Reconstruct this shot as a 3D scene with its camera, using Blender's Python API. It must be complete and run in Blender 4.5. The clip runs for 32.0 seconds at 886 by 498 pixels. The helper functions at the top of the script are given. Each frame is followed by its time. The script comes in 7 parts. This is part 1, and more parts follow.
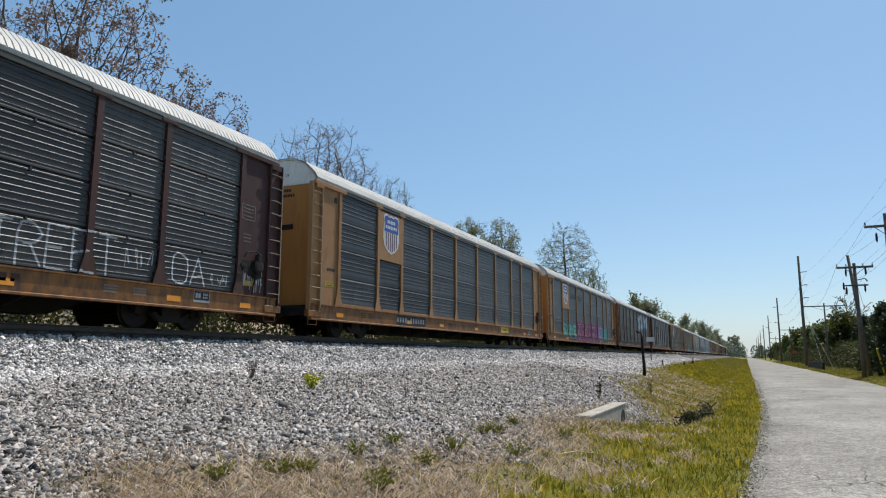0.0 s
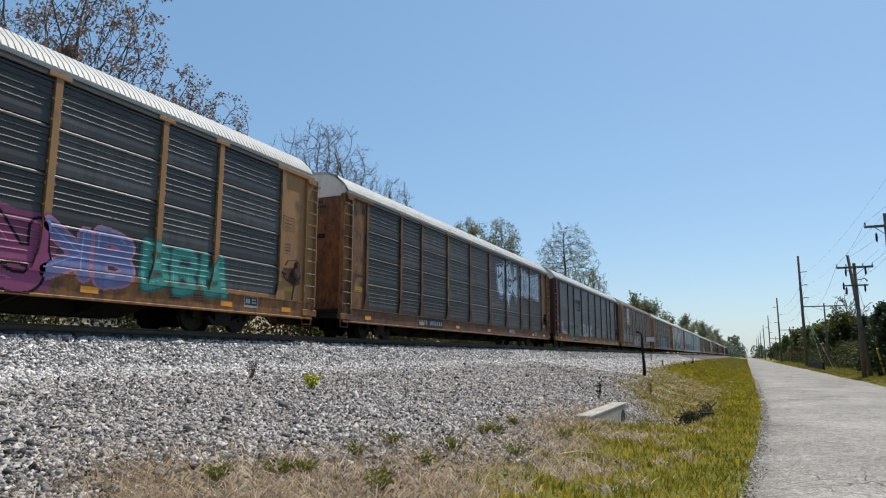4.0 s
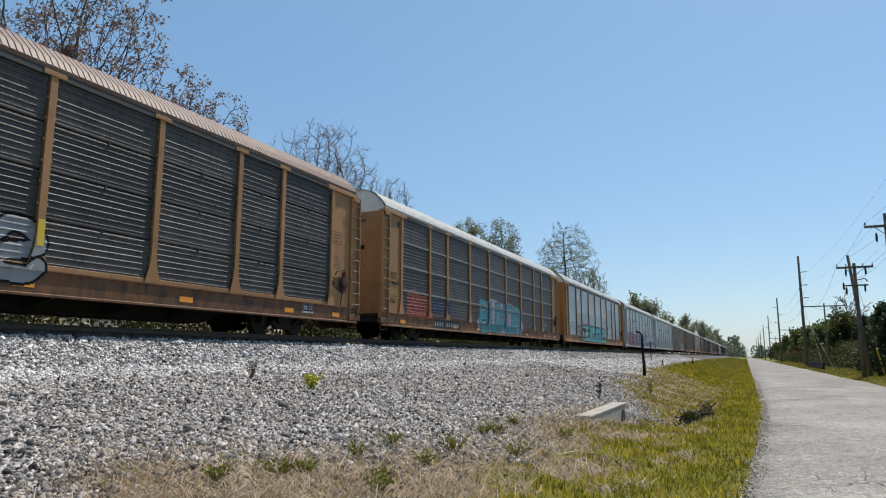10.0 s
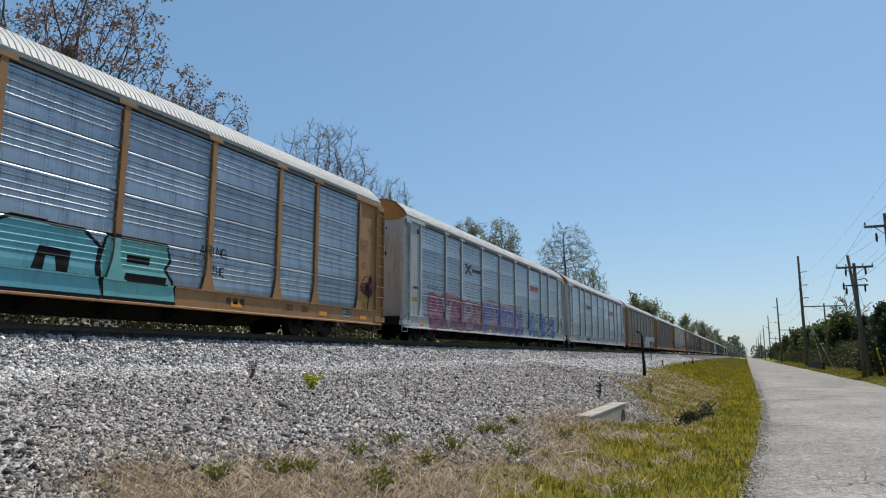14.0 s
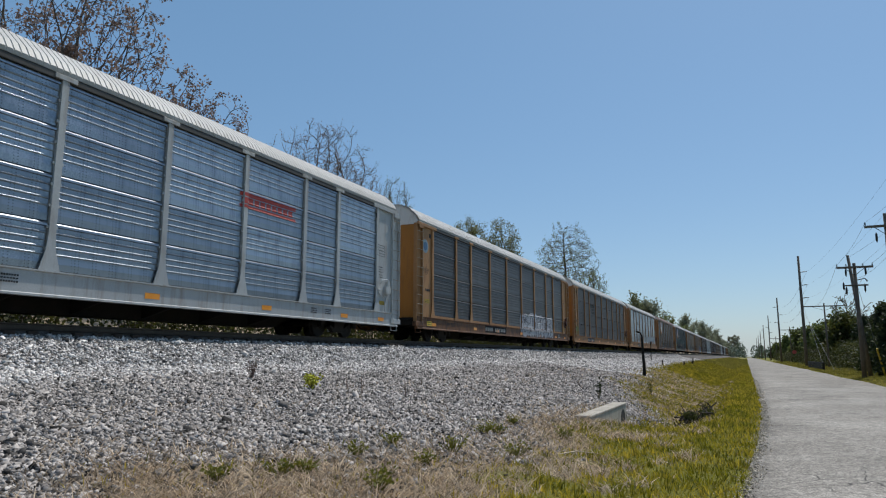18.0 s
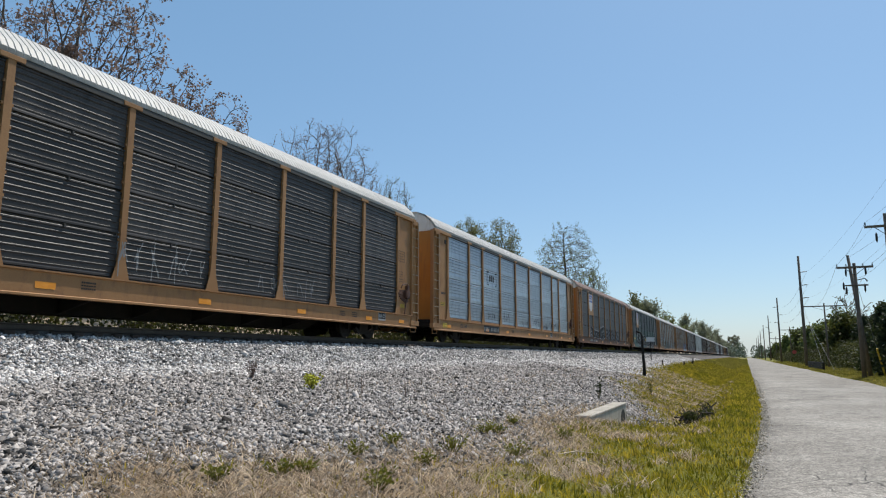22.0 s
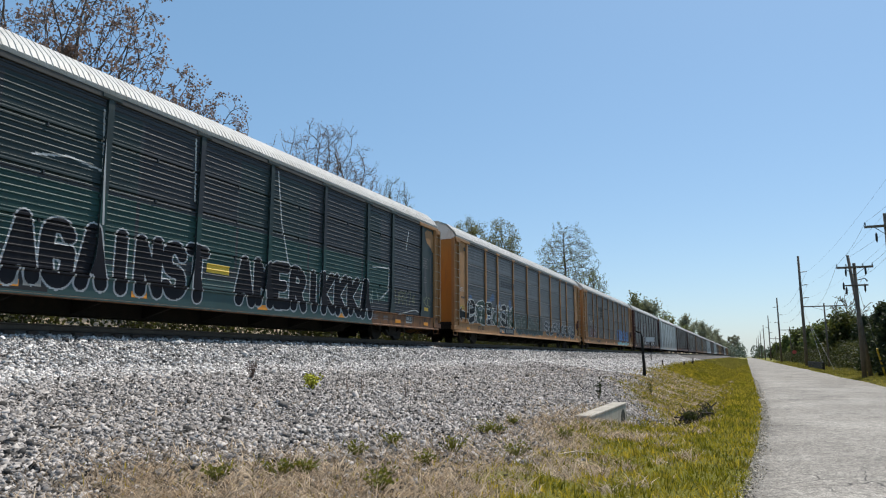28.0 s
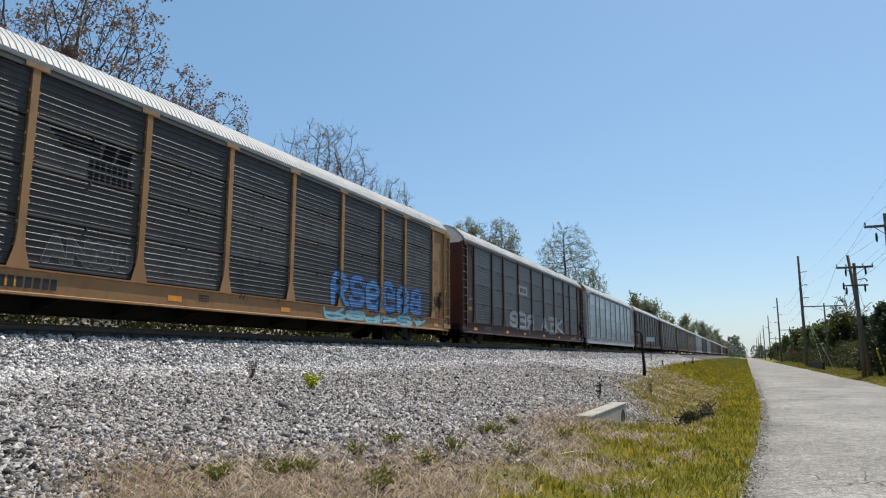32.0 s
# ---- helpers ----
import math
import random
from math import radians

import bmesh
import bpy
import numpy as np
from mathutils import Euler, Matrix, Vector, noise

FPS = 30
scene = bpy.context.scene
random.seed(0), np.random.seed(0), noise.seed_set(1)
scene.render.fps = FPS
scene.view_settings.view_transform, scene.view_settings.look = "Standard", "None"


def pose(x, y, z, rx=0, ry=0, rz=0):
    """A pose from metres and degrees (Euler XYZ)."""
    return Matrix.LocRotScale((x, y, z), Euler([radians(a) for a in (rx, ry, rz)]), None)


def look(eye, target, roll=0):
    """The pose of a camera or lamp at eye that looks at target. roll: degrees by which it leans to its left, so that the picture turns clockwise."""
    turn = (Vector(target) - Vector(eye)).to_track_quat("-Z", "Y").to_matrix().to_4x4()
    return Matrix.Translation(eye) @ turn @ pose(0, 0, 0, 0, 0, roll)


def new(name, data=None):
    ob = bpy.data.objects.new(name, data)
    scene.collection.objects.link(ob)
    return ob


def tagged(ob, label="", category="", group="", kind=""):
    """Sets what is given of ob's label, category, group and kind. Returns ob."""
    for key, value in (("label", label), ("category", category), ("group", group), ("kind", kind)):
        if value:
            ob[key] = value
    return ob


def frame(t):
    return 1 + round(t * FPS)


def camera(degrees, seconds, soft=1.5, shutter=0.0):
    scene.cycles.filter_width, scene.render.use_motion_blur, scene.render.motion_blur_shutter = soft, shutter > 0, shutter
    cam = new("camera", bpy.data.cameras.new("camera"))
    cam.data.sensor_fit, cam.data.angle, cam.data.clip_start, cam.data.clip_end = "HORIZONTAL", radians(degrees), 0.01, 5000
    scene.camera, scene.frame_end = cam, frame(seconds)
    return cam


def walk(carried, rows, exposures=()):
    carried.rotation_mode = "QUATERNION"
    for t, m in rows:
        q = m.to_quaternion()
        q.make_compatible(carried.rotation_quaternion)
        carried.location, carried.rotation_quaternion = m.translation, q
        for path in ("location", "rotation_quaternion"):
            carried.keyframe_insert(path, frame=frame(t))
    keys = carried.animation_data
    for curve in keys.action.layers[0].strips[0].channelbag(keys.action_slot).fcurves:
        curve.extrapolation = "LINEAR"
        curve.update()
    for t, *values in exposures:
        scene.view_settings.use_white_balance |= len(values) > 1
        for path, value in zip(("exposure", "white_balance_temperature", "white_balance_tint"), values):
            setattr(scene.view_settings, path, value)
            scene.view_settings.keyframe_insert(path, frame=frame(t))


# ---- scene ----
# The world: x to the side of the road, y along the track, z up. The camera stands at the road's edge.
EYE = Vector((0.0, 0.0, 1.45))
YAW, PITCH = 24.1, 9.1
cam = camera(66.9, 32.0, soft=1.15)
CAM_POSE = pose(EYE.x, EYE.y, EYE.z, 90 + PITCH, 0, YAW)
walk(cam, [(0.0, CAM_POSE), (32.0, CAM_POSE)], exposures=[
    (0.0, 0.02, 6500, 10), (12.6, 0.02, 6500, 10), (13.6, -0.10, 6420, 10), (14.5, -0.18, 6400, 10), (16.5, -0.25, 6340, 10), (18.0, -0.31, 6300, 10), (19.0, -0.24, 6340, 10),
    (19.9, -0.04, 6480, 10), (22.0, 0.0, 6500, 10), (24.0, -0.08, 6460, 10), (25.5, -0.06, 6480, 10), (28.0, 0.06, 6500, 10), (32.0, 0.05, 6500, 10)])

# ---- light ----
SUN_DIR = Vector((0.13, 0.48, 0.86)).normalized()
sky_world = bpy.data.worlds.new("sky")
scene.world = sky_world
sky_world.use_nodes = True
wn = sky_world.node_tree.nodes
wn.clear()
sky = wn.new("ShaderNodeTexSky")
sky.sky_type = "NISHITA"
sky.sun_disc = False
sky.sun_elevation = math.asin(SUN_DIR.z)
sky.sun_rotation = math.atan2(SUN_DIR.x, SUN_DIR.y)
sky.altitude = 300
sky.air_density, sky.dust_density, sky.ozone_density = 1.05, 0.75, 1.3
bg = wn.new("ShaderNodeBackground")
bg.inputs["Strength"].default_value = 0.135
wo = wn.new("ShaderNodeOutputWorld")
# even haze over the clear sky
haze = wn.new("ShaderNodeMix")
haze.data_type = "RGBA"
haze.inputs[0].default_value = 0.45
haze.inputs[7].default_value = (1.3, 3.1, 5.1, 1)
sky_world.node_tree.links.new(sky.outputs[0], haze.inputs[6])
sky_world.node_tree.links.new(haze.outputs[2], bg.inputs[0])
sky_world.node_tree.links.new(bg.outputs[0], wo.inputs[0])
sun_data = bpy.data.lights.new("sun", "SUN")
sun_data.energy, sun_data.angle, sun_data.color = 5.0, radians(0.55), (1.0, 0.945, 0.86)
sun = new("sun", sun_data)
sun.matrix_world = look(SUN_DIR * 200, (0, 0, 0))


# ---- materials ----
def surface(name, a, b, rough=0.7, metal=0.0, scale=3.0, fine=60.0, bump=0.2, bump_dist=0.01, streak=0.0, dirt=None, rand=0.0, spec=0.4, mix_at=(0.35, 0.65), dirt_at=(0.5, 0.75), holes=0.0):
    """A painted or natural surface: two colours mixed by coarse and fine noise, with stains or vertical streaks."""
    m = bpy.data.materials.new(name)
    m.use_nodes = True
    nt = m.node_tree
    n, l = nt.nodes, nt.links
    p = n["Principled BSDF"]
    p.inputs["Roughness"].default_value, p.inputs["Metallic"].default_value = rough, metal
    p.inputs["Specular IOR Level"].default_value = spec
    co = n.new("ShaderNodeTexCoord")
    big = n.new("ShaderNodeTexNoise")
    big.inputs["Scale"].default_value, big.inputs["Detail"].default_value = scale, 6
    l.new(co.outputs["Object"], big.inputs["Vector"])
    small = n.new("ShaderNodeTexNoise")
    small.inputs["Scale"].default_value, small.inputs["Detail"].default_value = fine, 3
    l.new(co.outputs["Object"], small.inputs["Vector"])
    add = n.new("ShaderNodeMath")
    add.operation = "MULTIPLY_ADD"
    add.inputs[1].default_value = 0.45
    l.new(small.outputs[0], add.inputs[0])
    sub = n.new("ShaderNodeMath")
    sub.operation = "MULTIPLY_ADD"
    sub.inputs[1].default_value, sub.inputs[2].default_value = 0.55, 0.0
    l.new(big.outputs[0], sub.inputs[0])
    l.new(sub.outputs[0], add.inputs[2])
    val = add.outputs[0]
    if rand:
        info = n.new("ShaderNodeObjectInfo")
        r = n.new("ShaderNodeMath")
        r.operation = "MULTIPLY_ADD"
        r.inputs[1].default_value = rand
        l.new(info.outputs["Random"], r.inputs[0])
        l.new(val, r.inputs[2])
        r2 = n.new("ShaderNodeMath")
        r2.operation = "SUBTRACT"
        r2.inputs[1].default_value = rand / 2
        l.new(r.outputs[0], r2.inputs[0])
        val = r2.outputs[0]
    ramp = n.new("ShaderNodeMapRange")
    ramp.inputs[1].default_value, ramp.inputs[2].default_value = mix_at
    l.new(val, ramp.inputs[0])
    mix = n.new("ShaderNodeMix")
    mix.data_type = "RGBA"
    mix.inputs[6].default_value, mix.inputs[7].default_value = (*a, 1), (*b, 1)
    l.new(ramp.outputs[0], mix.inputs[0])
    col = mix.outputs[2]
    if dirt:
        mp = n.new("ShaderNodeMapping")
        mp.inputs["Scale"].default_value = (2.2, 2.2, 2.2 if not streak else 2.2 * (1 - streak))
        l.new(co.outputs["Object"], mp.inputs[0])
        dn = n.new("ShaderNodeTexNoise")
        dn.inputs["Scale"].default_value, dn.inputs["Detail"].default_value = 2.0, 8
        dn.inputs["Roughness"].default_value = 0.65
        l.new(mp.outputs[0], dn.inputs["Vector"])
        dr = n.new("ShaderNodeMapRange")
        dr.inputs[1].default_value, dr.inputs[2].default_value = dirt_at
        l.new(dn.outputs[0], dr.inputs[0])
        dm = n.new("ShaderNodeMix")
        dm.data_type = "RGBA"
        dm.inputs[7].default_value = (*dirt, 1)
        l.new(dr.outputs[0], dm.inputs[0])
        l.new(col, dm.inputs[6])
        col = dm.outputs[2]
    if holes:
        # rows of small punched holes
        sep = n.new("ShaderNodeSeparateXYZ")
        l.new(co.outputs["Object"], sep.inputs[0])
        masks = []
        for axis, step, share in ((1, 0.085, 0.30), (2, 0.062, 0.36), (1, 0.46, 0.42)):
            a1 = n.new("ShaderNodeMath")
            a1.operation = "DIVIDE"
            a1.inputs[1].default_value = step
            l.new(sep.outputs[axis], a1.inputs[0])
            a2 = n.new("ShaderNodeMath")
            a2.operation = "FRACT"
            l.new(a1.outputs[0], a2.inputs[0])
            a3 = n.new("ShaderNodeMath")
            a3.operation = "LESS_THAN"
            a3.inputs[1].default_value = share
            l.new(a2.outputs[0], a3.inputs[0])
            masks.append(a3.outputs[0])
        most = n.new("ShaderNodeMath")
        most.operation = "MULTIPLY"
        l.new(masks[0], most.inputs[0])
        l.new(masks[1], most.inputs[1])
        masks = [most.outputs[0], masks[2]]
        both = n.new("ShaderNodeMath")
        both.operation = "MULTIPLY"
        l.new(masks[0], both.inputs[0])
        l.new(masks[1], both.inputs[1])
        amount = n.new("ShaderNodeMath")
        amount.operation = "MULTIPLY"
        amount.inputs[1].default_value = holes
        l.new(both.outputs[0], amount.inputs[0])
        hm = n.new("ShaderNodeMix")
        hm.data_type = "RGBA"
        hm.inputs[7].default_value = (0.01, 0.01, 0.012, 1)
        l.new(amount.outputs[0], hm.inputs[0])
        l.new(col, hm.inputs[6])
        col = hm.outputs[2]
    l.new(col, p.inputs["Base Color"])
    if bump:
        bp = n.new("ShaderNodeBump")
        bp.inputs["Strength"].default_value, bp.inputs["Distance"].default_value = bump, bump_dist
        l.new(small.outputs[0], bp.inputs["Height"])
        l.new(bp.outputs[0], p.inputs["Normal"])
    return m


def per_island(m, a, b):
    """Gives each loose piece of a joined mesh its own tint between two colours."""
    n, l = m.node_tree.nodes, m.node_tree.links
    geo = n.new("ShaderNodeNewGeometry")
    mix = n.new("ShaderNodeMix")
    mix.data_type, mix.blend_type = "RGBA", "MULTIPLY"
    mix.inputs[0].default_value = 1.0
    ramp = n.new("ShaderNodeMix")
    ramp.data_type = "RGBA"
    ramp.inputs[6].default_value, ramp.inputs[7].default_value = (*a, 1), (*b, 1)
    l.new(geo.outputs["Random Per Island"], ramp.inputs[0])
    p = n["Principled BSDF"]
    src = p.inputs["Base Color"].links[0].from_socket
    l.new(src, mix.inputs[6])
    l.new(ramp.outputs[2], mix.inputs[7])
    l.new(mix.outputs[2], p.inputs["Base Color"])
    return m


def thin_leaf(m, share=0.45):
    """Lets light shine through leaves and blades."""
    n, l = m.node_tree.nodes, m.node_tree.links
    p, out = n["Principled BSDF"], n["Material Output"]
    t = n.new("ShaderNodeBsdfTranslucent")
    l.new(p.inputs["Base Color"].links[0].from_socket, t.inputs[0])
    k = n.new("ShaderNodeMixShader")
    k.inputs[0].default_value = share
    l.new(p.outputs[0], k.inputs[1])
    l.new(t.outputs[0], k.inputs[2])
    l.new(k.outputs[0], out.inputs[0])
    return m


RUST = (0.11, 0.055, 0.03)
GRIME = (0.05, 0.042, 0.035)
M = {}
M["orange"] = surface("orange_paint", (0.215, 0.088, 0.019), (0.31, 0.135, 0.030), 0.6, 0, 0.8, 40, 0.08, 0.004, 0.5, (0.085, 0.040, 0.022), 0.3, dirt_at=(0.42, 0.66))
M["orange_clean"] = surface("faded_orange_paint", (0.38, 0.155, 0.026), (0.45, 0.195, 0.036), 0.6, 0, 0.6, 40, 0.06, 0.004, 0.85, (0.25, 0.115, 0.04), 0.2, dirt_at=(0.52, 0.8))
M["tan"] = surface("tan_paint", (0.29, 0.146, 0.056), (0.37, 0.195, 0.081), 0.65, 0, 0.8, 40, 0.08, 0.004, 0.6, (0.19, 0.095, 0.042), 0.3, dirt_at=(0.50, 0.80))
M["rusty"] = surface("rusty_orange_paint", (0.145, 0.063, 0.025), (0.245, 0.106, 0.035), 0.65, 0, 0.8, 40, 0.1, 0.004, 0.5, (0.05, 0.026, 0.016), 0.3, dirt_at=(0.42, 0.66))
# brown dulled in colour for the haze and shade on far cars
M["drab"] = surface("haze_dulled_brown_paint", (0.13, 0.088, 0.062), (0.20, 0.14, 0.10), 0.7, 0, 0.8, 40, 0.08, 0.004, 0.85, (0.08, 0.055, 0.042), 0.3, spec=0.25)
# zinc strip coloured dark to paint in the shade beneath the roof edge
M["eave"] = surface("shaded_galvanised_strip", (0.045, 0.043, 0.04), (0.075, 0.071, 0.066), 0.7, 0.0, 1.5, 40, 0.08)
M["maroon"] = surface("maroon_paint", (0.040, 0.0135, 0.011), (0.070, 0.024, 0.019), 0.65, 0, 0.8, 40, 0.08, 0.004, 0.85, (0.05, 0.03, 0.025), 0.3)
M["grey_paint"] = surface("pale_grey_paint", (0.36, 0.37, 0.37), (0.46, 0.47, 0.46), 0.55, 0, 0.8, 40, 0.08, 0.004, 0.85, (0.25, 0.21, 0.17), 0.3)
M["green"] = surface("dark_green_paint", (0.014, 0.026, 0.027), (0.024, 0.040, 0.040), 0.6, 0, 0.8, 40, 0.08, 0.004, 0.85, (0.02, 0.03, 0.03), 0.3)
M["panel_dark"] = surface("weathered_zinc_panel", (0.029, 0.0265, 0.026), (0.060, 0.056, 0.054), 0.44, 0.0, 0.9, 25, 0.10, 0.004, 0.75, (0.020, 0.018, 0.017), 0.5, spec=0.5, mix_at=(0.42, 0.58), dirt_at=(0.48, 0.74), holes=0.5)
M["panel_brown"] = surface("brown_weathered_panel", (0.031, 0.026, 0.023), (0.062, 0.052, 0.046), 0.50, 0.0, 0.9, 25, 0.10, 0.004, 0.75, (0.019, 0.016, 0.014), 0.5, spec=0.42, mix_at=(0.42, 0.58), dirt_at=(0.48, 0.74), holes=0.3)
M["panel_silver"] = surface("galvanised_panel", (0.25, 0.277, 0.310), (0.355, 0.388, 0.425), 0.30, 0.75, 0.9, 25, 0.10, 0.004, 0.5, (0.15, 0.175, 0.21), 0.5, mix_at=(0.42, 0.58), dirt_at=(0.5, 0.78), holes=0.55)
M["panel_green"] = surface("green_painted_panel", (0.016, 0.019, 0.023), (0.027, 0.032, 0.037), 0.5, 0.0, 0.7, 25, 0.12, 0.004, 0.6, (0.022, 0.024, 0.027), 0.35)
M["roof_white"] = surface("galvanised_white_roof", (0.38, 0.367, 0.345), (0.47, 0.457, 0.43), 0.6, 0.0, 0.6, 30, 0.06, 0.004, 0.4, (0.33, 0.30, 0.26), 0.2, dirt_at=(0.5, 0.8))
M["roof_brown"] = surface("rusty_brown_roof", (0.155, 0.092, 0.066), (0.21, 0.128, 0.093), 0.6, 0, 0.6, 30, 0.06, 0.004, 0.4, (0.16, 0.09, 0.06), 0.2)
M["gusset"] = surface("rusted_maroon_plate", (0.055, 0.026, 0.018), (0.095, 0.045, 0.03), 0.8, 0, 2, 40, 0.15, 0.004, 0.5, (0.035, 0.02, 0.015), 0.2)
M["white_paint"] = surface("aged_white_paint", (0.62, 0.60, 0.55), (0.72, 0.70, 0.65), 0.6, 0, 1.5, 40, 0.05, 0.003, 0.8, (0.42, 0.36, 0.28), 0.1)
M["steel_dark"] = surface("grimy_black_steel", (0.007, 0.006, 0.0055), (0.014, 0.012, 0.010), 0.9, 0.0, 3, 50, 0.25, 0.006, 0, (0.020, 0.015, 0.012))
M["wheel"] = surface("worn_wheel_steel", (0.010, 0.009, 0.008), (0.020, 0.017, 0.015), 0.7, 0.3, 4, 40, 0.15, 0.004)
M["ladder"] = surface("ladder_steel", (0.30, 0.24, 0.17), (0.40, 0.33, 0.25), 0.5, 0.3, 4, 60, 0.05)
M["zinc_strip"] = surface("dull_zinc_strip", (0.20, 0.195, 0.18), (0.28, 0.27, 0.25), 0.55, 0.2, 2.0, 40, 0.06, 0.004, 0.5, (0.10, 0.085, 0.07))
M["black"] = surface("black_enamel", (0.012, 0.012, 0.013), (0.022, 0.022, 0.023), 0.6)
M["white"] = surface("white_enamel", (0.62, 0.62, 0.60), (0.72, 0.72, 0.70), 0.6, 0, 2, 50, 0.03)
M["yellow"] = surface("yellow_enamel", (0.62, 0.40, 0.03), (0.70, 0.47, 0.05), 0.5, 0, 4, 60, 0.03)
M["petal"] = surface("lemon_petals", (0.55, 0.52, 0.03), (0.68, 0.64, 0.06), 0.6, 0, 8, 60, 0)
M["sticker"] = surface("faded_yellow_sticker", (0.36, 0.24, 0.025), (0.46, 0.31, 0.035), 0.6, 0, 4, 60, 0.03)
M["amber"] = surface("amber_reflector", (0.75, 0.26, 0.02), (0.85, 0.33, 0.03), 0.3, 0, 8, 90, 0.1)
M["blue"] = surface("blue_enamel", (0.03, 0.075, 0.30), (0.045, 0.10, 0.36), 0.5, 0, 3, 50, 0.03)
M["red"] = surface("red_enamel", (0.38, 0.05, 0.04), (0.46, 0.075, 0.055), 0.55, 0, 3, 50, 0.03)
M["rail"] = surface("rail_steel", (0.05, 0.038, 0.03), (0.085, 0.065, 0.05), 0.5, 0.5, 4, 30, 0.1)
M["tie"] = surface("creosoted_timber", (0.022, 0.017, 0.013), (0.045, 0.035, 0.027), 0.9, 0, 6, 60, 0.4, 0.01)
M["concrete"] = surface("weathered_concrete", (0.33, 0.292, 0.238), (0.43, 0.385, 0.32), 0.9, 0, 2.5, 70, 0.3, 0.006, 0.5, (0.19, 0.175, 0.15))
M["bark"] = surface("grey_brown_bark", (0.075, 0.058, 0.044), (0.13, 0.105, 0.082), 0.95, 0, 6, 40, 0.5, 0.02)
M["pole_wood"] = surface("weathered_pole_wood", (0.10, 0.075, 0.055), (0.17, 0.135, 0.105), 0.9, 0, 4, 40, 0.4, 0.01, 0.9, (0.06, 0.05, 0.04))
M["wire"] = surface("dull_aluminium_wire", (0.26, 0.26, 0.26), (0.34, 0.34, 0.34), 0.6, 0.5, 4, 30, 0)


# ---- mesh tools ----
class Shape:
    """Collects vertices and faces of one mesh."""

    def __init__(self):
        self.v, self.f = [], []

    def quad_strip(self, rows):
        """Joins rows of equal length into a sheet."""
        o, w = len(self.v), len(rows[0])
        for r in rows:
            self.v.extend(r)
        for i in range(len(rows) - 1):
            for j in range(w - 1):
                a = o + i * w + j
                self.f.append((a, a + 1, a + w + 1, a + w))
        return self

    def box(self, x0, x1, y0, y1, z0, z1, c=0.0):
        """A box; c cuts its edges along y and z, so that they catch light."""
        o = len(self.v)
        if c:
            ring = [(x0 + c, y0), (x1 - c, y0), (x1, y0 + c), (x1, y1 - c), (x1 - c, y1), (x0 + c, y1), (x0, y1 - c), (x0, y0 + c)]
            mx, my = (x0 + x1) / 2, (y0 + y1) / 2
            fx, fy = 1 - 2 * c / max(x1 - x0, 3 * c), 1 - 2 * c / max(y1 - y0, 3 * c)
            small = [(mx + (x - mx) * fx, my + (y - my) * fy) for x, y in ring]
            for pts, z in ((small, z0), (ring, z0 + c), (ring, z1 - c), (small, z1)):
                self.v.extend((x, y, z) for x, y in pts)
            for k in range(3):
                for i in range(8):
                    j = (i + 1) % 8
                    self.f.append((o + 8 * k + i, o + 8 * k + j, o + 8 * k + 8 + j, o + 8 * k + 8 + i))
            self.f.append(tuple(o + i for i in range(7, -1, -1)))
            self.f.append(tuple(o + 24 + i for i in range(8)))
            return self
        self.v.extend([(x0, y0, z0), (x1, y0, z0), (x1, y1, z0), (x0, y1, z0), (x0, y0, z1), (x1, y0, z1), (x1, y1, z1), (x0, y1, z1)])
        for q in ((3, 2, 1, 0), (4, 5, 6, 7), (0, 1, 5, 4), (1, 2, 6, 5), (2, 3, 7, 6), (3, 0, 4, 7)):
            self.f.append(tuple(o + i for i in q))
        return self

    def tube(self, pts, radii, n=6, cap=True):
        """A tube along points with a radius at each."""
        o = len(self.v)
        pts = [Vector(p) for p in pts]
        side = None
        for i, p in enumerate(pts):
            d = (pts[min(i + 1, len(pts) - 1)] - pts[max(i - 1, 0)]).normalized()
            if side is None:
                side = d.orthogonal().normalized()
            side = (side - d * side.dot(d))
            side = side.normalized() if side.length > 1e-6 else d.orthogonal().normalized()
            up = d.cross(side)
            for k in range(n):
                a = 2 * math.pi * k / n
                self.v.append(tuple(p + (side * math.cos(a) + up * math.sin(a)) * radii[i]))
        for i in range(len(pts) - 1):
            for k in range(n):
                k2 = (k + 1) % n
                self.f.append((o + i * n + k, o + i * n + k2, o + (i + 1) * n + k2, o + (i + 1) * n + k))
        if cap:
            self.f.append(tuple(o + k for k in range(n - 1, -1, -1)))
            e = o + (len(pts) - 1) * n
            self.f.append(tuple(e + k for k in range(n)))
        return self

    def prism(self, outline, axis, a, b):
        """An outline of 2D points drawn out along an axis from a to b."""
        o, n = len(self.v), len(outline)

        def at(p, s):
            return {"x": (s, p[0], p[1]), "y": (p[0], s, p[1]), "z": (p[0], p[1], s)}[axis]
        self.v.extend(at(p, a) for p in outline)
        self.v.extend(at(p, b) for p in outline)
        for i in range(n):
            j = (i + 1) % n
            self.f.append((o + i, o + j, o + n + j, o + n + i))
        self.f.append(tuple(o + i for i in range(n - 1, -1, -1)))
        self.f.append(tuple(o + n + i for i in range(n)))
        return self

    def mesh(self, name, material, smooth=False):
        me = bpy.data.meshes.new(name)
        me.from_pydata(self.v, [], self.f)
        me.validate()
        bm = bmesh.new()
        bm.from_mesh(me)
        bmesh.ops.recalc_face_normals(bm, faces=bm.faces)
        bm.to_mesh(me)
        bm.free()
        if smooth:
            me.polygons.foreach_set("use_smooth", [True] * len(me.polygons))
        if material:
            me.materials.append(material)
        return me


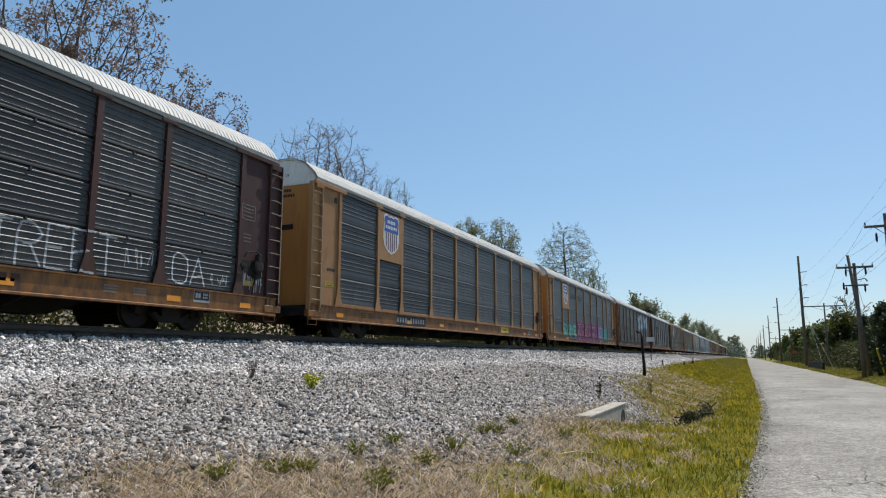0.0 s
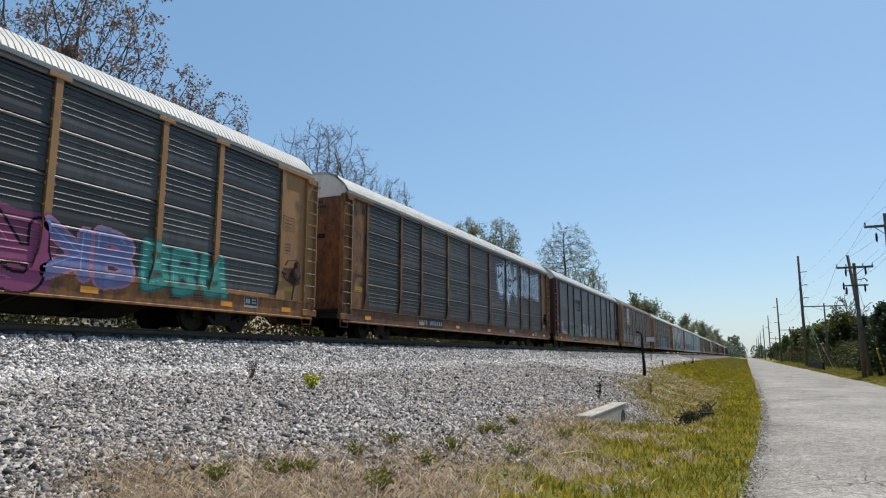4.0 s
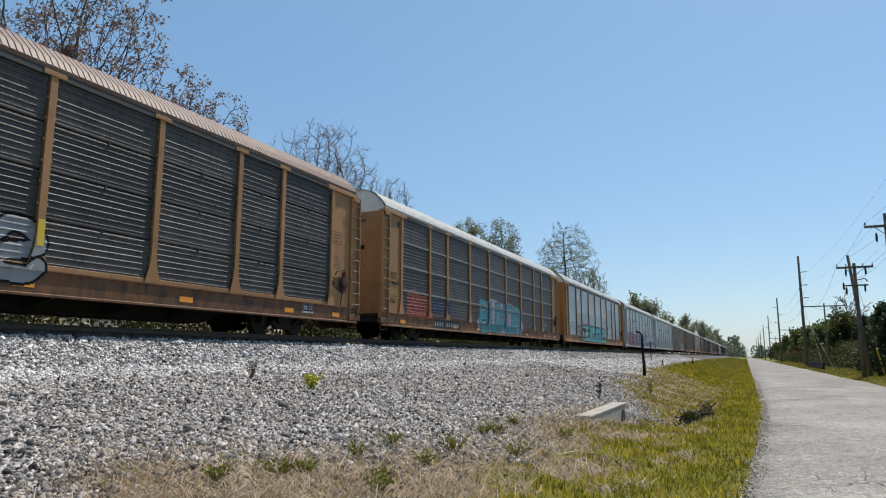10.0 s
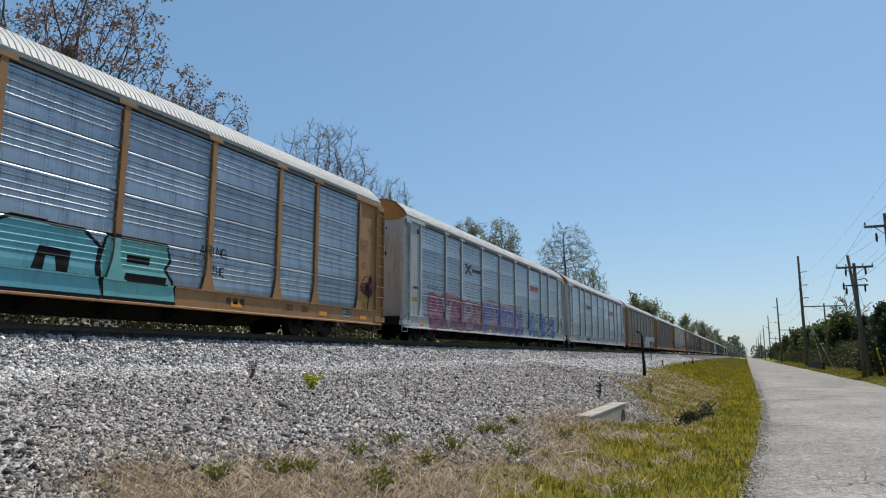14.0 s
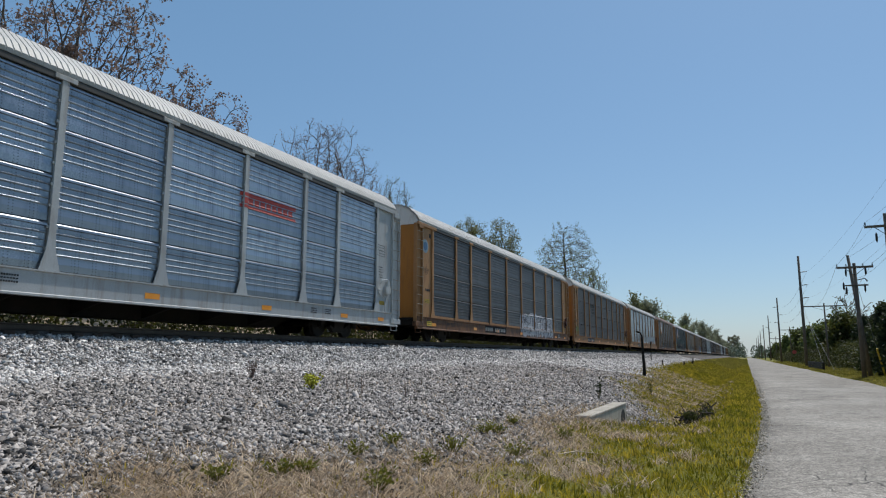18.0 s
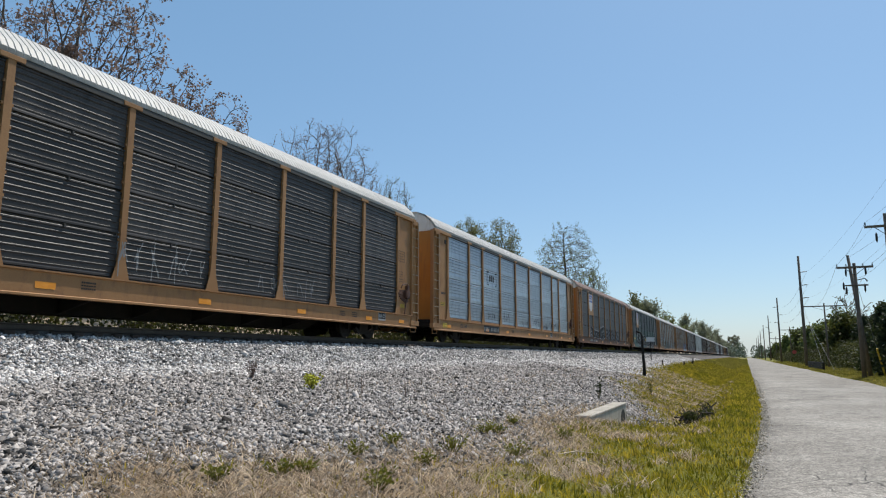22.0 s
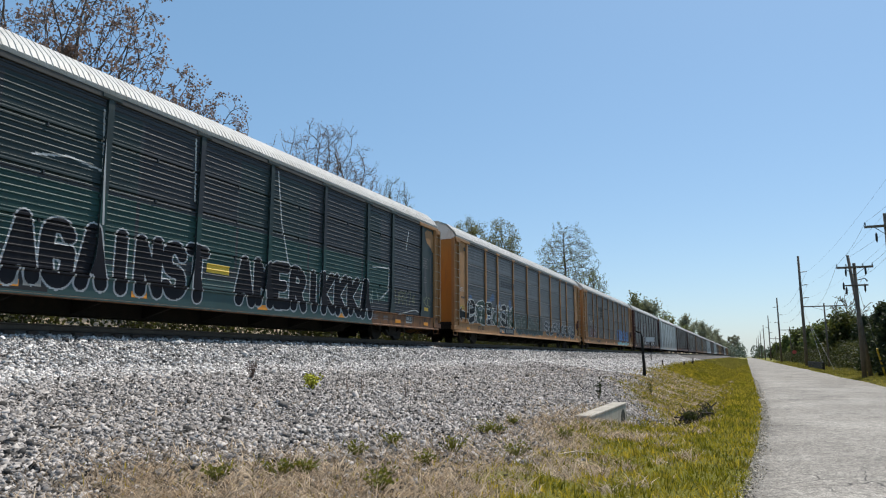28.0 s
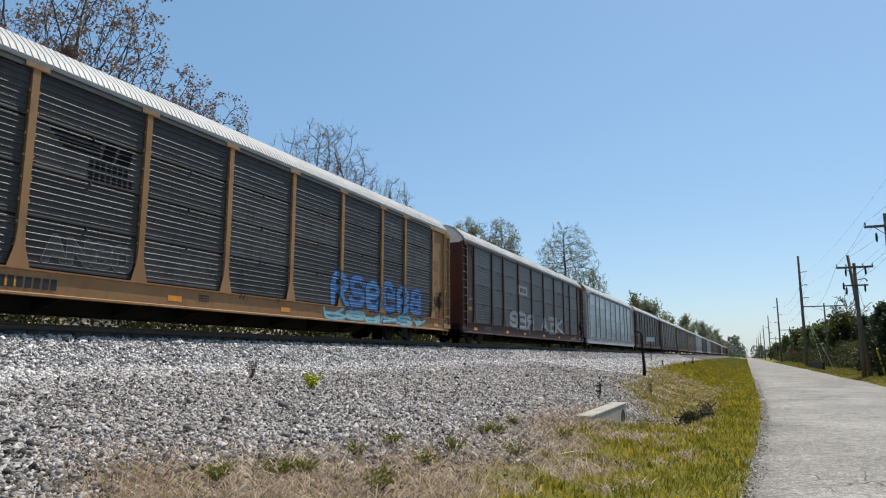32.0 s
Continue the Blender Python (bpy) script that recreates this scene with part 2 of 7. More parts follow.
def raw_mesh(name, v, f, material, smooth=False):
    """A large mesh straight from arrays of vertices and faces of equal size."""
    me = bpy.data.meshes.new(name)
    v, f = np.asarray(v, np.float32), np.asarray(f, np.int32)
    me.vertices.add(len(v))
    me.vertices.foreach_set("co", v.ravel())
    k = f.shape[1]
    me.loops.add(f.size)
    me.loops.foreach_set("vertex_index", f.ravel())
    me.polygons.add(len(f))
    me.polygons.foreach_set("loop_start", np.arange(0, f.size, k, dtype=np.int32))
    if smooth:
        me.polygons.foreach_set("use_smooth", np.ones(len(f), bool))
    me.materials.append(material)
    me.update(calc_edges=True)
    return me


CACHE = {}


def shared(key, material, build, smooth=False):
    """One mesh for all alike pieces."""
    k = (key, material.name)
    if k not in CACHE:
        CACHE[k] = build().mesh(key if isinstance(key, str) else key[0], material, smooth)
    return CACHE[k]


def part(name, mesh, parent, loc=(0, 0, 0), label="", rz=0.0):
    ob = new(name, mesh)
    ob.parent = parent
    ob.location = loc
    ob.rotation_euler = (0, 0, rz)
    return tagged(ob, label) if label else ob


def thing(name, loc, label, category, group="", kind=""):
    ob = new(name)
    ob.empty_display_size = 0.3
    ob.location = loc
    return tagged(ob, label, category, group, kind)


# ---- letters of the built-in font ----
GLYPH = {}


def glyph(ch, grow_by):
    """The outline of one character of the built-in font."""
    if (ch, grow_by) not in GLYPH:
        cu = bpy.data.curves.new("glyph", "FONT")
        cu.body, cu.size, cu.resolution_u, cu.offset = ch, 1.0, 3, grow_by
        ob = new("glyph", cu)
        dg = bpy.context.evaluated_depsgraph_get()
        me = ob.evaluated_get(dg).to_mesh()
        count = {}
        for p in me.polygons:
            vs = list(p.vertices)
            for k in range(len(vs)):
                e = tuple(sorted((vs[k], vs[(k + 1) % len(vs)])))
                count[e] = count.get(e, 0) + 1
        pts = [(w.co.x, w.co.y) for w in me.vertices]
        segs = [(pts[a], pts[b]) for (a, b), n in count.items() if n == 1]
        ob.evaluated_get(dg).to_mesh_clear()
        bpy.data.objects.remove(ob)
        bpy.data.curves.remove(cu)
        GLYPH[(ch, grow_by)] = segs
    return GLYPH[(ch, grow_by)]


for letter in "EXCSHIGTARBULDNMIFSTKUAWedlivrwi":
    glyph(letter, 0.0)


# ---- ground, road and track ----
RAIL_Z = 2.13
SIDE_D = 12.8
TRACK_X = -(SIDE_D + 1.5)


def step01(a, b, v):
    s = np.clip((v - a) / (b - a), 0, 1)
    return s * s * (3 - 2 * s)


def soft_noise(x, y, s, k):
    """A cheap smooth field of bumps, from -1 to 1."""
    return (np.sin(x * s + 1.3 * k) * np.sin(y * s * 0.83 + 2.1 * k) + 0.6 * np.sin(x * s * 2.3 - y * s * 1.7 + k) + 0.4 * np.sin(x * s * 4.1 + y * s * 3.7 + 3 * k)) / 2.0


def ground_z(x, y):
    """The height of the ground: road shoulder, ditch, gravel slope, ballast crest, field behind the track."""
    d = -np.asarray(x, float)
    y = np.asarray(y, float)
    near = np.interp(d, [-7, -6.3, 0.0, 0.5, 1.9, 3.3, 11.9, 13.0, 16.2, 17.4, 20, 25, 33, 60], [0.03, -0.05, -0.05, -0.03, -0.06, 0.11, 1.22, 1.86, 1.86, 1.2, 0.9, 1.2, 4.8, 5.2])
    far = np.interp(d, [-7, -6.3, 0.0, 0.5, 1.2, 1.9, 2.4, 5.5, 11.9, 13.0, 16.2, 17.4, 20, 25, 33, 60], [0.03, -0.05, -0.05, -0.03, -0.36, -0.74, -0.68, 0.42, 1.22, 1.86, 1.86, 1.2, 0.9, 1.2, 4.8, 5.2])
    w = step01(14.5, 20.0, y + 0.5 * (d - 2)) * (1 - 0.6 * step01(90, 260, y))
    w = w * (1 - step01(3.25, 3.5, d) * (1 - step01(19.8, 22.0, y)))
    z = near * (1 - w) + far * w
    rough = step01(0.2, 1.2, d) * (1 - step01(12.2, 13.0, d)) + step01(17, 19, d) + step01(-6.5, -8, -d) * 0
    z = z + rough * (0.03 * soft_noise(x, y, 1.1, 0.0) + 0.018 * soft_noise(x, y, 3.7, 2.0))
    return z


def edge_wander(y):
    """How far the road's left edge strays from its straight line."""
    return np.interp(y, [-50, 4, 7.5, 11, 16, 22, 30, 60, 200], [-0.1, -0.2, -0.12, 0.03, 0.22, 0.34, 0.36, 0.3, 0.1]) + 0.05 * soft_noise(y * 0.9, y * 0.3, 1.9, 4.0)


def gravel_mask(x, y):
    """1 on gravel, 0 on grass."""
    d, y = -np.asarray(x, float), np.asarray(y, float)
    edge = np.interp(y, [-5, 3.5, 4.6, 5.3, 6.2, 7.2, 8.5, 10.5, 12, 13.5, 16, 20, 24, 28, 39, 50, 75, 150], [3.0, 4.2, 5.5, 5.9, 5.6, 4.7, 3.8, 3.4, 3.8, 3.9, 3.7, 2.6, 3.3, 4.6, 5.4, 6.3, 6.9, 7.6])
    wob = 0.8 * soft_noise(x, y, 1.1, 1.0) + 0.45 * soft_noise(x, y, 3.9, 5.0)
    return step01(-0.8, 0.7, d - edge + wob) * (1 - step01(17.4, 18.6, d))


def dry_mask(x, y):
    """1 where the grass is dead straw, 0 where it is green."""
    d, y = -np.asarray(x, float), np.asarray(y, float)
    edge = np.interp(y, [-5, 4, 6, 9, 12, 15, 17, 22, 40, 90], [1.9, 2.6, 2.7, 2.6, 2.7, 2.9, 3.1, 5.2, 8.0, 10])
    wob = 0.8 * soft_noise(x, y, 1.7, 7.0) + 0.55 * soft_noise(x, y, 4.7, 3.0)
    bank = 0.16 * step01(19, 22, y) * (1 - step01(45, 70, y)) * step01(1.7, 2.4, d)
    return np.clip(bank + step01(-0.5, 0.6, d - edge + wob) + 0.9 * step01(0.12, 0.6, soft_noise(x, y, 1.9, 9.0)) * step01(0.6, 1.0, d), 0, 1)


def ground_material():
    m = bpy.data.materials.new("gravel_and_grass_ground")
    m.use_nodes = True
    n, l = m.node_tree.nodes, m.node_tree.links
    p = n["Principled BSDF"]
    p.inputs["Roughness"].default_value = 0.95
    p.inputs["Specular IOR Level"].default_value = 0.15
    co = n.new("ShaderNodeTexCoord")

    def mix(f, a, b):
        k = n.new("ShaderNodeMix")
        k.data_type = "RGBA"
        for i, s in ((0, f), (6, a), (7, b)):
            if isinstance(s, tuple):
                k.inputs[i].default_value = (*s, 1)
            else:
                l.new(s, k.inputs[i])
        return k.outputs[2]

    def tex(kind, scale, out=0):
        k = n.new(kind)
        k.inputs["Scale"].default_value = scale
        l.new(co.outputs["Object"], k.inputs["Vector"])
        return k.outputs[out]
    stones = n.new("ShaderNodeTexVoronoi")
    stones.inputs["Scale"].default_value = 26
    l.new(co.outputs["Object"], stones.inputs["Vector"])
    bw = n.new("ShaderNodeRGBToBW")
    l.new(stones.outputs["Color"], bw.inputs[0])
    g = mix(bw.outputs[0], (0.022, 0.020, 0.019), (0.20, 0.188, 0.18))
    patch = n.new("ShaderNodeMapRange")
    patch.inputs[1].default_value, patch.inputs[2].default_value = 0.45, 0.7
    l.new(tex("ShaderNodeTexNoise", 0.7), patch.inputs[0])
    g = mix(patch.outputs[0], g, (0.15, 0.128, 0.112))
    green = mix(tex("ShaderNodeTexNoise", 9), (0.085, 0.092, 0.012), (0.20, 0.178, 0.035))
    dry = mix(tex("ShaderNodeTexNoise", 14), (0.14, 0.105, 0.07), (0.42, 0.335, 0.235))
    at = {}
    for name in ("gravel", "dry"):
        k = n.new("ShaderNodeAttribute")
        k.attribute_name = name
        at[name] = k.outputs["Fac"]
    col = mix(at["gravel"], mix(at["dry"], green, dry), g)
    l.new(col, p.inputs["Base Color"])
    bp = n.new("ShaderNodeBump")
    bp.inputs["Strength"].default_value, bp.inputs["Distance"].default_value = 0.9, 0.03
    l.new(stones.outputs["Distance"], bp.inputs["Height"])
    l.new(bp.outputs[0], p.inputs["Normal"])
    return m


def steps(*runs):
    out = []
    for a, b, s in runs:
        out.extend(np.arange(a, b, s))
    return np.array(out)


def build_ground():
    xs = np.concatenate([[-2500, -1200, -600, -300, -150, -90], steps((-60, -22, 4), (-22, -17, 0.5), (-17, -14, 0.35), (-14, 1, 0.14), (1, 6, 1.0), (6, 14, 0.5), (14, 60, 4)), [60, 90, 150, 300, 600, 1200, 2500]])
    ys = np.concatenate([[-400, -150, -60, -30, -15], steps((-8, 3, 1), (3, 26, 0.16), (26, 60, 0.5), (60, 140, 2), (140, 400, 10)), [400, 500, 700, 1000, 1500, 2200, 3200, 4500]])
    gx, gy = np.meshgrid(xs, ys)
    gz = ground_z(gx, gy)
    v = np.stack([gx, gy, gz], -1).reshape(-1, 3)
    w = len(xs)
    i = (np.arange(len(ys) - 1)[:, None] * w + np.arange(w - 1)[None]).ravel()
    f = np.stack([i, i + 1, i + w + 1, i + w], -1)
    me = raw_mesh("ground", v, f, ground_material(), True)
    for name, fn in (("gravel", gravel_mask), ("dry", dry_mask)):
        a = me.attributes.new(name, "FLOAT", "POINT")
        a.data.foreach_set("value", fn(v[:, 0], v[:, 1]).astype(np.float32))
    tagged(new("ground", me), "grey gravel slope, dry straw and green verge beside the track", "ground", kind="structure")


def road_material():
    m = surface("worn_pale_asphalt", (0.188, 0.170, 0.147), (0.335, 0.307, 0.268), 0.9, 0, 0.35, 24, 0.6, 0.012, 0, (0.135, 0.125, 0.11), mix_at=(0.40, 0.60), dirt_at=(0.5, 0.8), spec=0.2)
    n, l = m.node_tree.nodes, m.node_tree.links
    p = n["Principled BSDF"]
    co = n.new("ShaderNodeTexCoord")
    warp = n.new("ShaderNodeTexNoise")
    warp.inputs["Scale"].default_value = 1.3
    l.new(co.outputs["Object"], warp.inputs["Vector"])
    add = n.new("ShaderNodeVectorMath")
    add.operation = "MULTIPLY_ADD"
    add.inputs[1].default_value = (0.9, 0.9, 0.9)
    l.new(warp.outputs["Color"], add.inputs[0])
    l.new(co.outputs["Object"], add.inputs[2])
    vo = n.new("ShaderNodeTexVoronoi")
    vo.feature = "DISTANCE_TO_EDGE"
    vo.inputs["Scale"].default_value = 1.25
    l.new(add.outputs[0], vo.inputs["Vector"])
    thin = n.new("ShaderNodeMapRange")
    thin.inputs[1].default_value, thin.inputs[2].default_value = 0.006, 0.02
    thin.inputs[3].default_value, thin.inputs[4].default_value = 1.0, 0.0
    l.new(vo.outputs["Distance"], thin.inputs[0])
    gate = n.new("ShaderNodeTexNoise")
    gate.inputs["Scale"].default_value = 0.3
    l.new(co.outputs["Object"], gate.inputs["Vector"])
    on = n.new("ShaderNodeMapRange")
    on.inputs[1].default_value, on.inputs[2].default_value = 0.47, 0.57
    l.new(gate.outputs[0], on.inputs[0])
    mul = n.new("ShaderNodeMath")
    mul.operation = "MULTIPLY"
    l.new(thin.outputs[0], mul.inputs[0])
    l.new(on.outputs[0], mul.inputs[1])
    mix = n.new("ShaderNodeMix")
    mix.data_type = "RGBA"
    mix.inputs[7].default_value = (0.07, 0.065, 0.06, 1)
    l.new(mul.outputs[0], mix.inputs[0])
    # chips of stone in the worn binder, two sizes
    base = p.inputs["Base Color"].links[0].from_socket
    for scale, lo, hi in ((60, 0.62, 1.38), (16, 0.86, 1.14)):
        chips = n.new("ShaderNodeTexVoronoi")
        chips.inputs["Scale"].default_value = scale
        l.new(co.outputs["Object"], chips.inputs["Vector"])
        bw = n.new("ShaderNodeRGBToBW")
        l.new(chips.outputs["Color"], bw.inputs[0])
        tone = n.new("ShaderNodeMapRange")
        tone.inputs[1].default_value, tone.inputs[2].default_value = 0.2, 0.8
        tone.inputs[3].default_value, tone.inputs[4].default_value = lo, hi
        l.new(bw.outputs[0], tone.inputs[0])
        by = n.new("ShaderNodeVectorMath")
        by.operation = "SCALE"
        l.new(base, by.inputs[0])
        l.new(tone.outputs[0], by.inputs["Scale"])
        base = by.outputs[0]
    l.new(base, mix.inputs[6])
    l.new(mix.outputs[2], p.inputs["Base Color"])
    return m


def build_road():
    """The old asphalt lane, slightly crowned, with ragged edges."""
    ys = steps((-40, 0, 2), (0, 40, 0.2), (40, 100, 1), (100, 900, 20))
    rows = []
    rng = np.random.default_rng(3)
    for y in ys:
        left = edge_wander(y) + rng.normal(0, 0.025)
        right = 6.05 + 0.12 * math.sin(y * 0.31) + rng.normal(0, 0.03)
        row = [(left - 0.05, y, -0.09)]
        for k in range(9):
            u = k / 8
            row.append((left + (right - left) * u, y, 0.012 + 0.07 * (1 - (2 * u - 1) ** 2) - (0.02 if k in (0, 8) else 0)))
        row.append((right + 0.05, y, -0.09))
        rows.append(row)
    me = Shape().quad_strip(rows).mesh("road", road_material(), True)
    tagged(new("road", me), "worn pale grey asphalt lane with cracks and ragged edges", "road", kind="structure")


def build_track():
    track = thing("railway_track", (TRACK_X, 0, 0), "steel rails on dark timber ties in ballast", "track", kind="structure")

    def rail():
        s = Shape()
        prof = [(-0.07, -0.17), (0.07, -0.17), (0.07, -0.155), (0.012, -0.13), (0.012, -0.04), (0.036, -0.03), (0.036, -0.004), (0.028, 0.0), (-0.028, 0.0), (-0.036, -0.004), (-0.036, -0.03), (-0.012, -0.04), (-0.012, -0.13), (-0.07, -0.155)]
        return s.prism(prof, "y", -60, 1600)
    me = shared("rail", M["rail"], rail)
    for sx in (-0.7525, 0.7525):
        part("rail", me, track, (sx, 0, RAIL_Z))
    tie = shared("tie", M["tie"], lambda: Shape().box(-1.3, 1.3, -0.11, 0.11, -0.18, 0, 0.012))
    for i in range(150):
        part("tie", tie, track, (random.uniform(-0.04, 0.04), -8 + i * 0.5, RAIL_Z - 0.175))
    s = Shape()
    for i in range(700):
        y = 67 + i * 0.5
        s.box(-1.3, 1.3, y - 0.11, y + 0.11, RAIL_Z - 0.35, RAIL_Z - 0.175)
    tagged(part("far_ties", s.mesh("far_ties", M["tie"]), track), kind="stuff")


def build_track_bed():
    """The oily ballast between and beside the rails, coloured darker for the shade under the cars."""
    rng = np.random.default_rng(7)
    rows = []
    for y in steps((-20, 120, 0.4), (120, 1500, 30)):
        rows.append([(TRACK_X + x + (rng.normal(0, 0.03) if abs(x) > 1.4 else 0), y, z + rng.normal(0, 0.012)) for x, z in ((-1.75, 1.80), (-1.45, 1.93), (-0.9, 1.94), (0, 1.93), (0.9, 1.94), (1.2, 1.94), (1.34, 1.80))])
    m = surface("oily_shade_dark_ballast", (0.035, 0.032, 0.03), (0.085, 0.08, 0.074), 0.9, 0, 4, 22, 0.9, 0.03)
    tagged(new("track_bed", Shape().quad_strip(rows).mesh("track_bed", m)), "oily stone bed under the rails, darkened for the train's shade", "track bed", kind="structure")


build_track_bed()
build_ground()
build_road()
build_track()


# ---- the train ----
PITCH_CAR = 28.873
HALF = 13.63
POSTS = (-11.90, -9.15, -7.18, -4.31, -1.44, 1.44, 4.31, 7.18, 9.15, 11.90)
SILL0, SILL1, TOP = 0.50, 1.03, 5.06
EAVE, RIDGE = 5.19, 6.06
FIRST_Y = 31.60
# slack in the couplings
SLACK = {1: -0.05, 5: 0.10, 6: 0.13, 7: 0.22, 8: -0.18, 9: -0.18, 13: 0.16, 14: 0.28, 15: -0.08}


def rest_y(i):
    return FIRST_Y + i * PITCH_CAR + SLACK.get(i, 0.0)


def travelled(t):
    """Metres that the train has gone by t seconds: it gains a little speed."""
    return 13.9495 * t + 0.0026 * t * t


def sheet_profile(style):
    """Height and depth along one sheet of a side panel, from its foot up."""
    h = (TOP - SILL1) / 4
    if style == "lapped":
        # a smooth band, four rounded ribs and a broad rolled lip
        out = [(0.004, -0.012), (0.012, 0.004), (0.16, 0.010), (0.27, 0.0)]
        ribs, lip = ((0.345, 0.011, 0.010), (0.490, 0.013, 0.012), (0.635, 0.016, 0.014), (0.785, 0.019, 0.018)), 0.105
    else:
        # an open joint, then even narrow ribs
        out = [(0.002, -0.045), (0.036, -0.045), (0.044, 0.010), (0.080, 0.010)]
        ribs, lip = ((0.150, 0.010, 0.008), (0.290, 0.011, 0.009), (0.430, 0.013, 0.012), (0.570, 0.014, 0.014), (0.710, 0.016, 0.016), (0.845, 0.018, 0.018)), 0.075
    for c, d, g in ribs:
        out += [(c - 0.030, 0.0), (c - 0.020, d * 0.75), (c - 0.006, d), (c + 0.008, d * 0.9), (c + 0.008 + g * 0.5, d * 0.45), (c + 0.008 + g, 0.0)]
    if style == "lapped":
        return out + [(h - lip, 0.0), (h - lip + 0.014, 0.034), (h - lip + 0.056, 0.030), (h - lip + 0.069, 0.014), (h - 0.006, -0.012)]
    return out + [(h - lip, 0.0), (h - lip + 0.012, 0.022), (h - lip + 0.044, 0.020), (h - 0.018, 0.008), (h - 0.014, -0.045)]


def ribbed_panel(y0, y1, n=4, x=1.47, style="lapped"):
    """Overlapping sheets with rolled ribs, thin, with lipped ends."""
    h = (TOP - SILL1) / 4
    prof = [(d, SILL1 + k * h + z) for k in range(n) for z, d in sheet_profile(style)]
    outline = [(x + o, z) for o, z in prof] + [(x - 0.07, prof[-1][1]), (x - 0.07, prof[0][1])]
    return Shape().prism(outline, "y", y0, y1)


def ledge_shape(y0, y1):
    """The flat painted strip under a bay of panels."""
    return Shape().box(1.44, 1.503, y0, y1, SILL1 - 0.002, SILL1 + 0.11, 0.006)


def joint_strip(y0, y1):
    """A pale flat cover over the joint of two sheets."""
    return Shape().box(1.46, 1.512, y0, y1, -0.05, 0.025, 0.006)


def clip_shape():
    return Shape().box(1.47, 1.512, -0.02, 0.02, -0.06, 0.02)


def post_shape():
    """An upright rib that widens into a gusset at the sill."""
    s = Shape()
    x0, x1 = 1.40, 1.535
    out = [(-0.08, EAVE - 0.02), (-0.08, 1.75), (-0.11, 1.45), (-0.24, SILL1 - 0.02), (0.24, SILL1 - 0.02), (0.11, 1.45), (0.08, 1.75), (0.08, EAVE - 0.02)]
    s.prism(out, "x", x1 - 0.025, x1)
    for a, b in ((-0.08, -0.06), (0.06, 0.08)):
        s.box(x0, x1 - 0.027, a, b, SILL1, EAVE - 0.02)
    s.box(1.47, 1.552, -0.26, 0.26, EAVE - 0.12, EAVE - 0.015, 0.008)
    # bolted lugs
    for k in range(1, 9):
        z = SILL1 + k * (TOP - SILL1) / 9
        for sy in (-1, 1):
            s.box(1.48, 1.518, sy * 0.10 - 0.02, sy * 0.10 + 0.02, z - 0.03, z + 0.03)
    return s


def gusset_shape():
    """The rusted plate over the flared foot of an upright."""
    return Shape().prism([(-0.095, 1.60), (-0.112, 1.45), (-0.242, SILL1 - 0.018), (0.242, SILL1 - 0.018), (0.112, 1.45), (0.095, 1.60)], "x", 1.5355, 1.542)


def roof_shape():
    """A ribbed roof with sloping shoulders, 27 m long."""
    prof = [(1.535, EAVE), (1.54, EAVE + 0.08), (1.40, EAVE + 0.30), (1.02, EAVE + 0.66), (0.55, RIDGE - 0.03), (0, RIDGE)]
    prof = prof + [(-x, z) for x, z in prof[-2::-1]]
    s = Shape()
    rows = []
    n = 176
    pitch = 2 * (HALF - 0.25) / n
    for k in range(n):
        y = -HALF + 0.25 + k * pitch
        for dy, o in ((0.0, 0.013), (0.118, 0.013), (0.125, 0.0), (0.140, 0.0)):
            rows.append([(x * (1 + o / 1.5), y + dy, z + o) if z > EAVE + 0.01 else (x, y + dy, z) for x, z in prof])
    rows.append([(x, HALF - 0.25, z) for x, z in prof])
    s.quad_strip(rows)
    inner = [[(x * 0.97, y, z - 0.05) for x, z in prof] for y in (-HALF + 0.25, HALF - 0.25)]
    s.quad_strip(inner)
    return s


def fascia_shape():
    """The rail along the eave, with hanging tabs."""
    s = Shape()
    s.box(1.44, 1.53, -HALF + 0.2, HALF - 0.2, TOP - 0.01, EAVE - 0.004, 0.01)
    return s


def sill_shape():
    """The deep side sill of the flat deck, a channel with a shelf on top."""
    s = Shape()
    s.prism([(1.50, SILL1), (1.57, SILL1), (1.57, SILL1 - 0.03), (1.53, SILL1 - 0.05), (1.53, SILL0 + 0.06), (1.57, SILL0 + 0.04), (1.57, SILL0), (1.42, SILL0), (1.42, SILL1)], "y", -HALF + 0.1, HALF - 0.1)
    return s


def end_lower():
    cut = 5.10
    s = Shape()
    for a, b in ((-1.46, -1.02), (-0.98, 1.46)):
        s.box(a, b, -0.05, 0.03, SILL1 - 0.1, cut, 0.01)
    # a pressed seam across the door
    return s.box(-0.96, 1.44, -0.056, -0.05, 2.98, 3.0)


def end_upper():
    cut = 5.105
    p = [(1.48, cut), (1.50, EAVE), (1.36, EAVE + 0.30), (0.98, EAVE + 0.64), (0.5, RIDGE), (-0.5, RIDGE), (-0.98, EAVE + 0.64), (-1.36, EAVE + 0.30), (-1.50, EAVE), (-1.48, cut)]
    return Shape().prism(p, "y", -0.06, 0.03)


def corner_sheet(e):
    """The smooth side sheet between the car's end and the first upright."""
    a, b = sorted((e * 13.18, e * 11.82))
    return Shape().box(1.44, 1.475, a, b, SILL1, TOP + 0.1, 0.006)


def seam_shape(e):
    """A folded seam that stiffens the corner sheet."""
    a, b = sorted((e * 12.02, e * 12.07))
    return Shape().box(1.474, 1.487, a, b, SILL1, TOP + 0.1, 0.004)


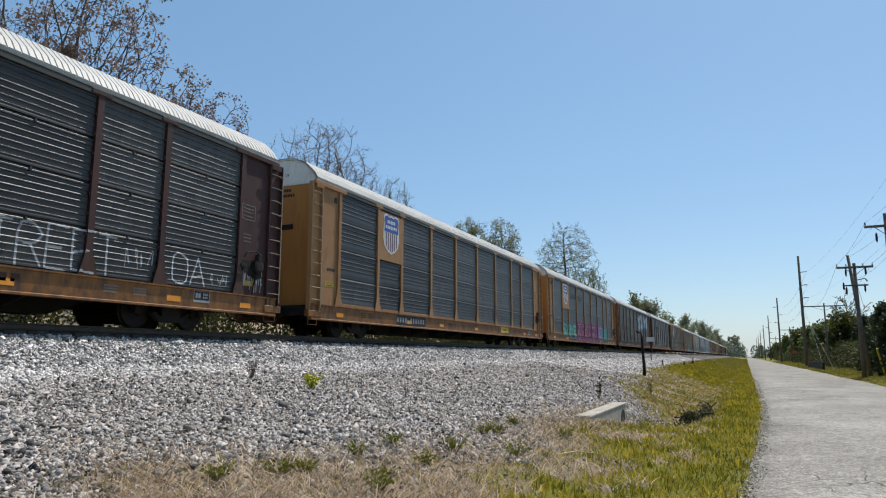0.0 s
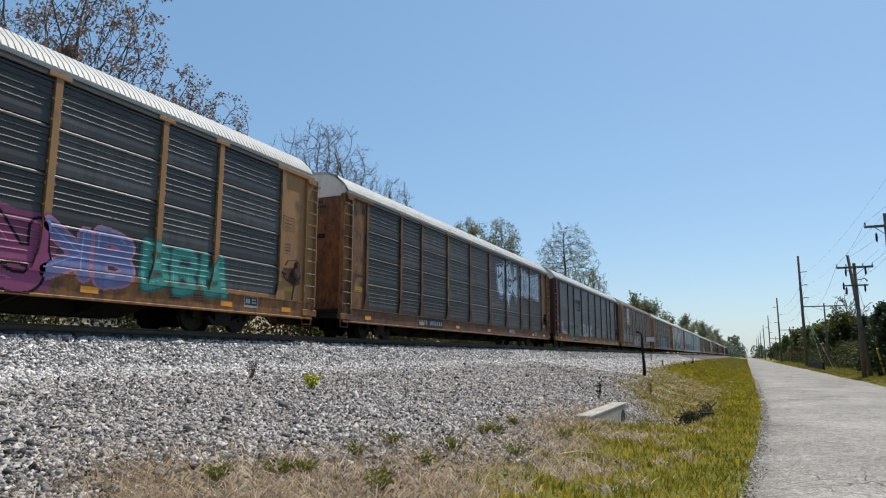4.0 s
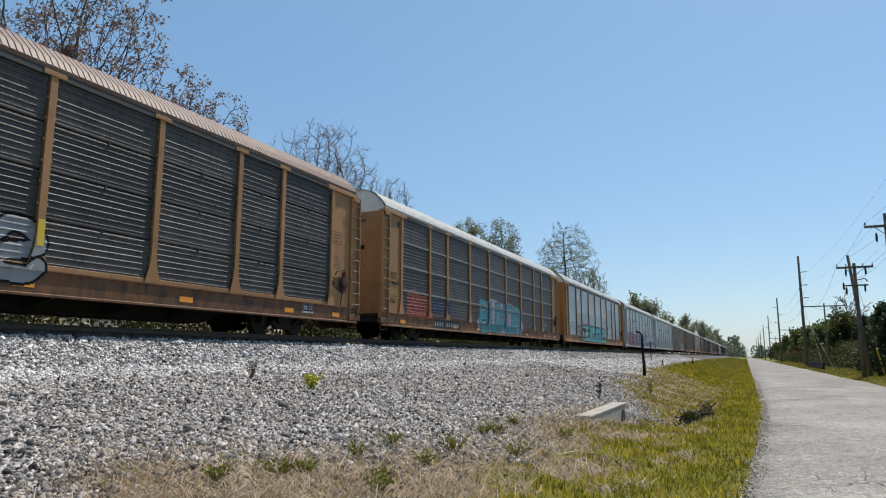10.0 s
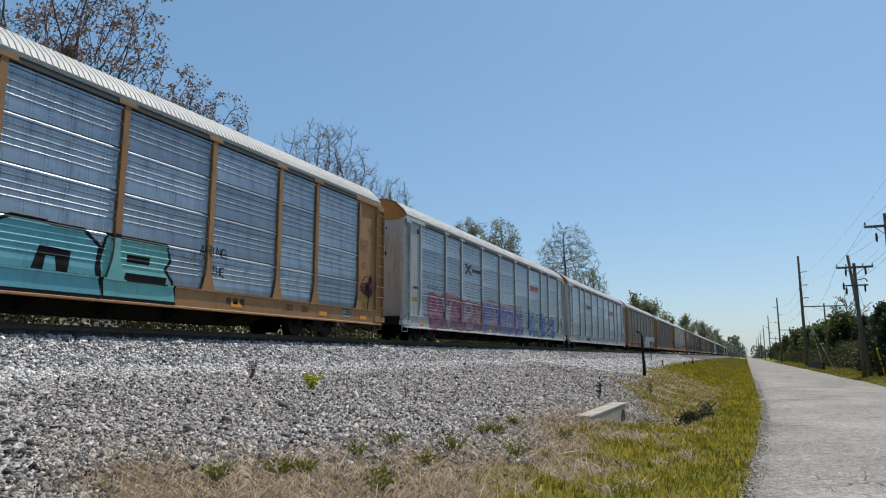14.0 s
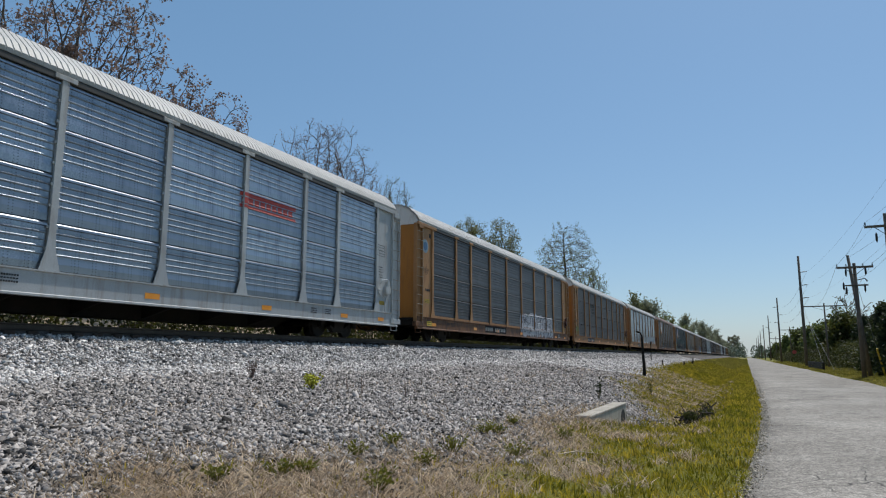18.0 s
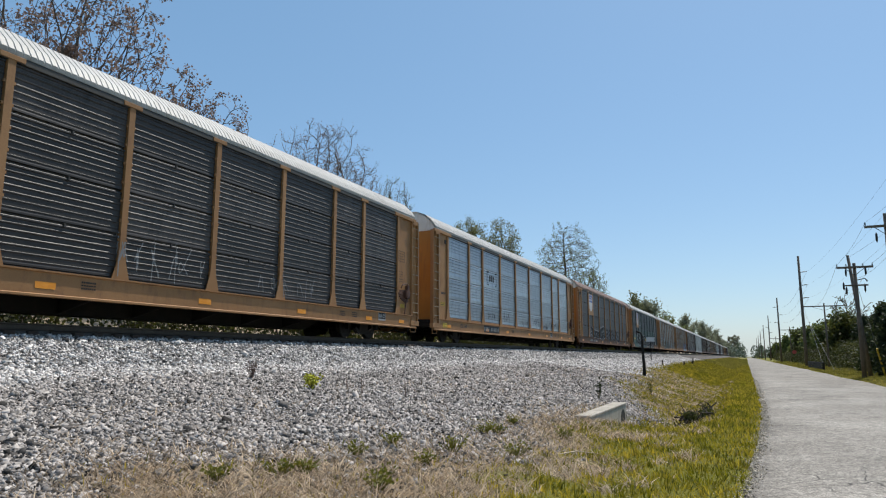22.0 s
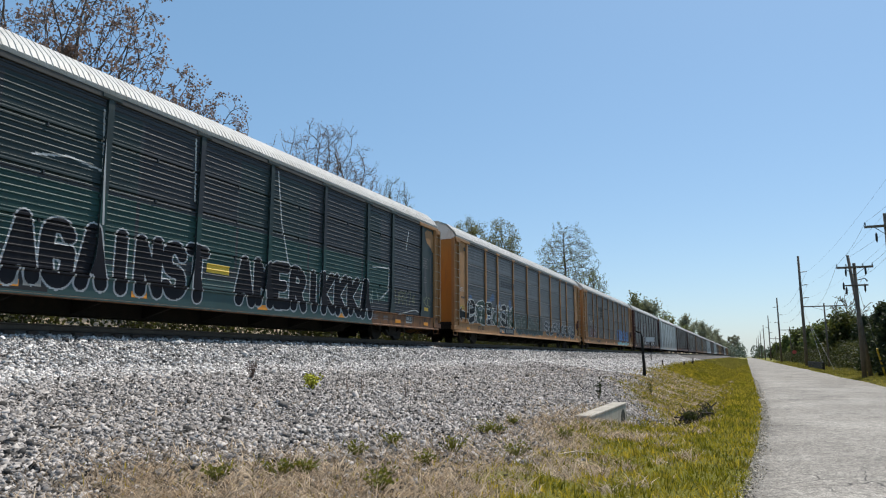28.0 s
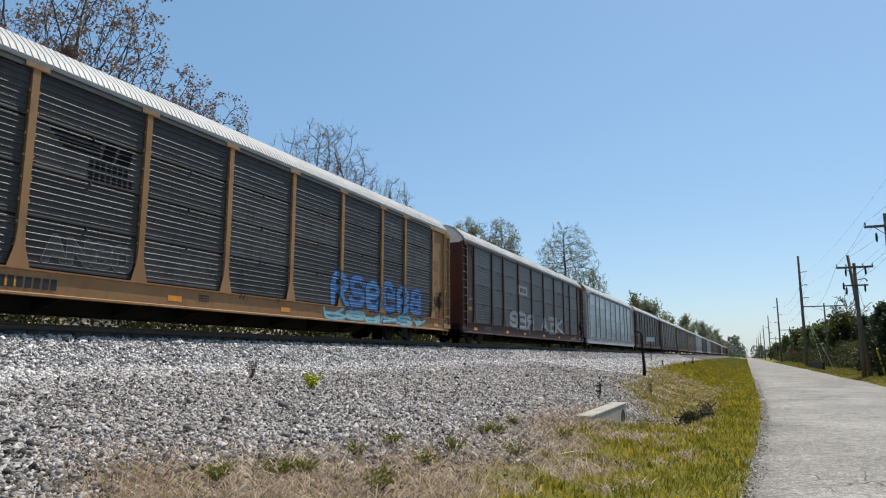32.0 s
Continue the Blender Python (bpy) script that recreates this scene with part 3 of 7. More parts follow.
def header_shape(e):
    """The painted board under the eave, from the car's corner to the first upright."""
    a, b = sorted((e * 13.48, e * 11.55))
    s = Shape().box(1.478, 1.556, a, b, TOP - 0.02, EAVE - 0.006, 0.012)
    a, b = sorted((e * 13.50, e * 13.06))
    return s.box(1.606, 1.622, a, b, TOP - 0.16, TOP + 0.02, 0.006)


def stile_shape():
    """The pale rolled edge of a ladder board."""
    return Shape().tube([(1.605, 0, SILL0 + 0.4), (1.605, 0, EAVE - 0.15)], [0.016, 0.016], 6)


def ladder_rail():
    """A flanged corner board that carries the rungs."""
    s = Shape()
    s.prism([(1.40, -0.28), (1.555, -0.28), (1.56, -0.275), (1.56, -0.245), (1.555, -0.24), (1.50, -0.24), (1.50, 0.22), (1.595, 0.22), (1.60, 0.225), (1.60, 0.24), (1.595, 0.245), (1.50, 0.245), (1.42, 0.235), (1.42, -0.24), (1.40, -0.24)], "z", SILL0 + 0.32, EAVE - 0.1)
    return s


def rung_shape():
    s = Shape()
    s.tube([(1.52, -0.24, 0), (1.60, -0.24, 0), (1.60, 0.22, 0), (1.52, 0.22, 0)], [0.013] * 4, 5)
    return s


def wheelset_shape():
    s = Shape()
    s.tube([(-0.86, 0, 0), (0.86, 0, 0)], [0.08, 0.08], 8)
    for sx in (-1, 1):
        xs = (0.68, 0.70, 0.72, 0.80, 0.815)
        rs = (0.445, 0.45, 0.42, 0.42, 0.38)
        s.tube([(sx * x, 0, 0) for x in xs], rs, 20)
        for k in range(5):
            a = 2 * math.pi * k / 5
            c, d = 0.22 * math.cos(a), 0.22 * math.sin(a)
            s.box(sx * 0.805 - 0.022, sx * 0.805 + 0.022, c - 0.05, c + 0.05, d - 0.05, d + 0.05)
        s.tube([(sx * 0.82, 0, 0), (sx * 0.95, 0, 0)], [0.12, 0.10], 8)
    return s


def truck_frame():
    """The cast side frame of a two-axle truck, with its spring nest."""
    s = Shape()
    x0, x1 = 0.93, 1.08
    s.prism([(-1.12, 0.34), (-1.12, 0.60), (-0.75, 0.66), (-0.35, 0.78), (0.35, 0.78), (0.75, 0.66), (1.12, 0.60), (1.12, 0.34), (0.98, 0.34), (0.93, 0.52), (0.62, 0.54), (0.42, 0.62), (0.30, 0.62), (0.30, 0.28), (0.55, 0.42), (0.62, 0.36), (0.36, 0.16), (-0.36, 0.16), (-0.62, 0.36), (-0.55, 0.42), (-0.30, 0.28), (-0.30, 0.62), (-0.42, 0.62), (-0.62, 0.54), (-0.93, 0.52), (-0.98, 0.34)], "x", x0, x1)
    for k in range(3):
        s.tube([(1.0, -0.18 + 0.18 * k, 0.28), (1.0, -0.18 + 0.18 * k, 0.60)], [0.07, 0.07], 7)
    return s


def bolster_shape():
    return Shape().box(-1.05, 1.05, -0.20, 0.20, 0.42, 0.72, 0.03).box(-0.5, 0.5, -1.3, 1.3, 0.68, 0.92, 0.03)


def centre_sill():
    """The deep fish-bellied sill under the deck and its cross bearers."""
    s = Shape()
    s.prism([(-10.6, 0.95), (-10.6, 0.62), (-8.2, 0.62), (-7.2, 0.24), (7.2, 0.24), (8.2, 0.62), (10.6, 0.62), (10.6, 0.95)], "x", -0.35, 0.35)
    s.box(-1.42, 1.42, -HALF + 0.1, HALF - 0.1, 0.88, 0.98)
    return s


def bearer_shape():
    s = Shape()
    s.prism([(0.36, 0.26), (1.40, 0.52), (1.40, 0.90), (0.36, 0.90)], "y", -0.03, 0.03)
    return s


def coupler_shape():
    s = Shape()
    s.box(-0.10, 0.10, -0.55, 0.35, 0.72, 0.92, 0.02)
    s.box(-0.17, 0.17, -0.90, -0.55, 0.68, 0.98, 0.04)
    s.tube([(0.35, 0.2, 0.75), (0.36, -0.2, 0.45), (0.2, -0.5, 0.36), (0.05, -0.85, 0.5)], [0.025] * 4, 6)
    s.box(-1.3, 1.3, 0.15, 0.40, 0.66, 0.98, 0.02)
    return s


def step_shape():
    """The stirrup step that hangs at a car's corner."""
    s = Shape()
    s.tube([(1.5, -0.28, 0.7), (1.5, -0.28, 0.34), (1.5, 0.20, 0.34), (1.5, 0.20, 0.7)], [0.018] * 4, 5)
    s.box(1.40, 1.57, -0.35, 0.4, 0.60, 0.80, 0.012)
    return s


def handbrake_shape():
    """A geared handbrake: bracket plate, rounded housing, lever and hanging chain."""
    s = Shape()
    s.prism([(-0.62, 0.0), (-0.58, 0.16), (0.08, 0.20), (0.30, 0.34), (0.34, -0.28), (0.10, -0.36), (-0.30, -0.22)], "x", 1.476, 1.50)
    s.tube([(1.50, 0.08, 0.02), (1.62, 0.08, 0.02), (1.64, 0.08, 0.02)], [0.21, 0.20, 0.12], 14)
    s.box(1.50, 1.64, 0.0, 0.18, 0.10, 0.40, 0.03)
    s.tube([(1.62, 0.10, 0.36), (1.66, -0.12, 0.44), (1.66, -0.52, 0.36), (1.64, -0.60, 0.22)], [0.024, 0.022, 0.022, 0.03], 6)
    s.tube([(1.57, 0.02, -0.16), (1.56, -0.06, -0.50), (1.54, -0.10, -0.86)], [0.026, 0.024, 0.026], 6)
    return s.box(1.476, 1.56, -0.62, -0.40, -0.03, 0.06, 0.01)


CARS = {}
# cars with open joints between their sheets, and cars with a painted strip under the panels
JOINTED = (-1, 4, 5, 10, 12, 13, 15, 16, 18)
LEDGED = (0, 1, 4, 9, 11)
WHEELS = []


def build_car(i, paint, panel, roof="roof_white", sill=None, end=None, near=True, label=""):
    """An enclosed three-deck car carrier. near: with ladders, trucks and couplers as parts of their own."""
    car = thing("autorack_car", (TRACK_X, rest_y(i), RAIL_Z), label, "train car", "cars of the freight train")
    CARS[i] = car
    style = "jointed" if i in JOINTED else "lapped"
    mp, mq, mr = M[paint], M[panel], M[roof]
    ms, me_ = M[sill or paint], M[end or paint]
    part("roof", shared("roof", mr, roof_shape), car)
    for flip in (0.0, math.pi):
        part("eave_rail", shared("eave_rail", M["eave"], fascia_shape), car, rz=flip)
        part("side_sill", shared("side_sill", ms, sill_shape), car, rz=flip)
        for k in range(9):
            a, b = POSTS[k] + 0.10, POSTS[k + 1] - 0.10
            w = round(b - a, 3)
            if near and not flip:
                # four sheets that can be told apart, with a clip over each joint
                for j in range(4):
                    sheet = part("side_panel", shared(("side_sheet", w, style), mq, lambda: ribbed_panel(-w / 2, w / 2, 1, style=style)), car, (0, (a + b) / 2, j * (TOP - SILL1) / 4))
                    if j and i == 5:
                        part("joint_strip", shared(("joint_strip", w), M["zinc_strip"], lambda: joint_strip(-w / 2, w / 2)), sheet, (0, 0, SILL1))
                    elif j and style == "jointed":
                        part("clip", shared("clip", mq, clip_shape), sheet, (0, 0, SILL1))
                # solid black strip that draws the shadow line at the panel's foot
                part("bottom_gap", shared(("bottom_gap", w), M["black"], lambda: Shape().box(1.45, 1.492, -w / 2, w / 2, 0.0, 0.018)), car, (0, (a + b) / 2, SILL1 + (0.112 if i in LEDGED else 0.001)))
                if i in LEDGED:
                    part("ledge", shared(("ledge", w), mp, lambda: ledge_shape(-w / 2, w / 2)), car, (0, (a + b) / 2, 0))
            else:
                part("side_panel", shared(("side_panel", w, style), mq, lambda: ribbed_panel(-w / 2, w / 2, style=style)), car, (0, (a + b) / 2 * (-1 if flip else 1), 0), rz=flip)
        for y in POSTS:
            part("upright", shared("upright", mp, post_shape), car, (0, y, 0), rz=flip)
            if near and not flip and paint in ("rusty", "maroon"):
                part("gusset", shared("gusset", M["gusset"], gusset_shape), car, (0, y, 0))
        for e in (-1, 1):
            corner = part("corner_sheet", shared(("corner_sheet", e), M["tan"] if paint == "drab" else mp, lambda: corner_sheet(e)), car, rz=flip)
            if near and not flip:
                part("seam", shared(("seam", e), M["tan"] if paint == "drab" else mp, lambda: seam_shape(e)), corner)
    for e in (-1, 1):
        turn = 0.0 if e < 0 else math.pi
        part("end_door", shared("end_door", me_, end_lower), car, (0, e * (HALF - 0.35), 0), rz=turn)
        part("end_cap", shared("end_cap", M["orange_clean"] if paint == "grey_paint" else M["white_paint"], end_upper), car, (0, e * (HALF - 0.35), 0), rz=turn)
    part("centre_sill", shared("centre_sill", M["steel_dark"], centre_sill), car)
    for e in (-1, 1):
        turn = 0.0 if e < 0 else math.pi
        truck = part("truck", shared("truck", M["steel_dark"], bolster_shape), car, (0, e * 10.0, 0))
        for flip in (0.0, math.pi):
            part("side_frame", shared("side_frame", M["steel_dark"], truck_frame), truck, rz=flip)
        for wy in (-0.86, 0.86):
            w = part("wheelset", shared("wheelset", M["wheel"], wheelset_shape), truck, (0, wy, 0.42))
            WHEELS.append((i, w, wy))
        if not near:
            continue
        part("coupler", shared("coupler", M["steel_dark"], coupler_shape), car, (0, e * HALF, 0), rz=turn)
        for sx in (0, 1):
            # a corner ladder on each side of this end
            flip = math.pi if sx else 0.0
            lad = part("ladder", shared("ladder", M["tan"] if paint in ("green", "drab") else mp, ladder_rail), car, (0, e * (HALF - 0.28), 0), rz=flip)
            rung = shared("rung", M["ladder"], rung_shape)
            if sx == 0:
                part("stile", shared("stile", M["grey_paint"] if paint == "grey_paint" else M["ladder"], stile_shape), lad, (0, 0.235, 0))
                part("header_board", shared(("header_board", e), M["tan"] if paint == "green" else mp, lambda: header_shape(e)), car)
                for k in range(10):
                    part("rung", rung, lad, (0, 0, 1.15 + k * 0.40))
            part("corner_step", shared("corner_step", ms, step_shape), car, (0, e * (HALF - 0.28), 0), rz=flip)
    if near:
        for y in (-6.0, -4.0, -2.0, 0, 2.0, 4.0, 6.0):
            for flip in (0.0, math.pi):
                part("cross_bearer", shared("cross_bearer", M["steel_dark"], bearer_shape), car, (0, y, 0), rz=flip)
    return car


TRAIN = {
    -2: ("tan", "panel_dark"), -1: ("maroon", "panel_dark", "roof_white", "orange"), 0: ("tan", "panel_dark", "roof_white", "orange", "orange_clean"),
    1: ("tan", "panel_dark", "roof_white", "orange", "orange_clean"), 2: ("rusty", "panel_brown", "roof_white", "rusty"), 3: ("maroon", "panel_dark", "roof_white", "orange", "maroon"),
    4: ("tan", "panel_brown", "roof_brown", "rusty", "tan"), 5: ("tan", "panel_brown", "roof_white", "rusty", "tan"), 6: ("tan", "panel_silver", "roof_white", "tan", "orange_clean"),
    7: ("grey_paint", "panel_silver", "roof_white", "grey_paint", "grey_paint"), 8: ("grey_paint", "panel_silver", "roof_white", "grey_paint", "grey_paint"),
    9: ("tan", "panel_dark", "roof_white", "rusty", "orange_clean"), 10: ("tan", "panel_brown", "roof_white", "tan", "orange_clean"), 11: ("tan", "panel_silver", "roof_white", "tan", "orange_clean"),
    12: ("tan", "panel_brown", "roof_brown", "rusty", "orange_clean"), 13: ("green", "panel_green", "roof_white", "rusty", "orange_clean"), 14: ("tan", "panel_dark", "roof_white", "tan", "orange_clean"),
    15: ("tan", "panel_brown", "roof_white", "tan", "orange_clean"), 16: ("maroon", "panel_dark", "roof_white", "maroon"), 17: ("grey_paint", "panel_silver"),
    18: ("maroon", "panel_brown"), 19: ("maroon", "panel_dark"), 20: ("drab", "panel_brown", "roof_white", "rusty"), 21: ("drab", "panel_dark"), 22: ("grey_paint", "panel_silver"),
}
LOOKS = {"drab": "distance-dulled brown painted", "rusty": "rusty orange painted", "tan": "orange-brown painted", "maroon": "dark maroon painted", "grey_paint": "pale grey painted", "green": "dark green painted"}
SIDES = {"panel_dark": "weathered dark grey ribbed panels", "panel_brown": "grimy brown ribbed panels", "panel_silver": "bright galvanised ribbed panels", "panel_green": "dark green ribbed panels"}
FAR_TINTS = (("drab", "panel_dark"), ("maroon", "panel_brown"), ("tan", "panel_brown"), ("grey_paint", "panel_silver"), ("drab", "panel_brown"))
for i in range(-2, 44):
    row = TRAIN.get(i) or FAR_TINTS[(i * 7) % 5]
    text = LOOKS[row[0]] + " car carrier with " + SIDES[row[1]]
    build_car(i, *row, near=i <= 18, label=text)


# ---- loose stones and grass ----
RNG = np.random.default_rng(11)


def turns(n):
    """Random rotation matrices."""
    q = RNG.normal(size=(n, 4))
    q /= np.linalg.norm(q, axis=1)[:, None]
    w, x, y, z = q.T
    return np.stack([1 - 2 * (y * y + z * z), 2 * (x * y - z * w), 2 * (x * z + y * w), 2 * (x * y + z * w), 1 - 2 * (x * x + z * z), 2 * (y * z - x * w), 2 * (x * z - y * w), 2 * (y * z + x * w), 1 - 2 * (x * x + y * y)], -1).reshape(n, 3, 3)


def tilts(n, most):
    """Rotations about the upright, with a random lean."""
    a, b, c = RNG.uniform(0, 2 * math.pi, n), RNG.normal(0, most, n), RNG.normal(0, most, n)
    o, i = np.zeros(n), np.ones(n)
    rz = np.stack([np.cos(a), -np.sin(a), o, np.sin(a), np.cos(a), o, o, o, i], -1).reshape(n, 3, 3)
    rx = np.stack([i, o, o, o, np.cos(b), -np.sin(b), o, np.sin(b), np.cos(b)], -1).reshape(n, 3, 3)
    ry = np.stack([np.cos(c), o, np.sin(c), o, i, o, -np.sin(c), o, np.cos(c)], -1).reshape(n, 3, 3)
    return rz @ rx @ ry


def stone_heap(name, label, x, y, size, m, lift=0.0):
    n = len(x)
    wedge = np.array([(a, b, c) for a in (-1, 1) for b, c in ((-1, -0.8), (1, -0.6), (-0.2, 1.1))], float)
    v = wedge[None] * np.stack([np.ones(n), RNG.uniform(0.6, 1.0, n), RNG.uniform(0.38, 0.75, n)], -1)[:, None, :]
    v = v * (1 + RNG.uniform(-0.45, 0.35, (n, 6, 3))) * size[:, None, None]
    v = np.einsum("nij,nkj->nki", tilts(n, 0.8), v)
    z = ground_z(x, y) + size * 0.3 + lift * (x > edge_wander(y) - 0.03)
    v += np.stack([x, y, z], -1)[:, None, :]
    q = np.array([(0, 2, 1), (3, 4, 5), (0, 1, 4), (0, 4, 3), (1, 2, 5), (1, 5, 4), (2, 0, 3), (2, 3, 5)])
    f = (np.arange(n)[:, None, None] * 6 + q[None]).reshape(-1, 3)
    tagged(new(name, raw_mesh(name, v.reshape(-1, 3), f, m)), label, "gravel", kind="stuff")


def build_stones():
    """Crushed stone on the slope: clean pale ballast above, darker old gravel below."""
    n = 900000
    y = 0.5 + 46 * RNG.random(n) ** 1.8
    x = -RNG.uniform(2.2, 13.6, n)
    keep = RNG.random(n) < (0.1 * step01(2.6, 3.4, -x) + 0.9 * gravel_mask(x, y)) * np.clip(1.1 - 0.02 * y, 0.3, 1) * 0.56
    keep &= ~((x > -3.6) & (y > 14.6) & (y < 19.8))
    # leave out what lies beside the view
    keep &= (x > -1.62 * y - 1.5)
    x, y = x[keep], y[keep]
    dist = np.hypot(x, y)
    size = RNG.lognormal(-3.98, 0.34, len(x)) * np.clip(0.9 + 0.016 * dist, 0.95, 1.6)
    old = RNG.random(len(x)) < step01(-0.9, 0.9, 10.6 + 0.5 * soft_noise(x, y, 0.6, 1.0) + x)
    # sparser, coarser stones stand for the far shoulder
    n = 70000
    fy = 38 + 110 * RNG.random(n) ** 1.5
    fx = -RNG.uniform(4.5, 13.3, n)
    ok = RNG.random(n) < gravel_mask(fx, fy)
    x, y = np.concatenate([x, fx[ok]]), np.concatenate([y, fy[ok]])
    size = np.concatenate([size, RNG.lognormal(-3.3, 0.3, ok.sum())])
    old = np.concatenate([old, np.zeros(ok.sum(), bool)])
    m = surface("crushed_limestone", (0.42, 0.40, 0.385), (0.56, 0.535, 0.515), 0.85, 0, 30, 90, 0.3, 0.004, spec=0.3)
    stone_heap("ballast_stones", "clean pale grey crushed stone on the track shoulder", x[~old], y[~old], size[~old], per_island(m, (0.10, 0.10, 0.10), (1.60, 1.60, 1.60)))
    m = surface("weathered_gravel", (0.205, 0.19, 0.178), (0.345, 0.32, 0.303), 0.88, 0, 30, 90, 0.3, 0.004, spec=0.25)
    stone_heap("old_gravel", "darker weathered gravel on the lower slope", x[old], y[old], size[old], per_island(m, (0.02, 0.02, 0.02), (1.95, 1.92, 1.89)))


def blades(x, y, height, lean, width):
    """One thin bent leaf for each place."""
    n = len(x)
    a = RNG.uniform(0, 2 * math.pi, n)
    side = np.stack([np.cos(a), np.sin(a), np.zeros(n)], -1)
    b = RNG.uniform(0, 2 * math.pi, n)
    out = np.stack([np.cos(b), np.sin(b), np.zeros(n)], -1) * (lean * height)[:, None]
    up = np.array([0, 0, 1.0])
    base = np.stack([x, y, ground_z(x, y) - 0.01], -1)
    w = width[:, None]
    mid = base + out * 0.35 + up * (height * np.sqrt(np.clip(1 - lean * lean, 0.05, 1)) * 0.6)[:, None]
    tip = base + out + up * (height * np.sqrt(np.clip(1 - lean * lean, 0.05, 1)))[:, None]
    v = np.stack([base - side * w, base + side * w, mid + side * w * 0.8, tip, mid - side * w * 0.8], 1).reshape(-1, 3)
    i = np.arange(n)[:, None] * 5
    f = np.concatenate([i + [0, 1, 2], i + [0, 2, 4], i + [4, 2, 3]])
    return v, f


def spread(n, far=70.0, power=1.7):
    y = 2.5 + far * RNG.random(n) ** power
    x = -RNG.uniform(-0.4, 8.5, n)
    ok = (x > -1.25 * y - 0.8)
    return x[ok], y[ok]


def build_grass():
    x, y = spread(400000, 115, 2.0)
    left = x < edge_wander(y) - 0.02 - 0.12 * RNG.random(len(x))
    clump = 0.5 + 0.5 * soft_noise(x, y, 6.3, 2.0)
    chance = (1 - gravel_mask(x, y)) * (1 - 0.9 * dry_mask(x, y)) * (0.25 + 0.9 * clump)
    keep = left & (RNG.random(len(x)) < chance)
    x, y = x[keep], y[keep]
    n = len(x)
    d = np.hypot(x, y)
    h = RNG.uniform(0.035, 0.14, n) * (0.4 + 1.0 * clump[keep]) * (1 + 0.003 * d)
    v, f = blades(x, y, h, RNG.uniform(0.2, 0.93, n), 0.0032 + 0.0005 * d)
    m = surface("spring_grass", (0.185, 0.190, 0.012), (0.43, 0.36, 0.045), 0.65, 0, 0.9, 5, 0, spec=0.3, mix_at=(0.42, 0.58))
    thin_leaf(per_island(m, (0.25, 0.30, 0.25), (1.55, 1.36, 1.2)), 0.5)
    tagged(new("verge_grass", raw_mesh("verge_grass", v, f, m)), "short green spring grass on the road verge", "grass", kind="stuff")

    x, y = spread(330000, 50, 2.0)
    soft = gravel_mask(x + RNG.normal(0, 0.45, len(x)), y + RNG.normal(0, 0.45, len(x)))
    chance = (1 - soft * 0.97) * dry_mask(x, y) * (0.3 + 0.7 * (0.5 + 0.5 * soft_noise(x, y, 3.1, 6.0)))
    keep = (x < edge_wander(y) - 0.3) & (RNG.random(len(x)) < chance)
    x, y = x[keep], y[keep]
    n = len(x)
    d = np.hypot(x, y)
    v, f = blades(x, y, RNG.uniform(0.07, 0.32, n), RNG.uniform(0.80, 0.997, n), 0.003 + 0.0005 * d)
    m = surface("dead_straw", (0.45, 0.345, 0.24), (0.68, 0.56, 0.42), 0.8, 0, 1.2, 12, 0, spec=0.2)
    thin_leaf(per_island(m, (0.26, 0.24, 0.22), (1.25, 1.22, 1.17)), 0.35)
    tagged(new("dry_straw", raw_mesh("dry_straw", v, f, m)), "matted dead straw at the foot of the gravel", "dry grass", kind="stuff")


def build_far_grass():
    """Coarser tufts stand for the verge and bank far along the road, and for the strip on its other side."""
    n = 60000
    y = 70 + 330 * RNG.random(n) ** 1.6
    x = -RNG.uniform(-0.3, 9.5, n)
    keep = (x < edge_wander(y) - 0.05) & (RNG.random(n) < 1 - gravel_mask(x, y))
    x, y = x[keep], y[keep]
    n = 22000
    ry = 30 + 170 * RNG.random(n) ** 1.5
    rx = 6.25 + 4.5 * RNG.random(n) ** 1.2
    x, y = np.concatenate([x, rx]), np.concatenate([y, ry])
    n = len(x)
    d = np.hypot(x, y)
    v, f = blades(x, y, RNG.uniform(0.05, 0.16, n) * (0.7 + 0.004 * d), RNG.uniform(0.2, 0.9, n), 0.0006 * d)
    m = surface("far_spring_grass", (0.14, 0.145, 0.018), (0.36, 0.31, 0.08), 0.7, 0, 0.35, 3, 0, spec=0.2, mix_at=(0.40, 0.60))
    thin_leaf(per_island(m, (0.4, 0.42, 0.42), (1.4, 1.3, 1.2)), 0.45)
    tagged(new("far_verge_grass", raw_mesh("far_verge_grass", v, f, m)), "mixed green and dry grass along the far verge", "grass", kind="stuff")


def build_road_grit():
    """Loose grit and crumbled asphalt along the road's ragged edge."""
    n = 9000
    y = 2.5 + 45 * RNG.random(n) ** 1.5
    x = edge_wander(y) + RNG.normal(0.0, 0.085, n) - 0.25 * (RNG.random(n) < 0.15) * RNG.random(n)
    size = RNG.lognormal(-5.15, 0.4, n) * (1 + 0.02 * y)
    m = surface("pale_road_grit", (0.36, 0.315, 0.255), (0.52, 0.465, 0.385), 0.9, 0, 30, 90, 0.2, 0.003, spec=0.2)
    stone_heap("road_grit", "pale loose grit along the ragged asphalt edge", x, y, size, per_island(m, (0.35, 0.34, 0.33), (1.3, 1.3, 1.28)), 0.05)


build_stones()
build_road_grit()
build_grass()
build_far_grass()


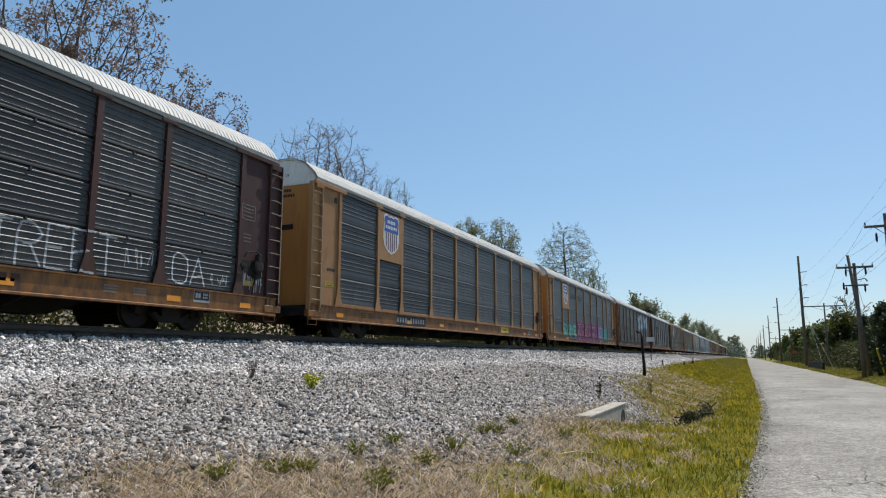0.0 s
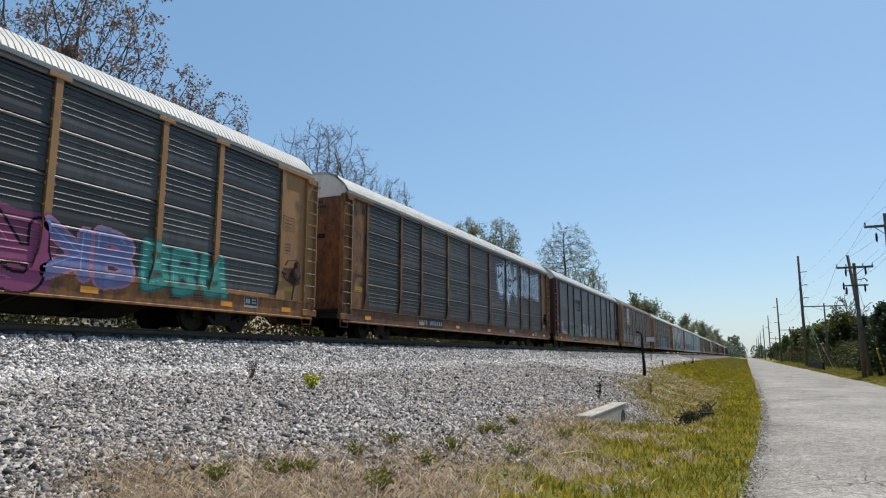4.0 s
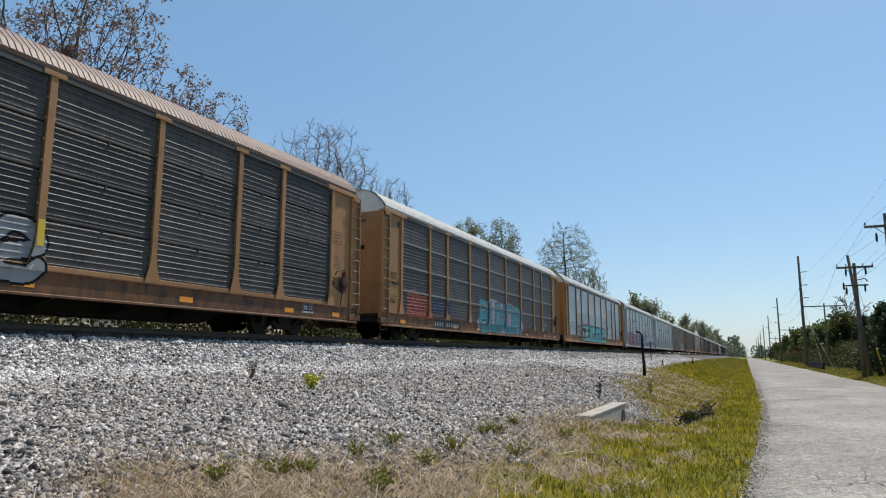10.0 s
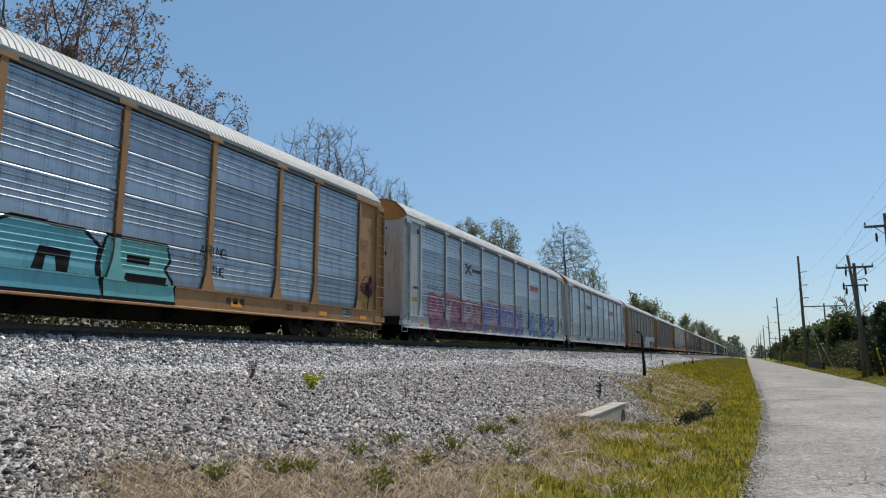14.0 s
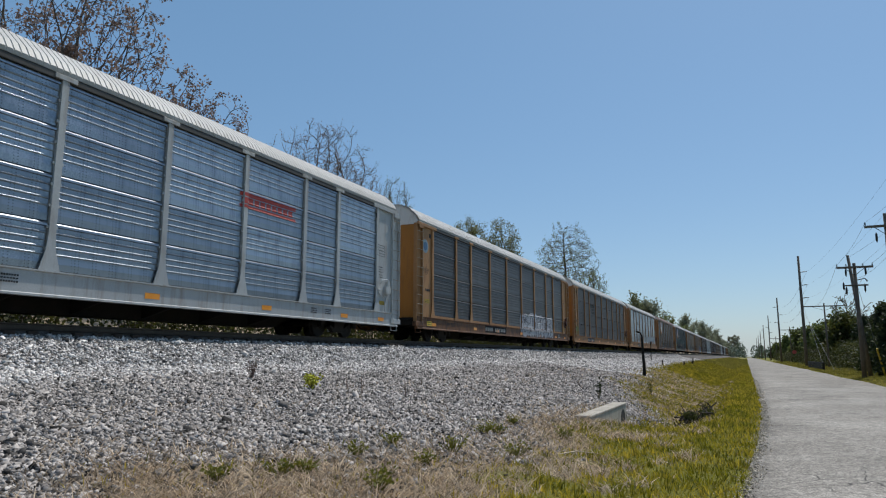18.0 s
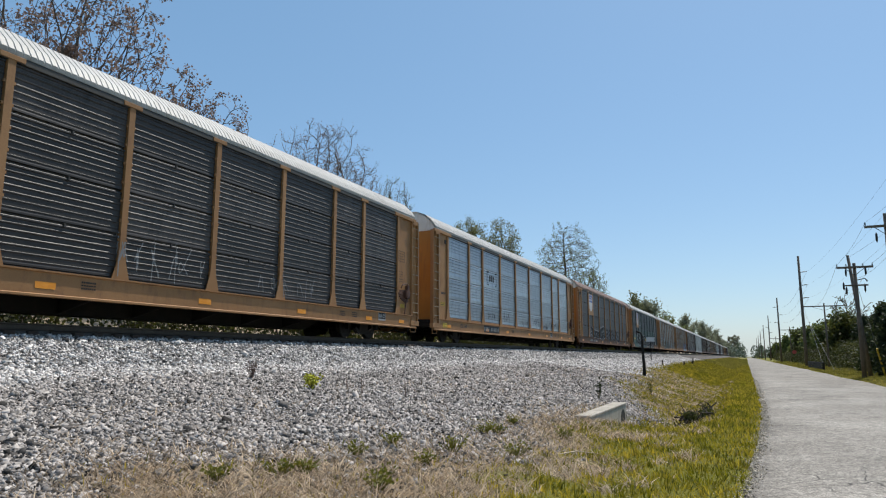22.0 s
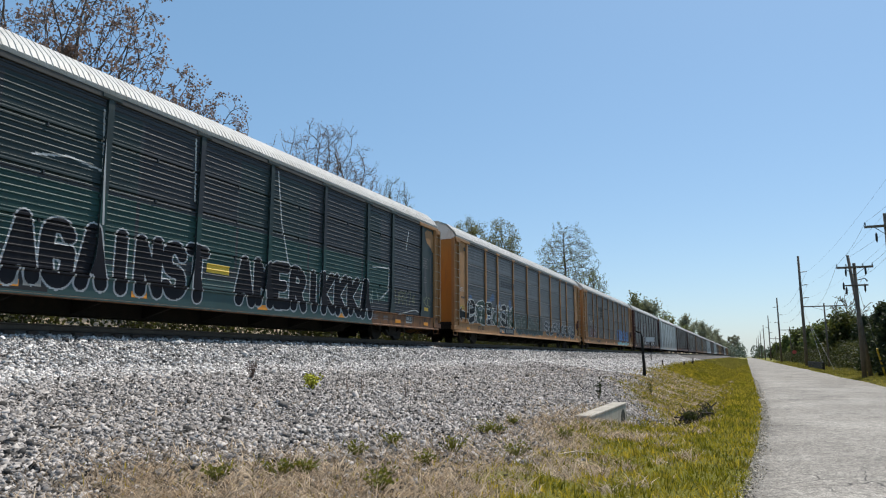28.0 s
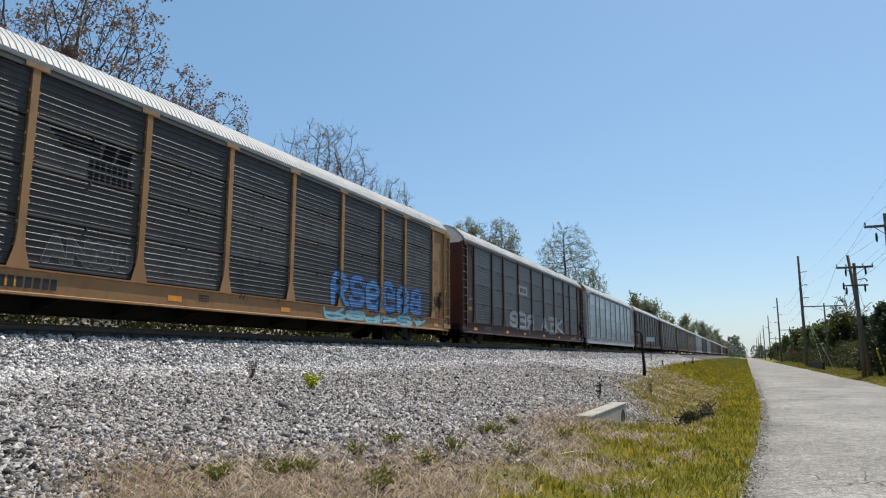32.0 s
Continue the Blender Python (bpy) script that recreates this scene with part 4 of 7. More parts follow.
# ---- plants ----
def leaf_cloud(centres, size, spread_by, per, flat=0.0):
    """Small four-cornered leaves scattered round centres."""
    c = np.repeat(np.asarray(centres, float), per, axis=0)
    n = len(c)
    c = c + RNG.normal(0, spread_by, (n, 3))
    quad = np.array([(-0.5, 0, 0), (0, -0.32, 0.05), (0.5, 0, 0), (0, 0.32, 0.05)])
    s = size * RNG.uniform(0.6, 1.3, n)
    v = np.einsum("nij,kj->nki", turns(n), quad) * s[:, None, None] + c[:, None, :]
    f = np.arange(n)[:, None] * 4 + np.array([0, 1, 2, 3])
    return v.reshape(-1, 3), f


def grow(height, trunk_r, rise, levels, kids, rng, spread_angle=38, droop=0.0, first=0.3, taper=0.72, leader=False, thin=0.01):
    """A bare tree: limbs that fork again and again. Returns its shape and the twig ends."""
    s = Shape()
    ends = []

    def limb(p, d, length, r, level):
        n = 5 if level == 0 else 4 if level < 3 else 3
        pts, rad = [p.copy()], [r]
        q, e = p.copy(), d.copy()
        for k in range(n):
            bend = Vector((rng.gauss(0, 1), rng.gauss(0, 1), rng.gauss(0, 0.6))) * (0.04 if level == 0 else 0.16)
            e = (e + bend + Vector((0, 0, rise if level else 0)) - Vector((0, 0, droop * level * 0.1))).normalized()
            q = q + e * (length / n)
            pts.append(q.copy())
            rad.append(max(r * (1 - 0.6 * (k + 1) / n), thin))
        s.tube(pts, rad, 7 if level == 0 else 5 if level == 1 else 3, level == 0)
        if level >= levels:
            ends.extend([pts[-1], pts[-2]])
            return
        count = kids[min(level, len(kids) - 1)]
        for k in range(count):
            if level == 0:
                u = first + (1 - first) * (k + 0.5 * rng.random()) / count
            else:
                u = 0.25 + 0.75 * (k + rng.random()) / count
            i = min(int(u * n), n - 1)
            at = pts[i].lerp(pts[i + 1], u * n - i)
            turn = rng.uniform(0, 2 * math.pi) if level else k * 2.4 + rng.uniform(-0.4, 0.4)
            ax = (pts[i + 1] - pts[i]).normalized()
            o = ax.orthogonal().normalized()
            o.rotate(Matrix.Rotation(turn, 3, ax))
            ang = radians(rng.uniform(0.7, 1.25) * spread_angle * (1.25 - 0.45 * u if level == 0 else 1))
            nd = (ax * math.cos(ang) + o * math.sin(ang)).normalized()
            share = (1.15 - 0.75 * u) if (level == 0 and leader) else (1.0 - 0.35 * u)
            limb(at, nd, length * share * rng.uniform(0.5, 0.75) * (0.75 if level == 0 else 0.85), max(rad[i] * rng.uniform(0.48, 0.66), thin), level + 1)
        if level and level < levels:
            limb(pts[-1], e, length * taper * 0.7, rad[-1] * 0.9, level + 1)
    limb(Vector((0, 0, -0.2)), Vector((0, 0, 1)), height, trunk_r, 0)
    return s, ends


def fill_dome(height, half, seed, low=0.3, count=800, thin=0.012, upright=0.35, pipe=2.25, leader=False, tips=3):
    """A tree whose limbs grow towards the free space of a dome. Returns its shape and the twig ends."""
    rng = np.random.default_rng(seed)
    step, kill, reach = height * 0.018, height * 0.025, height * 0.30
    cz = height * (low + (1 - low) * 0.42)
    d = rng.normal(size=(count, 3))
    d /= np.linalg.norm(d, axis=1)[:, None]
    r = rng.random(count) ** 0.42 * (0.84 + 0.16 * np.sin(5 * np.arctan2(d[:, 1], d[:, 0]) + seed) * np.cos(4 * d[:, 2]))
    aim = d * r[:, None] * np.stack([np.full(count, half), np.full(count, half), np.where(d[:, 2] > 0, height - cz, cz - height * low)], -1)
    aim[:, 2] += cz
    nodes, up = [np.array([0, 0, -0.3])], [-1]
    while nodes[-1][2] < height * (0.9 if leader else low * 0.8):
        nodes.append(nodes[-1] + np.array([rng.normal(0, 0.06), rng.normal(0, 0.06), 1.0]) * step)
        up.append(len(nodes) - 2)
    best = np.full(count, 1e9)
    who = np.zeros(count, int)
    alive = np.ones(count, bool)
    fresh = list(range(len(nodes)))
    for _ in range(150):
        for k in fresh:
            q = np.linalg.norm(aim - nodes[k], axis=1)
            nearer = q < best
            best[nearer], who[nearer] = q[nearer], k
        alive &= best > kill
        pull = alive & (best < reach)
        if not pull.any():
            break
        fresh = []
        for k in np.unique(who[pull]):
            mine = pull & (who == k)
            t = aim[mine] - nodes[k]
            t = (t / np.linalg.norm(t, axis=1)[:, None]).mean(0) + rng.normal(0, 0.09, 3) + np.array([0, 0, upright * 0.2])
            back = nodes[k] - nodes[max(up[k], 0)]
            t = t + 0.45 * back / max(np.linalg.norm(back), 1e-6)
            nodes.append(nodes[k] + t / np.linalg.norm(t) * step)
            up.append(int(k))
            fresh.append(len(nodes) - 1)
        if len(nodes) > 6500:
            break
    n = len(nodes)
    kids = [[] for _ in range(n)]
    for k in range(1, n):
        kids[up[k]].append(k)
    rad = np.zeros(n)
    for k in range(n - 1, -1, -1):
        rad[k] = max(thin, sum(rad[j] ** pipe for j in kids[k]) ** (1 / pipe) if kids[k] else thin)
    s, ends = Shape(), []
    starts = [(0, None)]
    while starts:
        k, root = starts.pop()
        chain = ([root] if root is not None else []) + [k]
        while kids[k]:
            order = sorted(kids[k], key=lambda j: -rad[j])
            starts += [(j, k) for j in order[1:]]
            k = order[0]
            chain.append(k)
        first = chain[1] if root is not None else chain[0]
        s.tube([nodes[j] for j in chain], [rad[first]] + [rad[j] for j in chain[1:]], 8 if rad[first] > 0.15 else 5 if rad[first] > 0.05 else 3, False)
    # short twigs that turn up at their ends
    for k in range(n):
        if rad[k] > thin * 2.2:
            continue
        for _ in range(tips if not kids[k] else tips // 3):
            o = nodes[k] - nodes[max(up[k], 0)]
            o = o / np.linalg.norm(o) + rng.normal(0, 0.55, 3) + np.array([0, 0, 0.25])
            o *= height * rng.uniform(0.016, 0.034) / np.linalg.norm(o)
            tip = nodes[k] + o + np.array([0, 0, 0.15 * np.linalg.norm(o)])
            s.tube([nodes[k], nodes[k] + o * 0.55, tip], [thin, thin * 0.8, thin * 0.55], 3, False)
            ends.append(tuple(tip))
    return s, ends


LEAF = {
    "buds": per_island(surface("reddish_buds", (0.18, 0.132, 0.12), (0.27, 0.205, 0.188), 0.8, 0, 2, 20, 0), (0.6, 0.6, 0.6), (1.3, 1.25, 1.1)),
    "pale": per_island(surface("young_pale_leaves", (0.17, 0.19, 0.07), (0.25, 0.27, 0.11), 0.7, 0, 2, 20, 0), (0.6, 0.65, 0.6), (1.2, 1.2, 1.1)),
    "young": per_island(surface("thin_grey_green_leaves", (0.16, 0.17, 0.085), (0.25, 0.255, 0.13), 0.75, 0, 0.5, 20, 0), (0.55, 0.6, 0.55), (1.3, 1.25, 1.15)),
    "fresh": per_island(surface("fresh_green_leaves", (0.10, 0.13, 0.035), (0.17, 0.19, 0.06), 0.65, 0, 0.5, 20, 0), (0.55, 0.6, 0.55), (1.3, 1.25, 1.1)),
    "dark": per_island(surface("dark_evergreen_needles", (0.020, 0.031, 0.013), (0.044, 0.058, 0.022), 0.7, 0, 0.6, 20, 0), (0.55, 0.6, 0.55), (1.35, 1.3, 1.1)),
    # distance haze put into the leaf colour, for the far trees
    "hazy": per_island(surface("haze_paled_green_leaves", (0.24, 0.25, 0.17), (0.34, 0.345, 0.245), 0.8, 0, 0.3, 20, 0), (0.65, 0.7, 0.65), (1.2, 1.2, 1.15)),
    "weed": per_island(surface("bright_weed_leaves", (0.15, 0.15, 0.020), (0.27, 0.24, 0.040), 0.65, 0, 2, 20, 0), (0.6, 0.65, 0.6), (1.2, 1.2, 1.1)),
    "olive": per_island(surface("olive_undergrowth_leaves", (0.035, 0.042, 0.010), (0.085, 0.09, 0.02), 0.7, 0, 0.6, 20, 0), (0.5, 0.55, 0.5), (1.3, 1.25, 1.1)),
}


for leaf_material in LEAF.values():
    thin_leaf(leaf_material, 0.4)


def tree(x, y, z, height, seed, leaf, label, trunk_r=0.25, levels=4, kids=(9, 4, 4, 3), rise=0.03, angle=40, leaf_size=0.16, per=3, spread_by=0.16, first=0.3, leader=False, droop=0.0, category="tree", group="", width=0.0, dome=0, upright=0.35, tips=3):
    rng = random.Random(seed)
    t = thing("tree", (x, y, z), label, category, group)
    if dome:
        s, ends = fill_dome(height, width, seed, first, dome, max(0.011, (0.00042 if y < 40 else 0.0003 if y < 70 else 0.00018) * math.hypot(x, y)), pipe=2.1 if y < 45 else 2.5, upright=upright, leader=leader, tips=tips)
        width = 0
    else:
        s, ends = grow(height * 0.8, trunk_r, rise, levels, kids, rng, angle, droop, first, leader=leader, thin=max(0.012, 0.00036 * math.hypot(x, y)))
    if width:
        # bring the crown to its height and half-width, over its foot
        e = np.array([tuple(q) for q in ends])
        lo, hi = np.percentile(e, 4, axis=0), np.percentile(e, 96, axis=0)
        mid = (lo + hi) / 2
        kx, ky, kz = 2 * width / (hi[0] - lo[0]), 2 * width / (hi[1] - lo[1]), height / e[:, 2].max()
        fit = lambda q: (q[0] * kx - mid[0] * kx * min(1, q[2] / height), q[1] * ky - mid[1] * ky * min(1, q[2] / height), q[2] * kz)
        s.v = [fit(q) for q in s.v]
        ends = [fit(q) for q in ends]
    part("trunk", s.mesh("trunk", M["bark"], True), t, label="grey-brown trunk and branching limbs")
    if per:
        v, f = leaf_cloud([tuple(e) for e in ends], leaf_size, spread_by, per)
        part("crown", raw_mesh("crown", v, f, LEAF[leaf]), t)
    return t


def field_z(x, y):
    return float(ground_z(x, y))


BUDS = dict(leaf_size=0.19, per=11, spread_by=0.15, first=0.34, dome=1700, upright=0.9, tips=2)
BARE = dict(leaf_size=0.12, per=3, spread_by=0.12, first=0.28, dome=3000)
LOOSE = dict(leaf_size=0.2, per=13, spread_by=0.22, first=0.3, dome=1300)
FARTREE = dict(kids=(8, 4, 3, 2), angle=38, leaf_size=0.5, per=6, spread_by=0.5, first=0.2)
for x, y, h, w, seed, leaf, label, kw in (
    (-30.6, 22.0, 22.5, 6.0, 3, "buds", "tall spreading tree with reddish spring buds", dict(BUDS, dome=2200)),
    (-30.6, 29.6, 17.9, 5.1, 8, "buds", "broad tree with reddish spring buds", BUDS),
    (-35.0, 50.2, 22.4, 7.2, 21, "buds", "nearly bare domed tree with fine twigs", BARE),
    (-31.7, 57.7, 18.6, 3.5, 5, "pale", "nearly bare tree with a few pale young leaves", BARE),
    (-35.5, 88.1, 21.0, 3.9, 9, "young", "tree with loose fresh green leaves", LOOSE),
    (-31.7, 91.7, 21.0, 3.5, 31, "young", "tree with loose fresh green leaves", LOOSE),
    (-24.7, 102.1, 21.8, 5.2, 52, "pale", "upright tree with thin pale spring leaves", dict(BARE, leaf_size=0.15, per=4, spread_by=0.14, first=0.42, dome=1500, leader=True)),
    (-22.5, 109.7, 15.3, 3.3, 23, "pale", "small tree with thin pale spring leaves", dict(BARE, leaf_size=0.15, per=4, spread_by=0.14, dome=1000, first=0.4)),
    (-21.4, 148.5, 13.7, 2.3, 40, "young", "far tree with fresh green leaves", FARTREE),
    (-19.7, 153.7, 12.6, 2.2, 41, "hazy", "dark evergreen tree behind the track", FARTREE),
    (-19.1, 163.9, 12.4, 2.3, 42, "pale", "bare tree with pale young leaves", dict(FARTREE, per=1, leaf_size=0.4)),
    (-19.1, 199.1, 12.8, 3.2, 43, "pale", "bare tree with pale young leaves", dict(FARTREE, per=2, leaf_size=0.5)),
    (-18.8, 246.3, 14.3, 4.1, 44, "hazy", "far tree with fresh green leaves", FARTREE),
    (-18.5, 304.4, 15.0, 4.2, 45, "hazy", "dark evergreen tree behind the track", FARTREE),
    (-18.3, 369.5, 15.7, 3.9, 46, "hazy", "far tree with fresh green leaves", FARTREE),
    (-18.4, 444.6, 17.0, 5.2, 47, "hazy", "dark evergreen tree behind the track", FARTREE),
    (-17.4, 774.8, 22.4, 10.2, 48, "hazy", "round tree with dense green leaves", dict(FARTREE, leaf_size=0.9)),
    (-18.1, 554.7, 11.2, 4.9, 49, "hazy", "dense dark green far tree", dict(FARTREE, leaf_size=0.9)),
):
    tree(x, y, 0.9, h, seed, leaf, label, group="trees behind the track", width=w, **kw)


def far_wood():
    """The hazy wood that closes the road's far end."""
    c = []
    for k in range(120):
        x = RNG.uniform(-30, 70)
        y = RNG.uniform(560, 900)
        h = RNG.uniform(7, 14) * (1.15 if -8 < x < 6 else 1.0)
        if 1.0 < x < 5.5 and y < 700:
            continue
        for j in range(26):
            a, u = RNG.uniform(0, 2 * math.pi), RNG.random()
            r = 4.2 * math.sin(math.pi * min(0.12 + 0.85 * u, 1)) * RNG.uniform(0.4, 1)
            c.append((x + r * math.cos(a), y + r * math.sin(a), u * h))
    v, f = leaf_cloud(c, 1.6, 0.7, 4)
    # leaf colour paled and greyed in place of haze in the air
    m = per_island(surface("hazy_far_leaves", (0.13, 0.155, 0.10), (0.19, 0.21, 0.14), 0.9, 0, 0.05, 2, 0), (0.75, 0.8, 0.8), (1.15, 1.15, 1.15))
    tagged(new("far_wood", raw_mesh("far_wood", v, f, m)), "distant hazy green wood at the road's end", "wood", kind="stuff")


far_wood()


def bush_mesh(seed, w, h, leaf, size, per):
    rng = np.random.default_rng(seed)
    c = []
    for k in range(130):
        a, u = rng.uniform(0, 2 * math.pi), rng.random()
        r = w * (0.35 + 0.65 * math.sqrt(max(0, 1 - u * u))) * math.sqrt(rng.random())
        c.append((r * math.cos(a), 1.4 * r * math.sin(a), u * h * rng.uniform(0.85, 1.05)))
    v, f = leaf_cloud(c, size, 0.22, per)
    return raw_mesh("foliage", v, f, LEAF[leaf])


def bush_stems(seed, w, h):
    rng = random.Random(seed)
    s = Shape()
    for k in range(9):
        a = rng.uniform(0, 6.28)
        s.tube([(0.1 * math.cos(a), 0.1 * math.sin(a), -0.1), (w * 0.3 * math.cos(a), w * 0.4 * math.sin(a), h * 0.5), (w * 0.6 * math.cos(a), w * 0.7 * math.sin(a), h * 0.9)], [0.03, 0.02, 0.01], 4)
    return s.mesh("stalk", M["bark"])


BUSHES = [(bush_mesh(k, 1.7, 3.6, "olive", 0.17, 16), bush_stems(k, 1.7, 3.6)) for k in (1, 2, 3)]
for k in range(120):
    y = -8 + k * 1.6 + RNG.uniform(-0.6, 0.6)
    x = -19.8 - (1.6 if k % 2 else 0) - RNG.uniform(0, 2.5)
    b = thing("bush", (x, y, field_z(x, y) - 0.05), "tangled olive-green bush behind the track", "bush", "undergrowth behind the track")
    fo, st = BUSHES[k % 3]
    part("foliage", fo, b)
    part("stalk", st, b)
    b.rotation_euler = (0, 0, RNG.uniform(0, 6.28))
    b.scale = (RNG.uniform(0.9, 1.25),) * 2 + (RNG.uniform(0.9, 1.35),)


for k in range(46):
    y = 78 + k * 4.6 + RNG.uniform(-1.5, 1.5)
    x = 11.2 + 1.3 * (k % 3) + RNG.uniform(-0.5, 0.5)
    b = thing("bush", (x, y, field_z(x, y) - 0.05), "dark olive-green bush beside the road", "bush", "undergrowth beside the road")
    fo, st = BUSHES[k % 3]
    part("foliage", fo, b)
    part("stalk", st, b)
    b.rotation_euler = (0, 0, RNG.uniform(0, 6.28))
    b.scale = (RNG.uniform(1.0, 1.5),) * 2 + (RNG.uniform(0.6, 1.0),)


def conifer(x, y, h, w, seed, leaf="dark"):
    """A dense cedar, clothed to the ground."""
    rng = np.random.default_rng(seed)
    t = thing("evergreen_tree", (x, y, 0.0), "dense dark green cedar clothed to the ground", "tree", "evergreens beside the road")
    c = []
    for k in range(330):
        u = rng.random() ** 0.8
        a = rng.uniform(0, 2 * math.pi)
        r = w * (1 - u) ** 0.65 * rng.uniform(0.55, 1.0) * (1 + 0.25 * math.sin(3 * a + seed) + 0.15 * math.sin(7 * u * 6 + 2 * a))
        c.append((r * math.cos(a), r * math.sin(a), 0.15 + u * h))
    v, f = leaf_cloud(c, 0.27, 0.2, 16)
    part("crown", raw_mesh("crown", v, f, LEAF[leaf]), t)
    part("trunk", Shape().tube([(0, 0, -0.2), (0, 0, h * 0.5), (0, 0, h * 0.95)], [0.16, 0.09, 0.02], 7).mesh("trunk", M["bark"]), t)
    return t


for k, (x, y, h, w) in enumerate(((9.8, 41, 6.6, 2.3), (10.6, 45, 7.4, 2.5), (9.9, 49, 6.2, 2.1), (10.3, 54, 5.6, 2.0), (10.2, 59, 5.7, 2.0), (10.4, 64, 6.2, 2.1), (10.8, 70, 5.2, 2.0), (11.5, 76, 6.0, 2.2), (13.5, 84, 8.0, 2.8), (15.5, 92, 8.6, 3.0), (14.0, 101, 7.5, 2.6), (13.0, 56, 7.2, 2.5), (13.0, 66, 7.6, 2.5), (14, 75, 8.0, 2.6))):
    conifer(x, y, h * 0.84, w * 0.9, k + 1)
for k, (x, y, h) in enumerate(((13.5, 112, 6.6), (15, 122, 7.2), (13, 134, 6.2), (16, 147, 8.0), (13.5, 160, 6.8), (15, 178, 7.4), (14, 200, 7.2), (15, 225, 8.0), (14, 255, 7.2), (15, 290, 7.2), (14, 330, 6.6), (15, 380, 6.2), (15, 440, 6.0))):
    tree(x, y, 0.0, h, 60 + k, "fresh" if k % 3 else "olive", "roadside tree with yellow-green spring leaves", trunk_r=0.16, levels=3, kids=(10, 5, 4), angle=48, leaf_size=0.45 + y * 0.001, per=12, spread_by=0.45, first=0.15, group="trees beside the road")
tree(13.5, 66, 0.0, 8.6, 81, "pale", "bare thin-limbed tree behind the cedars", trunk_r=0.14, levels=3, kids=(9, 5, 4), angle=40, leaf_size=0.1, per=0, group="trees beside the road")
tree(14.5, 120, 0.0, 10.5, 82, "pale", "bare thin-limbed tree behind the roadside trees", trunk_r=0.16, levels=3, kids=(9, 5, 4), angle=38, leaf_size=0.2, per=1, group="trees beside the road")


# ---- poles and wires ----
def pole(x, y, h, label, r=0.15, lean=0.0, name="utility_pole", group=""):
    t = thing(name, (x, y, 0.0), label, "utility pole", group)
    s = Shape().tube([(0, 0, -0.3), (lean * 0.5, 0, h * 0.5), (lean, 0, h)], [r, r * 0.82, r * 0.62], 10)
    part("shaft", s.mesh("shaft", M["pole_wood"], True), t)
    return t


def insulator(parent, loc, h=0.22, r=0.05):
    def build():
        s = Shape()
        s.tube([(0, 0, 0), (0, 0, 0.3), (0, 0, 0.32), (0, 0, 0.55), (0, 0, 0.57), (0, 0, 0.8), (0, 0, 1.0)], [0.5, 0.5, 1.0, 0.55, 1.0, 0.6, 0.3], 8)
        return s
    ob = part("insulator", shared("insulator", M["black"], build), parent, loc)
    ob.scale = (r, r, h)
    return ob


def crossarm(parent, z, half, x0=0.0):
    s = Shape().box(-half, half, -0.06, 0.06, -0.07, 0.07, 0.008)
    part("crossarm", s.mesh("crossarm", M["pole_wood"]), parent, (x0, -0.17, z))
    for sx in (-1, 1):
        b = Shape().tube([(sx * half * 0.55, -0.2, z - 0.06), (0, -0.14, z - 0.55)], [0.018, 0.018], 5)
        part("brace", b.mesh("brace", M["steel_dark"]), parent, (x0, 0, 0))


def cutout(parent, loc):
    """A fused switch or surge arrester that hangs from an arm."""
    s = Shape().tube([(0, 0, 0), (0, 0, 0.1), (0, 0, 0.12), (0, 0, 0.5), (0, 0, 0.52), (0, 0, 0.6)], [0.015, 0.035, 0.06, 0.06, 0.035, 0.015], 8)
    part("arrester", s.mesh("arrester", M["black"], True), parent, loc)


tall = []
for k, y in enumerate((109.5, 187, 267, 347, 427, 507, 590)):
    p = pole(7.75 + 0.02 * k, y, 15.9, "tall grey wooden transmission pole with side insulators", 0.24, 0.0, "transmission_pole", "transmission poles along the road")
    tall.append(y)
    if y < 400:
        for j, z in enumerate((13.5, 11.6, 9.75)):
            s = Shape().tube([(0.12, 0, 0), (0.5, 0, 0.06), (0.95, 0, 0.08)], [0.05, 0.07, 0.04], 7)
            part("insulator_arm", s.mesh("insulator_arm", M["black"]), p, ((0 if (k + j) % 2 == 0 or k == 0 else -1.1), 0, z))

front = pole(7.15, 53.4, 7.8, "brown wooden utility pole with crossarm and arresters", 0.17, 0.0, group="utility poles along the road")
crossarm(front, 7.5, 1.1)
for sx in (-1.05, -0.5, 0.5, 1.05):
    insulator(front, (sx, -0.17, 7.57), 0.18, 0.045)
for sx, z in ((-0.55, 6.85), (0.62, 6.9), (-0.6, 5.6), (0.5, 5.75), (-0.75, 5.9)):
    cutout(front, (sx, -0.2, z))
part("lower_arm", Shape().box(-0.7, 0.7, -0.05, 0.05, -0.05, 0.05, 0.006).mesh("lower_arm", M["pole_wood"]), front, (0, -0.2, 6.25))
part("side_bracket", Shape().tube([(0, 0, 0), (0.55, -0.1, 0.12), (0.7, -0.1, -0.1)], [0.03, 0.03, 0.05], 6).mesh("side_bracket", M["steel_dark"]), front, (0, 0, 6.6))
back = pole(7.9, 56.0, 8.7, "old leaning wooden pole beside the utility pole", 0.16, -0.75, group="utility poles along the road")
edge = pole(7.8, 45.0, 9.6, "brown wooden utility pole with a wide crossarm", 0.17, 0.0, group="utility poles along the road")
crossarm(edge, 8.85, 1.1)
for sx in (-1.05, 1.05):
    insulator(edge, (sx, -0.17, 8.92))
cutout(edge, (-0.55, -0.2, 7.9))
for y in (100.0, 178.0, 262.0):
    p = pole(9.6, y, 8.3, "short wooden utility pole with a crossarm", 0.14, 0.0, group="utility poles along the road")
    crossarm(p, 7.9 if y < 150 else 7.6, 2.6 if y < 150 else 2.0)


